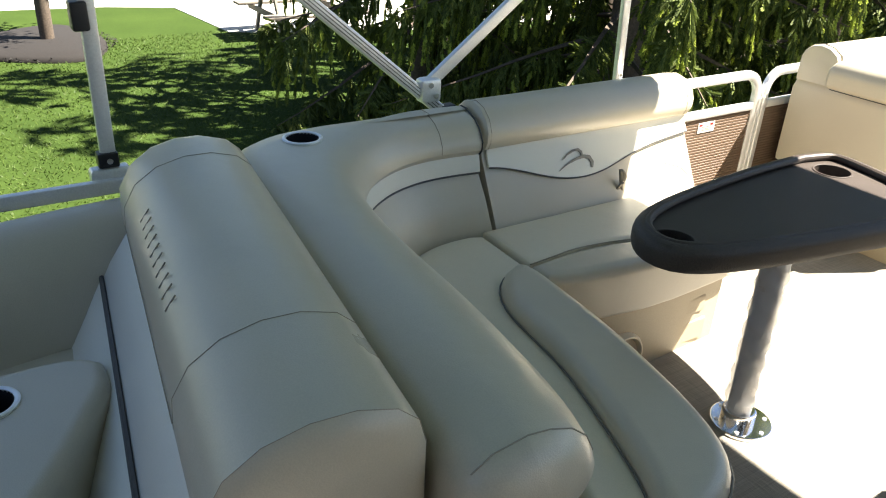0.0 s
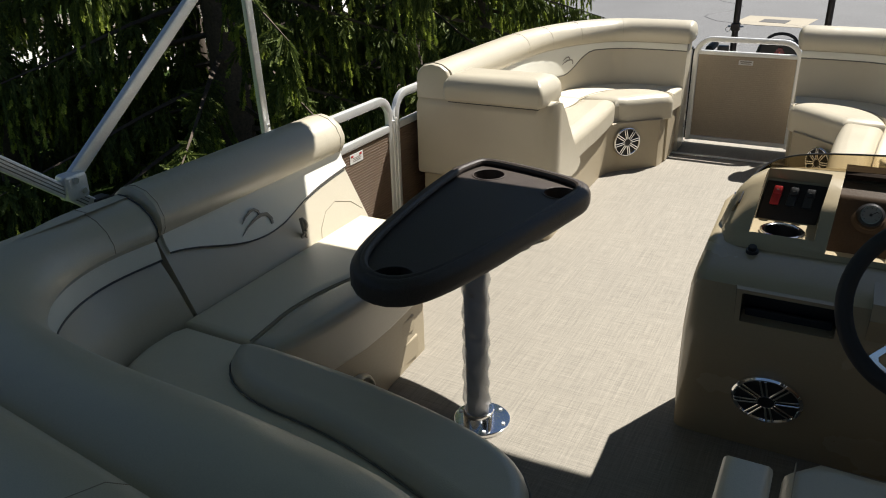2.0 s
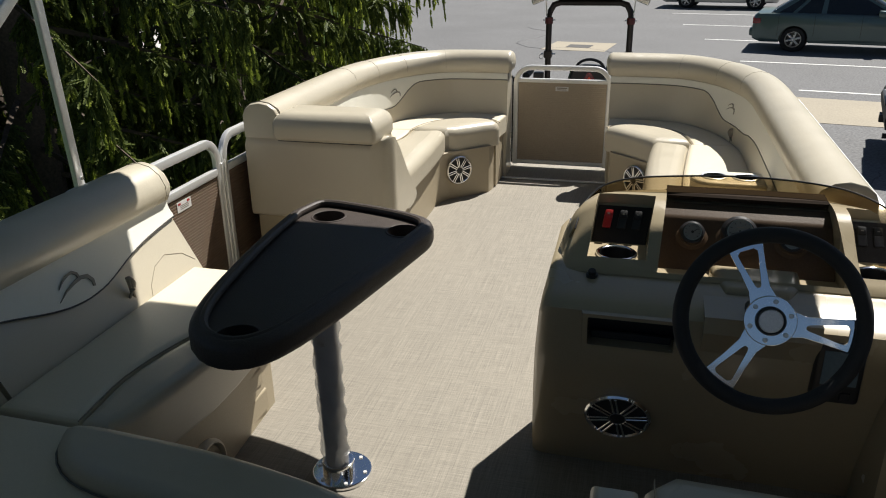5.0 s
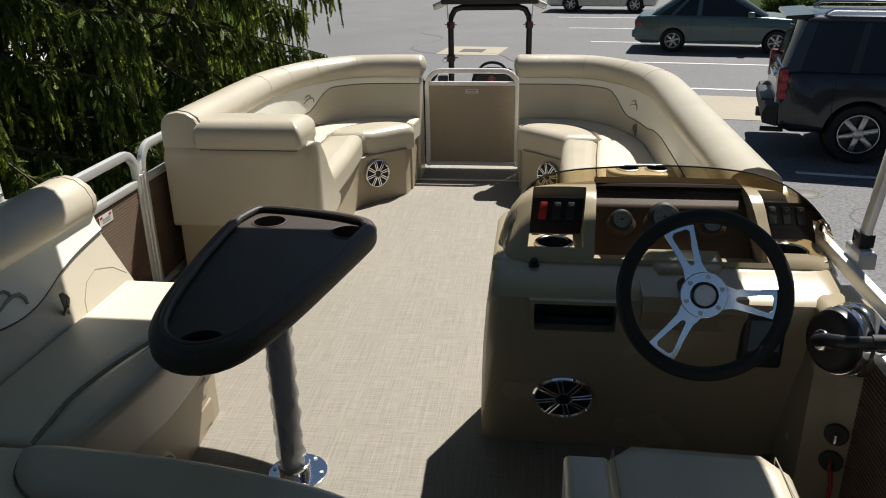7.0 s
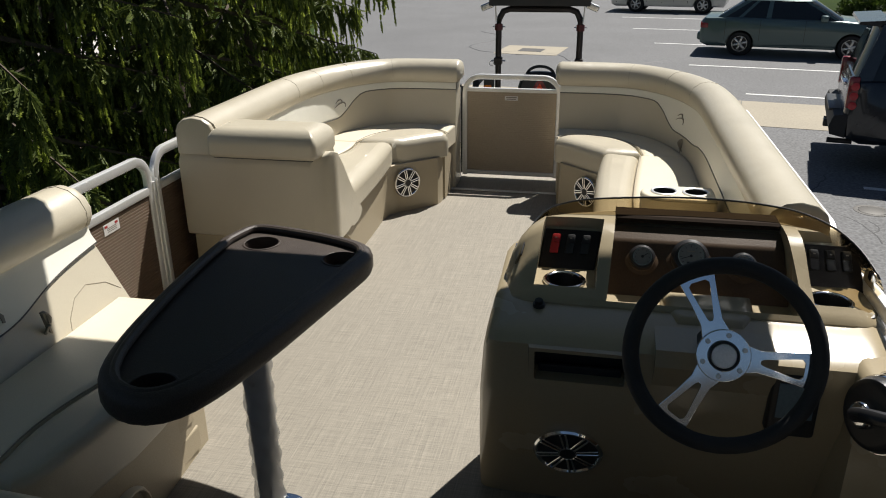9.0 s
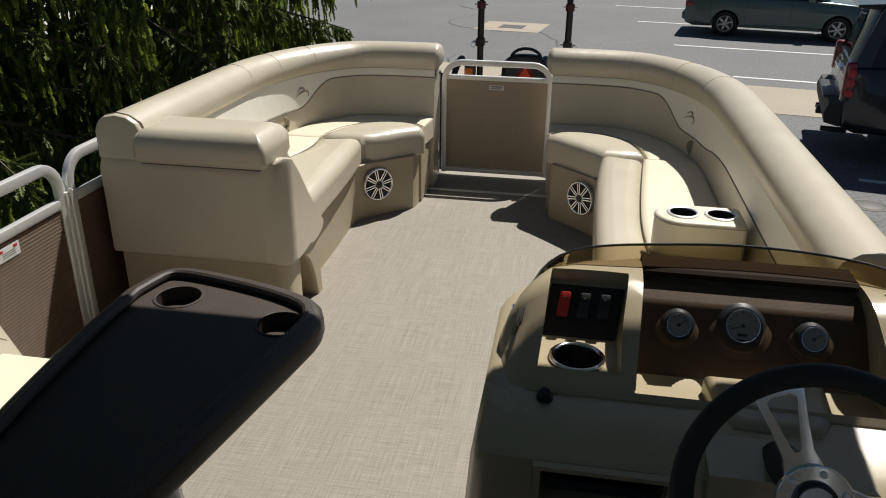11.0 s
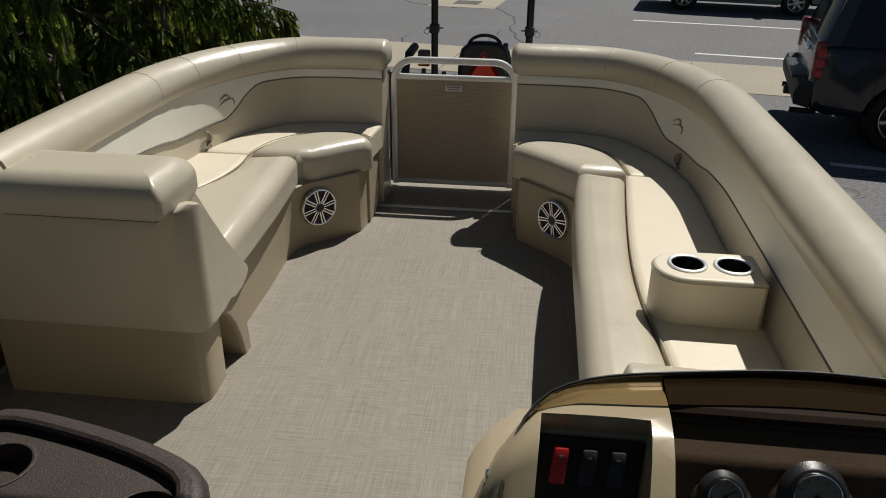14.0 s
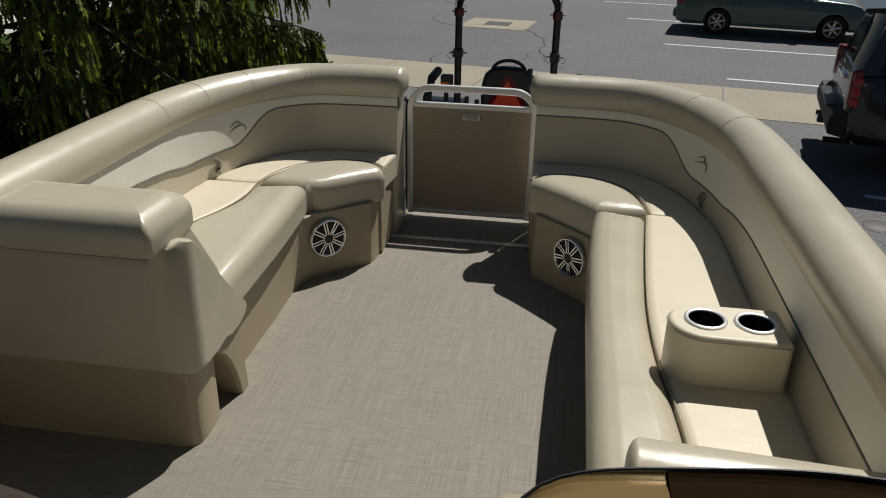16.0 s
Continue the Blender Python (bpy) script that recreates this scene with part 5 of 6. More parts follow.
# ---- helm chair ----
hc = thing("helm_chair", "tan vinyl helm chair with padded arms, seen from behind", "chair", (0.76, 1.12, 0))
part("pedestal", tube([(0.76, 1.12, 0.0), (0.76, 1.12, 0.32)], 0.045, 18), ALU, hc)
part("foot_plate", place(disc(0.16, 0.012, 28, 0.004), Matrix.Translation((0.76, 1.12, 0))), ALU, hc)
part("seat", pad([(0.60, 0.90), (0.985, 0.90), (1.0, 1.36), (0.95, 1.43), (0.66, 1.44), (0.60, 1.38)], 0.30, 0.415, 0.045, crown=0.003), TAN, hc)
bp_ = part("backrest", sweep([(0.955, 0.835, 0), (0.90, 0.80, 0), (0.78, 0.79, 0), (0.65, 0.80, 0), (0.605, 0.835, 0)], [(-0.04, 0.38), (-0.05, 0.52), (-0.035, 0.575), (0.0, 0.59), (0.035, 0.575), (0.05, 0.52), (0.05, 0.38)], dome=0.02), TAN, hc)
for f in (0.62, 0.97):
    seam(hc, [(f, 1.43 if f < 0.9 else 1.40, 0.36), (f, 1.40, 0.412), (f, 1.2, 0.4195), (f, 0.95, 0.4195)], 0.0015)
for sx in (-1, 1):
    part("arm", pad([(0.79 + sx * 0.25 - 0.042, 0.80), (0.79 + sx * 0.25 + 0.042, 0.80), (0.79 + sx * 0.25 + 0.042, 1.165), (0.79 + sx * 0.25 - 0.042, 1.165)], 0.33, 0.575 if sx < 0 else 0.50, 0.028, crown=0.002), TAN, hc)


# ---- the car park ----
solo("ground", box(-600, 600, -600, 600, GZ - 0.5, GZ), ASPHALT, "worn grey asphalt of a car park", "ground", kind="structure", smooth=0)
lawn_edge = [(-2.3, -40), (-2.3, 4), (-2.4, 8), (-3.0, 11), (-4.2, 14.2), (-5.4, 15.6), (-6.6, 19), (-9.5, 27), (-12, 34), (-20, 60), (-90, 60), (-90, -40)]
solo("lawn", pad(lawn_edge, GZ - 0.1, GZ + 0.04, 0.01), GRASS_G, "mown green lawn beside the car park", "lawn", kind="structure", smooth=20)
# Unseen dark panels, added to block sky light from astern and starboard.
BLOCKER = mat("matt dark blocker", (0.022, 0.02, 0.018), 0.9, var=0.2, scale=2, fine=0.2, fine_scale=30)
solo("wall_south", box(-9, 26, -7.3, -7.0, GZ - 0.1, GZ + 3.6, 0.02), BLOCKER, "unseen dark blocker panel behind the stern", "wall", kind="structure")
solo("wall_east", box(3.9, 4.1, -5.0, 1.6, GZ - 0.1, GZ + 5.5, 0.02), BLOCKER, "unseen dark blocker panel beside the stern", "wall", kind="structure")
D = Vector((0.978, -0.205, 0))          # the way that cars and lines point
N = Vector((0.205, 0.978, 0))


def strip(a, b, w, h, bm=None):
    """A flat bar on the ground between two places."""
    a, b = Vector((*a, GZ)), Vector((*b, GZ))
    d = (b - a).normalized()
    n = Vector((-d.y, d.x, 0)) * w / 2
    lo = [a - n, b - n, b + n, a + n]
    return rings([[p + Vector((0, 0, -0.02)) for p in lo], [p + Vector((0, 0, h)) for p in lo]], bm=bm)


sw_ = thing("pavement", "tan concrete gutter strip crossing the car park", "pavement", (0, 14.8, GZ), kind="structure")
for i in range(12):
    a0 = -5.0 + i * 2.0
    p0, p1 = (a0, 15.62 - (a0 + 4.5) * 0.165), (a0 + 1.985, 15.62 - (a0 + 1.985 + 4.5) * 0.165)
    part("slab", strip(p0, p1, 2.1, 0.006 + 0.002 * (i % 2)), CONCRETE, sw_, smooth=0)
for k, (a, b) in enumerate((((2.6, 19.75), (7.4, 18.95)), ((3.35, 16.15), (8.0, 15.35)), ((3.55, 13.35), (8.2, 12.5)), ((3.8, 10.05), (8.4, 9.1)), ((2.0, 23.8), (6.8, 23.0)), ((1.5, 27.6), (6.4, 26.8)), ((1.2, 31.5), (6.0, 30.7)))):
    solo("parking_line", strip(a, b, 0.10, 0.004), PAINTW, "worn white painted parking line on asphalt", "road marking", "parking lines", "structure", smooth=0)
dr = thing("storm_drain", "pale concrete drain surround with an iron grate", "drain", (-1.35, 21.8, GZ), kind="structure")
part("surround", place(box(-0.85, 0.85, -0.85, 0.85, -0.02, 0.006), Matrix.Translation((-1.35, 21.8, GZ)) @ pose(0, 0, 0, 0, 0, -8)), CONCRETE, dr, smooth=0)
IRON = mat("dark cast iron", (0.09, 0.085, 0.08), 0.6, 0.4, var=0.3)
part("grate", place(box(-0.32, 0.32, -0.3, 0.3, -0.01, 0.011), Matrix.Translation((-1.35, 21.8, GZ)) @ pose(0, 0, 0, 0, 0, -8)), IRON, dr, smooth=0)
mh = thing("manhole", "round cast-iron manhole cover in asphalt", "manhole cover", (3.65, 9.16, GZ))
part("collar", place(ring(0.20, 0.155, 0.006), Matrix.Translation((3.65, 9.16, GZ))), IRON, mh)
part("cover", place(disc(0.15, 0.005, 28, 0.002), Matrix.Translation((3.65, 9.16, GZ))), IRON, mh)
TAR = mat("black crack sealer", (0.035, 0.035, 0.037), 0.6, var=0.2)
for k in range(9):
    random.seed(40 + k)
    x, y = (random.uniform(2.6, 4.8), random.uniform(7.6, 9.8)) if k < 5 else (random.uniform(-4, 3), random.uniform(17, 26))
    a = random.uniform(0, 6.28)
    pts = []
    for i in range(16):
        pts.append((x, y, GZ + 0.0))
        a += random.uniform(-0.5, 0.5)
        x, y = x + 0.11 * math.cos(a) * (1 if k < 5 else 4), y + 0.11 * math.sin(a) * (1 if k < 5 else 4)
    solo("tar_seam", tube(pts, 0.009 if k < 5 else 0.02, 6, flat=0.35), TAR, "dark sealed crack wandering over asphalt", "crack", "sealed cracks", "structure")

GLASS = mat("dark car glass", (0.012, 0.016, 0.017), 0.06, var=0.1, fine=0, bump=0, spec=0.6)
TYRE = mat("tyre rubber", (0.016, 0.016, 0.016), 0.8, var=0.2, bump=0.3)
RIM = mat("silver alloy", (0.6, 0.6, 0.6), 0.28, 0.9, var=0.05, bump=0)


def wheel(parent, at, r, w, side, spokes=6):
    m = facing(at, side)
    t = part("wheel", place(ring(r, r * 0.66, w, 36, round_=0.22), m @ Matrix.Translation((0, 0, -w))), TYRE, parent)
    part("rim", place(ring(r * 0.67, r * 0.58, w * 0.9, 30), m @ Matrix.Translation((0, 0, -w * 0.92))), RIM, t)
    part("rim_dish", place(disc(r * 0.6, 0.01, 28), m @ Matrix.Translation((0, 0, -w * 0.55))), BLACK, t)
    for k in range(spokes):
        part("spoke", place(box(0.02, r * 0.6, -r * 0.09, r * 0.09, -w * 0.3, -w * 0.06, 0.012), m @ pose(0, 0, 0, 0, 0, 360 / spokes * k + 15)), RIM, t)
    part("hub", place(disc(r * 0.16, w * 0.3, 18, 0.01), m @ Matrix.Translation((0, 0, -w * 0.3))), RIM, t)
    return t


def vehicle(name, label, at, deg, paint, low, cabin, W, r, axles, spokes=6, belt_in=0.07, roof_in=0.22, sill=None, arch_z=0.0):
    """A parked car. low: the body's side outline (x, z); cabin: belt rear, belt front, roof rear, roof front, belt z, roof z."""
    t = thing(name, label, "car", (0, 0, 0))
    loops = []
    for y, k in ((-W / 2, 0.0), (-W / 2 + 0.02, 0.55), (-W / 2 + 0.07, 0.9), (-W / 2 + 0.16, 1.0), (W / 2 - 0.16, 1.0), (W / 2 - 0.07, 0.9), (W / 2 - 0.02, 0.55), (W / 2, 0.0)):
        cx = (low[0][0] + max(p[0] for p in low)) / 2
        zc = sum(p[1] for p in low) / len(low)
        loops.append([(x + (cx - x) * 0.05 * (1 - k), y, z + (zc - z) * 0.16 * (1 - k)) for x, z in low])
    body = part("body", rings(loops), paint, t, smooth=40)
    for ax in axles:
        for sy in (-1, 1):
            carve(body, place(disc(r * 1.13, 0.5, 30), facing((ax, sy * (W / 2 - 0.28), r), (0, sy, 0))))
            part("wheel_arch", place(disc(r * 1.12, 0.02, 28), facing((ax, sy * (W / 2 - 0.30), r), (0, sy, 0))), TYRE, t)
            wheel(t, (ax, sy * (W / 2 - 0.035), r), r, 0.22, (0, sy, 0), spokes)
    x0, x1, x2, x3, zb, zr = cabin
    hb, hr_ = W / 2 - belt_in, W / 2 - roof_in

    def frame_at(f, g=0.0):
        a, b, h, z = x0 + (x2 - x0) * f, x1 + (x3 - x1) * f, hb + (hr_ - hb) * f, zb + (zr - zb) * f
        a, b, h = a + g, b - g, h - g
        c = 0.09
        return [(a + c, -h, z), (b - c * 1.5, -h, z), (b - c * 0.3, -h + c, z), (b, 0, z), (b - c * 0.3, h - c, z), (b - c * 1.5, h, z), (a + c, h, z), (a + 0.01, h - c, z), (a, 0, z), (a + 0.01, -h + c, z)]
    part("glasshouse", rings([frame_at(-0.08), frame_at(0.0), frame_at(0.5), frame_at(0.93)]), GLASS, t, "dark tinted car windows", smooth=50)
    part("roof", rings([frame_at(0.90, -0.012), frame_at(0.95, -0.006), [(x, y, z + 0.012) for x, y, z in frame_at(0.99, 0.06)], [(x, y, z + 0.028) for x, y, z in frame_at(1.0, 0.25)]]), paint, t, smooth=50)
    for sy in (-1, 1):
        mid = (x0 + x1) / 2
        for a, b, w in ((x0 + 0.09, x2 + 0.09, 0.09), (mid - 0.25, mid - 0.22, 0.06), (x1 - 0.13, x3 - 0.13, 0.06), (mid - 1.05, mid - 0.95, 0.05) if (x1 - x0) > 3 else (x0 + 0.55, x2 + 0.3, 0.05)):
            lp = [[(a - w, sy * (hb + 0.006), zb), (a + w, sy * (hb + 0.006), zb), (a + w, sy * (hb - 0.03), zb), (a - w, sy * (hb - 0.03), zb)],
                  [(b - w * 0.8, sy * (hr_ + 0.014), zr - 0.04), (b + w * 0.8, sy * (hr_ + 0.014), zr - 0.04), (b + w * 0.8, sy * (hr_ - 0.03), zr - 0.04), (b - w * 0.8, sy * (hr_ - 0.03), zr - 0.04)]]
            part("pillar", rings(lp), paint, t, smooth=0)
        part("mirror", box(x1 - 0.55, x1 - 0.38, sy * (W / 2 + 0.02) - 0.09, sy * (W / 2 + 0.02) + 0.09, zb - 0.02, zb + 0.13, 0.03), paint, t)
        for hx in (mid - 0.55, mid + 0.6):
            part("door_handle", box(hx - 0.1, hx + 0.1, sy * (W / 2 - 0.02) - 0.02, sy * (W / 2 - 0.02) + 0.02, zb - 0.14, zb - 0.11, 0.008), paint, t)
        for hx in (mid - 0.42, mid + 0.62, mid - 1.25):
            part("door_gap", box(hx - 0.004, hx + 0.004, sy * (W / 2 - 0.008) - 0.012, sy * (W / 2 - 0.008) + 0.012, 0.40, zb - 0.02), TYRE, t, smooth=0)
        part("sill", box(axles[0] + r * 1.2, axles[1] - r * 1.2, sy * (W / 2 - 0.03) - 0.025, sy * (W / 2 - 0.03) + 0.025, 0.24, 0.36, 0.012), sill or paint, t)
    t.matrix_basis = Matrix.Translation(at) @ pose(0, 0, 0, 0, 0, deg)
    for o in t.children:
        o.matrix_parent_inverse = Matrix()
    return t


TEAL = mat("grey-teal metallic paint", (0.075, 0.12, 0.12), 0.3, 0.35, var=0.06, scale=2, fine=0.05, fine_scale=400, bump=0.03, coat=0.6)
NAVY = mat("near-black navy metallic paint", (0.012, 0.016, 0.022), 0.25, 0.3, var=0.06, scale=2, fine=0.05, fine_scale=400, bump=0.03, coat=0.8)
SILVER = mat("silver car paint", (0.5, 0.5, 0.48), 0.3, 0.6, var=0.05, coat=0.5)
REDL = mat("red lamp glass", (0.22, 0.012, 0.015), 0.15, var=0.1, bump=0, coat=0.5)

sedan = vehicle("sedan", "grey-teal four-door saloon parked on asphalt", (3.98 + 0.15, 21.6 + 0.72, GZ), -11.8, TEAL,
                [(-0.98, 0.30), (-1.02, 0.50), (-1.0, 0.62), (-0.97, 0.86), (-0.90, 0.93), (-0.3, 0.955), (2.3, 0.93), (2.9, 0.88), (3.35, 0.74), (3.45, 0.58), (3.45, 0.38), (3.38, 0.25), (-0.8, 0.22)],
                (-0.62, 2.35, 0.05, 1.55, 0.92, 1.40), 1.76, 0.30, (0.0, 2.55))
part("tail_lamp", box(-1.0, -0.94, -0.80, -0.50, 0.66, 0.82, 0.02), REDL, sedan).matrix_parent_inverse = Matrix()
part("tail_lamp", box(-0.99, -0.80, -0.885, -0.84, 0.67, 0.80, 0.015), REDL, sedan).matrix_parent_inverse = Matrix()
part("bumper", box(-1.06, -0.86, -0.84, 0.84, 0.36, 0.56, 0.05), TEAL, sedan).matrix_parent_inverse = Matrix()

suv = vehicle("suv", "near-black full-size sport utility vehicle parked on asphalt", (4.86, 11.45, GZ), -11.8, NAVY,
              [(-1.05, 0.46), (-1.08, 0.75), (-1.06, 1.05), (-1.02, 1.18), (-0.9, 1.20), (2.2, 1.20), (2.9, 1.16), (3.7, 1.10), (3.95, 0.95), (4.0, 0.6), (3.95, 0.42), (-0.85, 0.38)],
              (-1.0, 2.75, -0.82, 2.05, 1.18, 1.88), 2.0, 0.40, (0.0, 2.95), 6, 0.06, 0.20)
S = lambda o: setattr(o, "matrix_parent_inverse", Matrix())
S(part("bumper", rings([[(x, y, z) for x, z in ((-1.02, 0.46), (-1.20, 0.50), (-1.22, 0.62), (-1.18, 0.74), (-1.02, 0.76))] for y in (-0.98, -0.9, 0.9, 0.98)]), RUBBER, suv))
S(part("bumper_step", box(-1.23, -1.05, -0.55, 0.55, 0.72, 0.755, 0.01), BLACK, suv))
S(part("hitch", box(-1.24, -1.05, -0.06, 0.06, 0.40, 0.50, 0.01), BLACK, suv))
for sy in (-1, 1):
    S(part("tail_lamp", box(-1.082, -0.95, sy * 0.94 - 0.06, sy * 0.94 + 0.064, 0.84, 1.24, 0.03), REDL, suv))
    for z in (0.88, 1.0, 1.12):
        S(part("lamp_spot", place(disc(0.05, 0.012, 18, 0.004), facing((-1.0, sy * 1.005, z), (0, sy, 0))), mat("bright red lamp", (0.5, 0.03, 0.04), 0.2, bump=0), suv))
    S(part("roof_rail", tube([(-0.6, sy * 0.72, 1.90), (-0.5, sy * 0.72, 1.96), (1.7, sy * 0.72, 1.96), (1.85, sy * 0.72, 1.90)], 0.02, 8), CHROME, suv))
    S(part("exhaust", tube([(-1.20, sy * 0.7, 0.36), (-0.9, sy * 0.7, 0.36)], 0.035, 12), BLACK, suv))
S(part("spoiler", rings([[(x, y, z) for x, z in ((-0.72, 1.90), (-1.06, 1.875), (-1.07, 1.84), (-0.78, 1.82))] for y in (-0.74, 0.74)]), NAVY, suv))
S(part("tailgate_handle", box(-1.10, -1.05, -0.30, 0.30, 1.02, 1.07, 0.012), CHROME, suv))
vehicle("sedan", "silver car parked far across the car park", (1.9, 34.5, GZ), -11.8, SILVER,
        [(-0.98, 0.30), (-1.02, 0.50), (-1.0, 0.62), (-0.97, 0.86), (-0.90, 0.93), (-0.3, 0.955), (2.3, 0.93), (2.9, 0.88), (3.35, 0.74), (3.45, 0.58), (3.45, 0.38), (3.38, 0.25), (-0.8, 0.22)],
        (-0.62, 2.35, 0.05, 1.55, 0.92, 1.40), 1.76, 0.31, (0.0, 2.6))

# ---- compact tractor beyond the bow ----
GREEN = mat("tractor green paint", (0.010, 0.055, 0.02), 0.35, var=0.1, coat=0.3)
YELLOW = mat("tractor yellow paint", (0.6, 0.42, 0.02), 0.4, var=0.1)
ORANGE = mat("fluorescent orange-red sign", (0.95, 0.07, 0.015), 0.5, var=0.06, bump=0)
AMBER = mat("amber lamp glass", (0.9, 0.22, 0.01), 0.2, var=0.1, bump=0)
ROPS = mat("dark brown-black steel", (0.028, 0.02, 0.018), 0.45, 0.2, var=0.25)
tr = thing("tractor", "green compact tractor with a roll bar and red rear triangle", "tractor", (-0.015, 7.8, GZ))
cx = -0.015
for sx in (-1, 1):
    x = cx + sx * 0.362
    rp = part("roll_bar", tube([(x, 7.32, -0.75), (x, 7.30, 0.74), (x - sx * 0.008, 7.30, 0.82), (x - sx * 0.04, 7.30, 0.878), (x - sx * 0.10, 7.30, 0.898), (cx, 7.30, 0.898)], 0.027, 12), ROPS, tr)
    part("bracket", box(x - 0.036, x + 0.036, 7.262, 7.338, 0.41, 0.475, 0.008), ROPS, rp)
    part("pin", tube([(x - 0.065, 7.3, 0.445), (x + 0.065, 7.3, 0.445)], 0.008, 6), ALU, rp)
    part("pin_ring", place(ring(0.022, 0.017, 0.004, 16), facing((x + sx * 0.06, 7.29, 0.42), (0, -1, 0))), ALU, rp)
    part("collar", place(disc(0.036, 0.055, 18, 0.005), Matrix.Translation((x, 7.3, 0.715))), mat("dark red painted steel", (0.12, 0.018, 0.02), 0.4, var=0.2), rp)
    part("collar_pin", tube([(x - 0.055, 7.3, 0.745), (x + 0.055, 7.3, 0.745)], 0.006, 6), ALU, rp)
    part("stay", tube([(x + sx * 0.02, 7.28, 0.78), (x + sx * 0.03, 7.27, 0.935)], 0.006, 6), ALU, rp)
    tl_ = part("tail_lamp", box(x + sx * 0.075 - 0.046, x + sx * 0.075 + 0.046, 7.22, 7.29, 0.165, 0.285, 0.012), BLACK, tr)
    part("lamp_glass", box(x + sx * 0.083 - 0.034, x + sx * 0.083 + 0.034, 7.212, 7.222, 0.178, 0.235, 0.006), AMBER, tl_, "amber lamp glass")
    part("fender", rings([[(x + sx * d, 7.75 + 0.60 * math.cos(radians(a)), -0.62 + 0.60 * math.sin(radians(a))) for a in range(20, 181, 20)] + [(x + sx * d, 7.75 + 0.56 * math.cos(radians(a)), -0.62 + 0.56 * math.sin(radians(a))) for a in range(180, 19, -20)] for d in (0.02, 0.30)]), GREEN, tr)
    part("fender_rail", tube([(x + sx * 0.25, 7.3, -0.3), (x + sx * 0.23, 7.28, 0.10), (x + sx * 0.20, 7.3, 0.24), (x + sx * 0.20, 7.6, 0.24)], 0.034, 10), RUBBER, tr)
    wheel(tr, (x + sx * 0.36, 7.75, GZ + 0.56), 0.56, 0.3, (sx, 0, 0), 5)
    wheel(tr, (cx + sx * 0.52, 9.35, GZ + 0.34), 0.34, 0.2, (sx, 0, 0), 5)
    part("work_lamp", place(box(-0.055, 0.055, -0.03, 0.03, -0.028, 0.028, 0.01), Matrix.Translation((cx + sx * 0.46, 7.24, 0.925)) @ pose(0, 0, 0, 0, sx * 22, 0)), RIM, tr)
part("canopy", pad([(cx - 0.44, 7.2), (cx + 0.44, 7.2), (cx + 0.44, 8.5), (cx - 0.44, 8.5)], 0.932, 1.02, 0.03), BLACK, tr)
sl_ = [(-0.195, -0.05), (0.195, -0.05), (0.200, 0.10), (0.195, 0.22), (0.175, 0.30), (0.12, 0.342), (0.05, 0.350), (-0.05, 0.350), (-0.12, 0.342), (-0.175, 0.30), (-0.195, 0.22), (-0.200, 0.10)]
stand = lambda k, h, d0, d1, r: place(pad([(x * k, z * h) for x, z in sl_], d0, d1, r), Matrix.Translation((cx + 0.025, 7.36, 0.0)) @ pose(0, 0, 0, 90, 0, 0))
part("seat_back", stand(0.97, 1.0, 0.0, 0.075, 0.03), BLACK, tr)
part("seat_shell", stand(1.06, 0.93, -0.05, -0.005, 0.02), GREEN, tr)
part("grab_loop", tube([(cx + 0.025 + 0.125 * math.cos(radians(a)), 7.33, 0.315 + 0.082 * math.sin(radians(a))) for a in range(0, 181, 15)], 0.013, 10), RUBBER, tr)
part("grip_lever", tube([(cx + 0.175, 7.40, 0.10), (cx + 0.185, 7.38, 0.33)], 0.020, 10), mat("blue-grey plastic", (0.06, 0.10, 0.14), 0.5, var=0.1), tr)
part("seat", pad([(cx - 0.20, 7.4), (cx + 0.22, 7.4), (cx + 0.2, 7.85), (cx - 0.18, 7.85)], -0.20, -0.06, 0.04), BLACK, tr)
q = rings([[(cx + 0.025 + a, y, 0.275 + b) for a, b in ((-0.150, -0.262), (0.150, -0.262), (0.168, -0.235), (0.016, 0.01), (-0.016, 0.01), (-0.168, -0.235))] for y in (7.283, 7.277)])
sg = part("triangle_sign", q, REDL, tr, "red slow-vehicle triangle with orange centre", smooth=0)
part("triangle_centre", rings([[(cx + 0.025 + a, y, 0.275 + b) for a, b in ((-0.128, -0.232), (0.128, -0.232), (0.0, -0.022))] for y in (7.276, 7.273)]), ORANGE, sg, smooth=0)
part("hood", rings([[(cx + u * k, y, z) for u, z in ((-0.26, -0.85), (-0.26, -0.40), (-0.21, -0.31), (-0.1, -0.28), (0.1, -0.28), (0.21, -0.31), (0.26, -0.40), (0.26, -0.85))] for y, k in ((8.35, 1.0), (9.2, 0.97), (9.7, 0.9), (9.8, 0.75))]), GREEN, tr)
part("hood_stripe", box(cx - 0.264, cx + 0.264, 8.5, 9.5, -0.55, -0.50), YELLOW, tr)
part("chassis", box(cx - 0.20, cx + 0.20, 7.3, 9.6, -1.10, -0.62, 0.03), ROPS, tr)
part("seat_post", box(cx - 0.12, cx + 0.14, 7.45, 7.8, -0.64, -0.17, 0.03), ROPS, tr)
part("step", box(cx - 0.56, cx + 0.56, 8.1, 8.6, -0.92, -0.86, 0.01), BLACK, tr)
for x, z in ((cx - 0.45, 0.10), (cx - 0.29, 0.08), (cx - 0.21, 0.06)):
    lv = part("lever", tube([(x, 7.36, -0.65), (x, 7.32, z)], 0.010, 6), ROPS, tr)
    part("lever_knob", place(disc(0.018, 0.06, 12, 0.008), Matrix.Translation((x, 7.32, z - 0.03))), BLACK, lv)


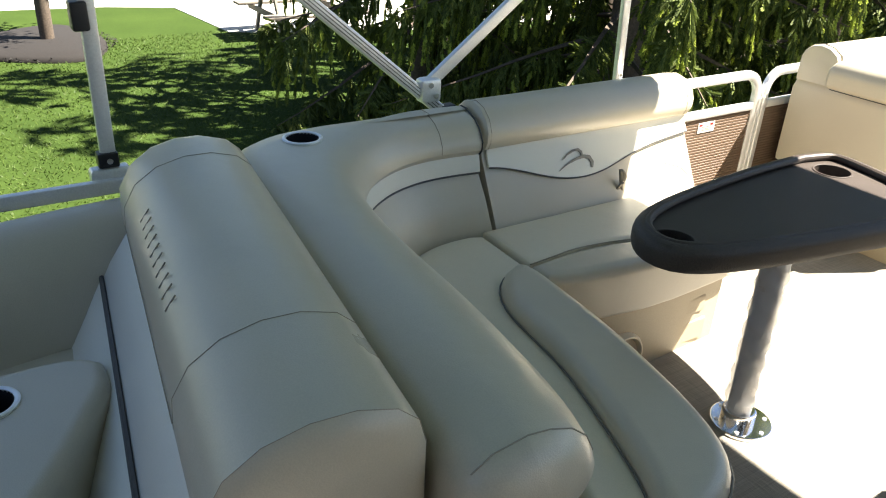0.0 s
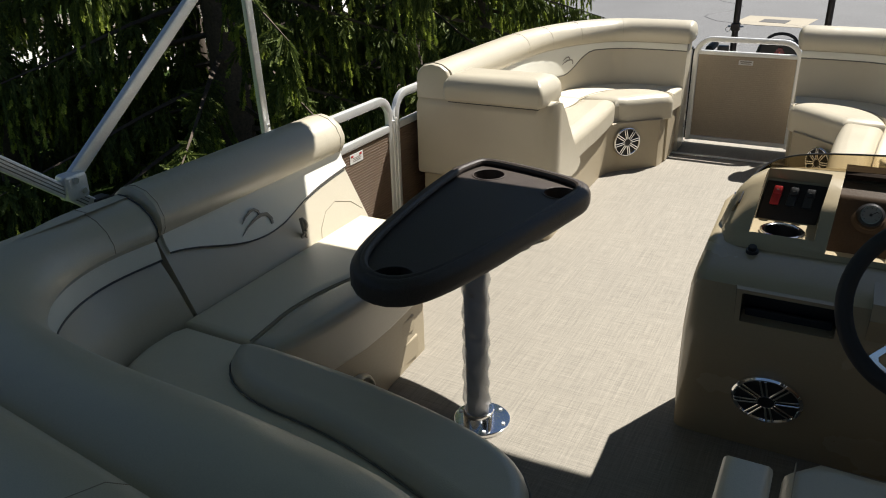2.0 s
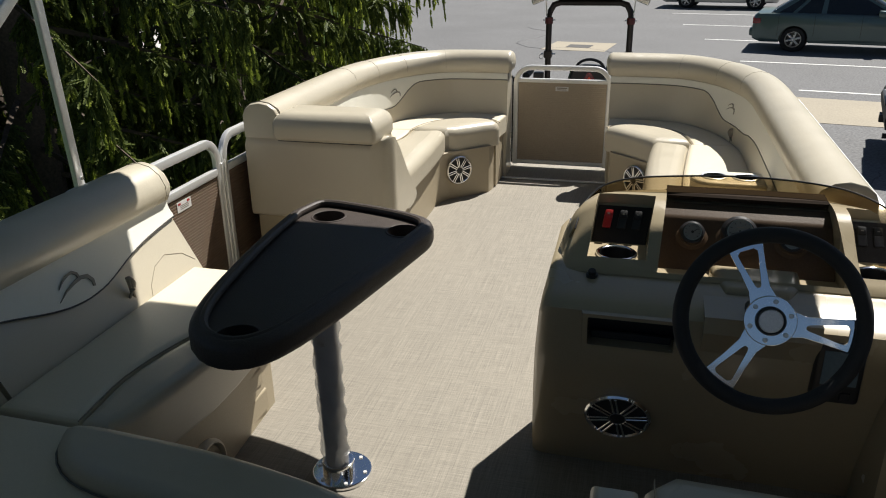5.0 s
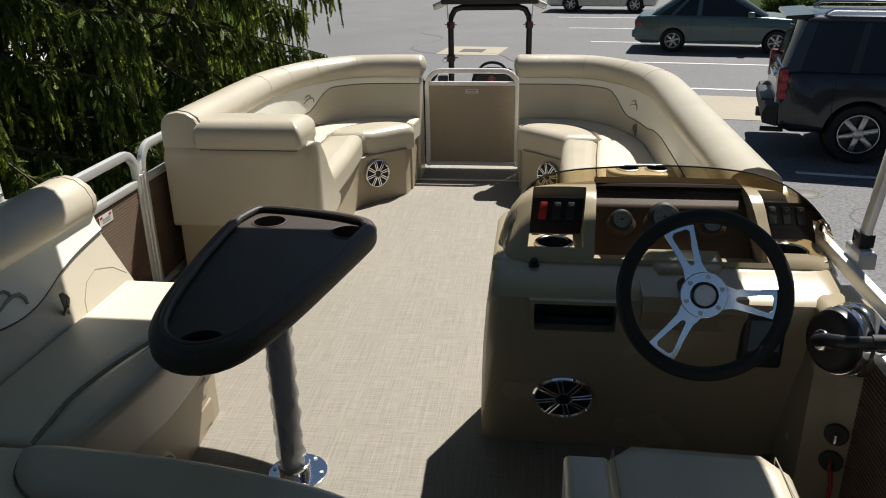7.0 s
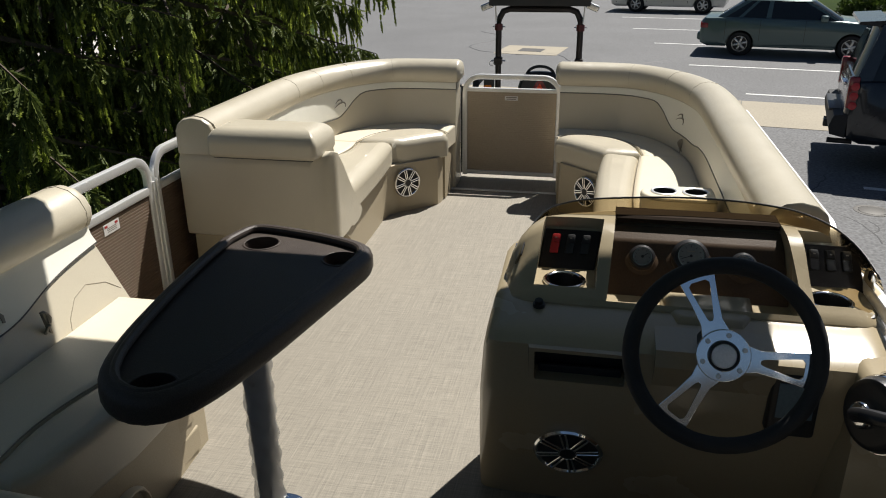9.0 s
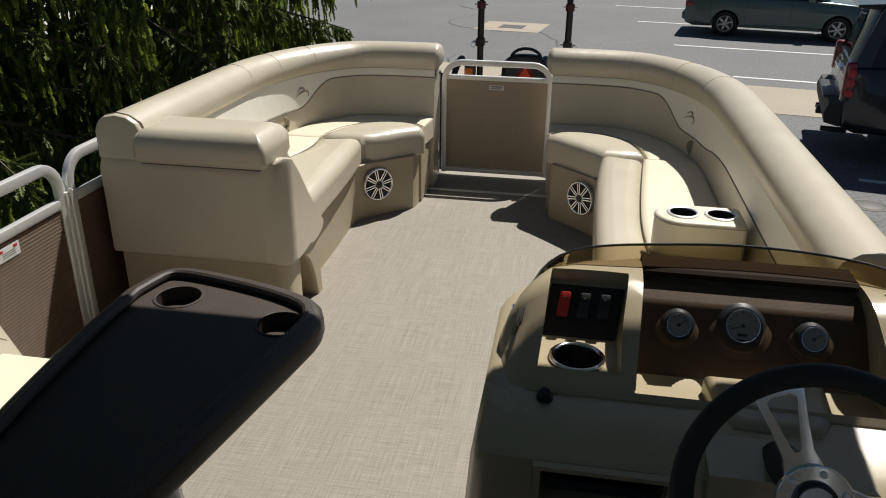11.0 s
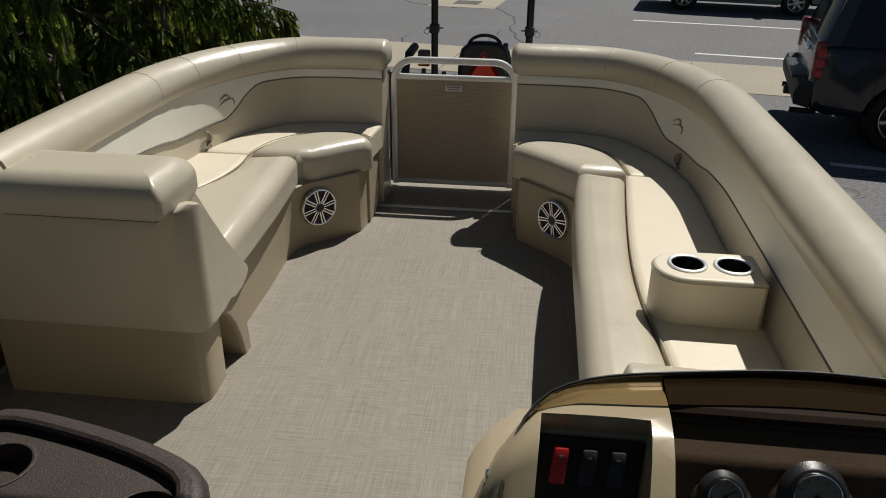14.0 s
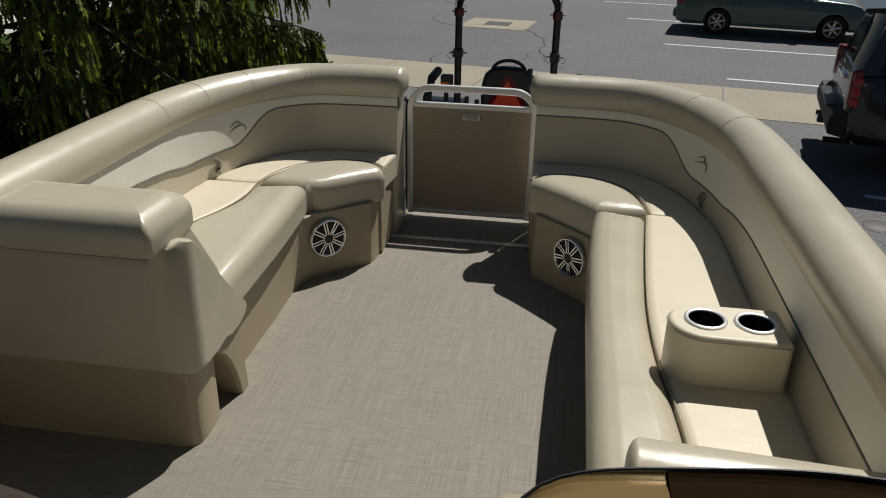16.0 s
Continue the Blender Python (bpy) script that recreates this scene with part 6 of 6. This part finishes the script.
# ---- lawn, trees and the yard to port ----
BARK = mat("grey-brown bark", (0.10, 0.075, 0.055), 0.9, var=0.35, scale=8, fine=0.4, fine_scale=40, bump=1.0)


def leafy(name, dark, light, rough=0.6, thin=0.25):
    """Foliage whose tone wanders from clump to clump."""
    m = bpy.data.materials.new(name)
    m.use_nodes = True
    n, ln = m.node_tree.nodes, m.node_tree.links
    b = n["Principled BSDF"]
    g = n.new("ShaderNodeNewGeometry")
    mx = n.new("ShaderNodeMix")
    mx.data_type = "RGBA"
    mx.inputs[6].default_value, mx.inputs[7].default_value = (*dark, 1), (*light, 1)
    ln.new(g.outputs["Random Per Island"], mx.inputs[0])
    ln.new(mx.outputs[2], b.inputs["Base Color"])
    b.inputs["Roughness"].default_value = rough
    b.inputs["Specular IOR Level"].default_value = 0.25
    tr_ = n.new("ShaderNodeBsdfTranslucent")
    ln.new(mx.outputs[2], tr_.inputs["Color"])
    ms = n.new("ShaderNodeMixShader")
    ms.inputs[0].default_value = thin
    ln.new(b.outputs[0], ms.inputs[1])
    ln.new(tr_.outputs[0], ms.inputs[2])
    ln.new(ms.outputs[0], n["Material Output"].inputs["Surface"])
    return m


NEEDLE = leafy("dark spruce needles", (0.06, 0.09, 0.022), (0.17, 0.205, 0.045))
TIPS = leafy("fresh spruce tips", (0.22, 0.285, 0.04), (0.46, 0.52, 0.10), thin=0.4)
BLADE = leafy("grass blades", (0.034, 0.066, 0.009), (0.066, 0.098, 0.016))


def soup(name, tris, material, parent=None, label="", category="", kind=""):
    """One mesh from an array of loose triangles, n x 3 x 3."""
    tris = np.asarray(tris, dtype=np.float32)
    n = len(tris)
    me = bpy.data.meshes.new(name)
    me.vertices.add(n * 3)
    me.vertices.foreach_set("co", tris.reshape(-1))
    me.loops.add(n * 3)
    me.loops.foreach_set("vertex_index", np.arange(n * 3, dtype=np.int32))
    me.polygons.add(n)
    me.polygons.foreach_set("loop_start", np.arange(0, n * 3, 3, dtype=np.int32))
    me.polygons.foreach_set("loop_total", np.full(n, 3, dtype=np.int32))
    me.update(calc_edges=True)
    me.materials.append(material)
    ob = new(name, me)
    if parent is not None:
        ob.parent = parent
        if parent.data is None:
            ob.matrix_parent_inverse = Matrix.Translation(-parent.location)
    return tagged(ob, label, category, kind=kind)


def spray_shape(rng, n=9, length=0.17, tooth=0.026, base=0.6):
    """A plump needle-clad twig along +x: ragged teeth to four sides, narrowing to a blunt end."""
    out = []
    step = length / n
    for k, (sy, sz) in enumerate(((1, 0.25), (-1, 0.25), (0.25, 1), (-0.25, -1))):
        for i in range(n):
            f = (i + 0.5) / n
            p = np.array([f * length, 0, 0])
            nl = tooth * (0.75 + 0.5 * math.sin(math.pi * min(1, f * 0.9 + 0.1))) * rng.uniform(0.75, 1.25) * (1 if f < 0.85 else 0.75)
            tip = p + np.array([nl * rng.uniform(0.5, 1.0), sy * nl, sz * nl]) + rng.normal(0, 0.002, 3)
            w = np.array([step * base, 0, 0])
            out.append([p - w, p + w, tip])
    return np.array(out)


def place_sprays(shape, at, way, size, roll):
    """Copies of a spray at many places: at, way are n x 3."""
    x = way / (np.linalg.norm(way, axis=1, keepdims=True) + 1e-9)
    up = np.tile([0.0, 0.0, 1.0], (len(x), 1)) + 1e-3
    y = np.cross(up, x)
    y /= np.linalg.norm(y, axis=1, keepdims=True) + 1e-9
    z = np.cross(x, y)
    c, s = np.cos(roll)[:, None], np.sin(roll)[:, None]
    y, z = y * c + z * s, z * c - y * s
    R = np.stack([x, y, z], axis=1)                      # n x axis x 3
    v = shape.reshape(-1, 3)
    w = np.einsum("va,nab->nvb", v, R) * size[:, None, None] + at[:, None, :]
    return w.reshape(-1, 3, 3)


def spruce(seed, at, height, reach, limbs, low=0.5, twigs=10, toward=None):
    """A Norway spruce: straight trunk, sweeping limbs and hanging curtains of twigs."""
    rng = np.random.default_rng(seed)
    x, y = at
    t = thing("spruce", "tall spruce with drooping dark branches and pale fresh tips", "tree", (x, y, GZ), "spruces beside the lawn")
    part("trunk", tube([(x + 0.04 * math.sin(z * 1.3), y + 0.04 * math.cos(z), GZ + z) for z in np.linspace(0, height, 12)], 0.17, 12), BARK, t)
    tk = t.children[0].data
    co = np.empty(len(tk.vertices) * 3, dtype=np.float32)
    tk.vertices.foreach_get("co", co)
    co = co.reshape(-1, 3)
    k = np.clip(1.25 - (co[:, 2:3] - GZ) / height * 1.15, 0.08, 1.3)
    cxy = np.array([[x, y]])
    co[:, :2] = cxy + (co[:, :2] - cxy) * k
    tk.vertices.foreach_set("co", co.reshape(-1))
    sprays = [spray_shape(rng, 6, 0.15, 0.017, 0.85) for _ in range(5)]
    shoots = [spray_shape(rng, 5, 0.085, 0.019, 0.9) for _ in range(5)]
    dark, tips = [[] for _ in sprays], [[] for _ in sprays]
    for i in range(limbs):
        f = (i / limbs) ** 1.35
        h = low + f * (height - low) * 0.97
        a = i * 2.399 + rng.uniform(-0.35, 0.35)
        R = reach * (1 - 0.88 * (h / height)) * rng.uniform(0.75, 1.12)
        n = 9
        pts = []
        for j in range(n):
            g = j / (n - 1)
            droop = -0.32 * R * g ** 1.5 + 0.16 * R * max(0, g - 0.62) ** 1.2
            pts.append(Vector((x + math.cos(a) * R * g, y + math.sin(a) * R * g, GZ + max(0.12, h + 0.25 + droop))))
        loops = []
        for j, p in enumerate(pts):
            r = 0.032 * (1 - j / (n - 1)) + 0.005
            d = Vector((math.cos(a), math.sin(a), 0))
            s_ = Vector((-d.y, d.x, 0))
            loops.append([p + s_ * r * math.cos(q) + Vector((0, 0, r * math.sin(q))) for q in (0, 2.09, 4.19)])
        part("limb", rings(loops), BARK, t)
        near = h < 3.6
        cnt = int(twigs * (R / reach) * (9 if near else 3))
        for j in range(cnt):
            g = rng.uniform(0.18, 1.0) ** 0.75
            q = g * (n - 1)
            b = pts[min(int(q), n - 2)].lerp(pts[min(int(q), n - 2) + 1], q - int(q))
            sa = a + rng.choice((-1, 1)) * rng.uniform(0.5, 1.5)
            sl = rng.uniform(0.05, 0.28) * (1.1 - 0.5 * g) * (1 if near else 2.0)
            root = np.array(b)
            hang = rng.uniform(0.10, 0.72) if near else 0.4
            m = int(3 + (sl + hang) * (10 if near else 6))
            for e in range(m):
                u = (e + 0.5) / m
                p = root + np.array([math.cos(sa) * sl * u, math.sin(sa) * sl * u, -hang * u ** 1.4])
                if p[2] < GZ + 0.08:
                    continue
                w = np.array([math.cos(sa) * sl, math.sin(sa) * sl, -hang * (0.5 + 1.2 * u)]) + rng.normal(0, 0.10, 3)
                tip = u > 0.72 and rng.random() < 0.62
                (tips if tip else dark)[rng.integers(len(sprays))].append((*p, *w, rng.uniform(0.75, 1.25) * (1 if near else 1.9), rng.uniform(-3.1, 3.1)))
    for nm_, groups, m_ in (("foliage", dark, NEEDLE), ("new_growth", tips, TIPS)):
        out = []
        for shp, g in zip(sprays if nm_ == "foliage" else shoots, groups):
            if g:
                g = np.array(g)
                out.append(place_sprays(shp, g[:, :3], g[:, 3:6], g[:, 6], g[:, 7]))
        soup(nm_, np.concatenate(out), m_, t, "fresh yellow-green shoot tips" if nm_ == "new_growth" else "", kind="stuff")
    return t


spruce(11, (-5.4, 6.3), 9.0, 3.0, 58, 0.45)
spruce(12, (-4.75, 9.0), 10.0, 3.0, 60, 0.40)
spruce(13, (-4.9, 11.7), 10.0, 3.0, 58, 0.45)
spruce(14, (-7.9, 8.3), 10.0, 2.9, 44, 0.6, 7)
spruce(17, (-7.9, 5.3), 9.0, 2.8, 46, 0.4, 7)
spruce(15, (-8.2, 11.6), 10.0, 2.9, 40, 0.6, 7)
spruce(16, (-7.3, 14.6), 9.0, 2.6, 40, 0.6, 7)

# grass blades on the part of the lawn that is seen close
rng = np.random.default_rng(5)
n = 90000
gx, gy = -2.35 - rng.random(n) ** 1.4 * 10.0, rng.uniform(-2.5, 7.5, n)
gh, ga = rng.uniform(0.015, 0.04, n), rng.uniform(0, 6.28, n)
gb = np.stack([gx, gy, np.full(n, GZ + 0.035)], 1)
gw = np.stack([np.cos(ga), np.sin(ga), np.zeros(n)], 1) * 0.005 * (1 + (-gx[:, None] - 2.3) * 0.12)
gl = np.stack([rng.normal(0, 0.03, n), rng.normal(0, 0.03, n), gh], 1)
soup("grass", np.stack([gb - gw, gb + gw, gb + gl], 1), BLADE, None, "short green mown grass blades of the lawn", "grass", "stuff")

# concrete yard with its picnic table, a planted ring and the wall beyond
YARD = mat("sunlit pale concrete", (0.55, 0.53, 0.49), 0.8, var=0.12, scale=0.8, fine=0.1, fine_scale=40, bump=0.3)
YARD_EDGE = [(-15.4, -25), (-15.3, 0.75), (-15.1, 2.7), (-14.65, 3.85), (-12.2, 4.1), (-11.65, 5.6), (-11.4, 6.6), (-11.2, 9.0), (-12.0, 24), (-16.6, 24), (-16.6, -25)]
solo("pavement_yard", pad(YARD_EDGE, GZ - 0.1, GZ + 0.055, 0.006), YARD, "pale concrete yard and path beyond the lawn", "pavement", kind="structure", smooth=20)
STONE = mat("rubble stone", (0.24, 0.22, 0.19), 0.85, var=0.3, scale=3, fine=0.3, fine_scale=30, bump=0.8, piece=0.35)
wl = thing("wall_stone", "low dry-stone wall at the back of the yard", "wall", (-16.8, 6, GZ), kind="structure")
random.seed(9)
shapes = []
for k in range(6):
    w, d, h_ = random.uniform(0.22, 0.36), random.uniform(0.2, 0.28), random.uniform(0.12, 0.17)
    bm = box(-w, w, -d, d, 0, h_, 0.03, seg=1)
    for v in bm.verts:
        v.co += Vector((random.uniform(-0.02, 0.02), random.uniform(-0.02, 0.02), random.uniform(-0.012, 0.012)))
    shapes.append(finish(bm, "stone", STONE, 50))
for row in range(4):
    y = -10.0 + random.uniform(0, 0.3)
    while y < 22 and row < 4:
        ob = new("stone", random.choice(shapes))
        ob.parent = wl
        ob.matrix_parent_inverse = Matrix.Translation(-wl.location)
        ob.matrix_basis = Matrix.Translation((-16.75 - row * 0.05 + random.uniform(-0.03, 0.03), y, GZ + 0.03 + row * 0.15)) @ pose(0, 0, 0, 0, 0, 90 + random.uniform(-7, 7))
        y += random.uniform(0.5, 0.66)
solo("backdrop_bank", box(-40, -17.0, -30, 40, GZ - 0.1, GZ + 0.55, 0.1), GRASS_G, "grassy bank behind the stone wall", "bank", kind="structure")

PINE = mat("weathered grey timber", (0.22, 0.19, 0.155), 0.85, var=0.25, scale=5, fine=0.3, fine_scale=60, bump=0.5)
pt = thing("picnic_table", "weathered grey wooden picnic table on the concrete yard", "picnic table", (-11.6, 5.2, GZ + 0.055))
PX, PY, PZ = -11.6, 5.2, GZ + 0.055
for i in range(5):
    part("top_plank", box(PX - 0.37 + i * 0.15, PX - 0.235 + i * 0.15, PY - 0.92, PY + 0.92, PZ + 0.72, PZ + 0.76, 0.006), PINE, pt)
for sx in (-1, 1):
    for i in range(2):
        part("bench_plank", box(PX + sx * 0.70 - 0.14 + i * 0.145, PX + sx * 0.70 - 0.005 + i * 0.145, PY - 0.92, PY + 0.92, PZ + 0.42, PZ + 0.46, 0.006), PINE, pt)
for y in (-0.65, 0.65):
    part("cross_bar", box(PX - 0.82, PX + 0.82, PY + y - 0.02, PY + y + 0.02, PZ + 0.33, PZ + 0.42, 0.005), PINE, pt)
    part("cross_bar", box(PX - 0.36, PX + 0.36, PY + y - 0.02, PY + y + 0.02, PZ + 0.63, PZ + 0.72, 0.005), PINE, pt)
    for sx in (-1, 1):
        part("leg", rings([[(PX + sx * (b + d), PY + y + e, PZ + z) for d, e in ((-0.045, 0.02), (0.045, 0.02), (0.045, 0.06), (-0.045, 0.06))] for b, z in ((0.62, 0), (0.25, 0.72))]), PINE, pt)

MULCH = mat("dark bark mulch", (0.012, 0.009, 0.008), 0.95, var=0.5, scale=12, fine=0.6, fine_scale=70, bump=1.0)
ringp = [(-12.2 + 1.15 * math.cos(a) * (1 + 0.12 * math.sin(3 * a)), 1.25 + 1.0 * math.sin(a) * (1 + 0.1 * math.cos(2 * a))) for a in (2 * math.pi * k / 26 for k in range(26))]
solo("mulch_bed", pad(ringp, GZ + 0.0, GZ + 0.12, 0.08, crown=0.03), MULCH, "round bed of dark bark mulch in the lawn", "mulch")
random.seed(3)
chips = []
for k in range(1500):
    a, r = random.uniform(0, 6.28), math.sqrt(random.random()) * 1.05
    c = Vector((-12.2 + 1.1 * r * math.cos(a), 1.25 + r * math.sin(a), GZ + 0.14 - 0.05 * r))
    u = Vector((random.uniform(-1, 1), random.uniform(-1, 1), random.uniform(-0.3, 0.6))).normalized() * random.uniform(0.02, 0.06)
    w = Vector((-u.y, u.x, 0.01)) * 0.4
    chips.append([c - w, c + w, c + u])
soup("mulch_chips", chips, MULCH, None, "loose dark bark chips on the mulch bed", "mulch", "stuff")
yt = thing("young_tree", "young broadleaf tree in a mulch ring on the lawn", "tree", (-12.22, 1.35, GZ))
part("trunk", tube([(-12.22, 1.35, GZ), (-12.2, 1.36, GZ + 0.8), (-12.22, 1.34, GZ + 2.2), (-12.18, 1.3, GZ + 4.4)], 0.10, 12), BARK, yt)
rng = np.random.default_rng(8)
lf = []
lb = B()
for k in range(26):
    a, h0 = k * 2.4, 2.0 + (k / 26) * 2.4
    R = 1.9 * math.sin(math.pi * (0.25 + 0.6 * k / 26))
    e = Vector((-12.2 + math.cos(a) * R, 1.34 + math.sin(a) * R, GZ + h0 + 0.9))
    tube([(-12.2, 1.34, GZ + h0), (-12.2 + math.cos(a) * R * 0.5, 1.34 + math.sin(a) * R * 0.5, GZ + h0 + 0.55), e], 0.018, 5, bm=lb)
    for j in range(170):
        g = rng.uniform(0.25, 1.1)
        c = np.array([-12.2 + math.cos(a) * R * g, 1.34 + math.sin(a) * R * g, GZ + h0 + 0.9 * g]) + rng.normal(0, 0.22, 3)
        u, w = rng.normal(0, 1, 3), rng.normal(0, 1, 3)
        u, w = u / np.linalg.norm(u) * 0.07, w / np.linalg.norm(w) * 0.04
        lf += [[c - w, c + u, c + w], [c + w, c - u, c - w]]
part("crown_wood", lb, BARK, yt)
soup("leaves", lf, BLADE, yt, kind="stuff")

# shrubs on the far side of the car park
rng = np.random.default_rng(21)
for k, (x, y, r) in enumerate(((10.2, 33.5, 0.9), (11.6, 33.0, 0.8), (12.9, 33.2, 1.0), (14.4, 32.4, 0.9), (16.0, 32.0, 1.1))):
    sb = thing("shrub", "rounded green shrub at the edge of the car park", "shrub", (x, y, GZ), "far shrubs")
    part("stem", tube([(x, y, GZ - 0.02), (x, y, GZ + r * 0.7)], 0.05, 6), BARK, sb)
    d = rng.normal(0, 1, (1500, 3))
    d /= np.linalg.norm(d, axis=1, keepdims=True)
    d[:, 2] = np.abs(d[:, 2])
    c = np.array([x, y, GZ]) + d * r * rng.uniform(0.55, 1.05, (1500, 1)) * np.array([1, 1, 0.95])
    u, w = rng.normal(0, 0.09, (1500, 3)), rng.normal(0, 0.06, (1500, 3))
    soup("leaves", np.stack([c - w, c + w, c + u], 1), BLADE, sb, kind="stuff")
solo("far_verge", box(9, 40, 34.5, 60, GZ - 0.05, GZ + 0.06, 0.02), GRASS_G, "grass verge at the far edge of the car park", "verge", kind="structure")

# shading of broad faces stays flat beside their rounded edges
for ob in list(bpy.data.objects):
    if ob.type == "MESH" and 6 < len(ob.data.polygons) < 6000 and any(p.use_smooth for p in ob.data.polygons):
        top_ = ob.parent or ob
        top_ = top_.parent or top_
        if top_.name.split(".")[0] in ("bow_bench", "stern_lounge", "aft_lounge", "helm_console", "helm_chair", "cup_caddy", "table", "steering_wheel", "tractor", "bow_gate", "bimini_top", "side_rail"):
            wnm = ob.modifiers.new("normals", "WEIGHTED_NORMAL")
            wnm.keep_sharp, wnm.weight = True, 60
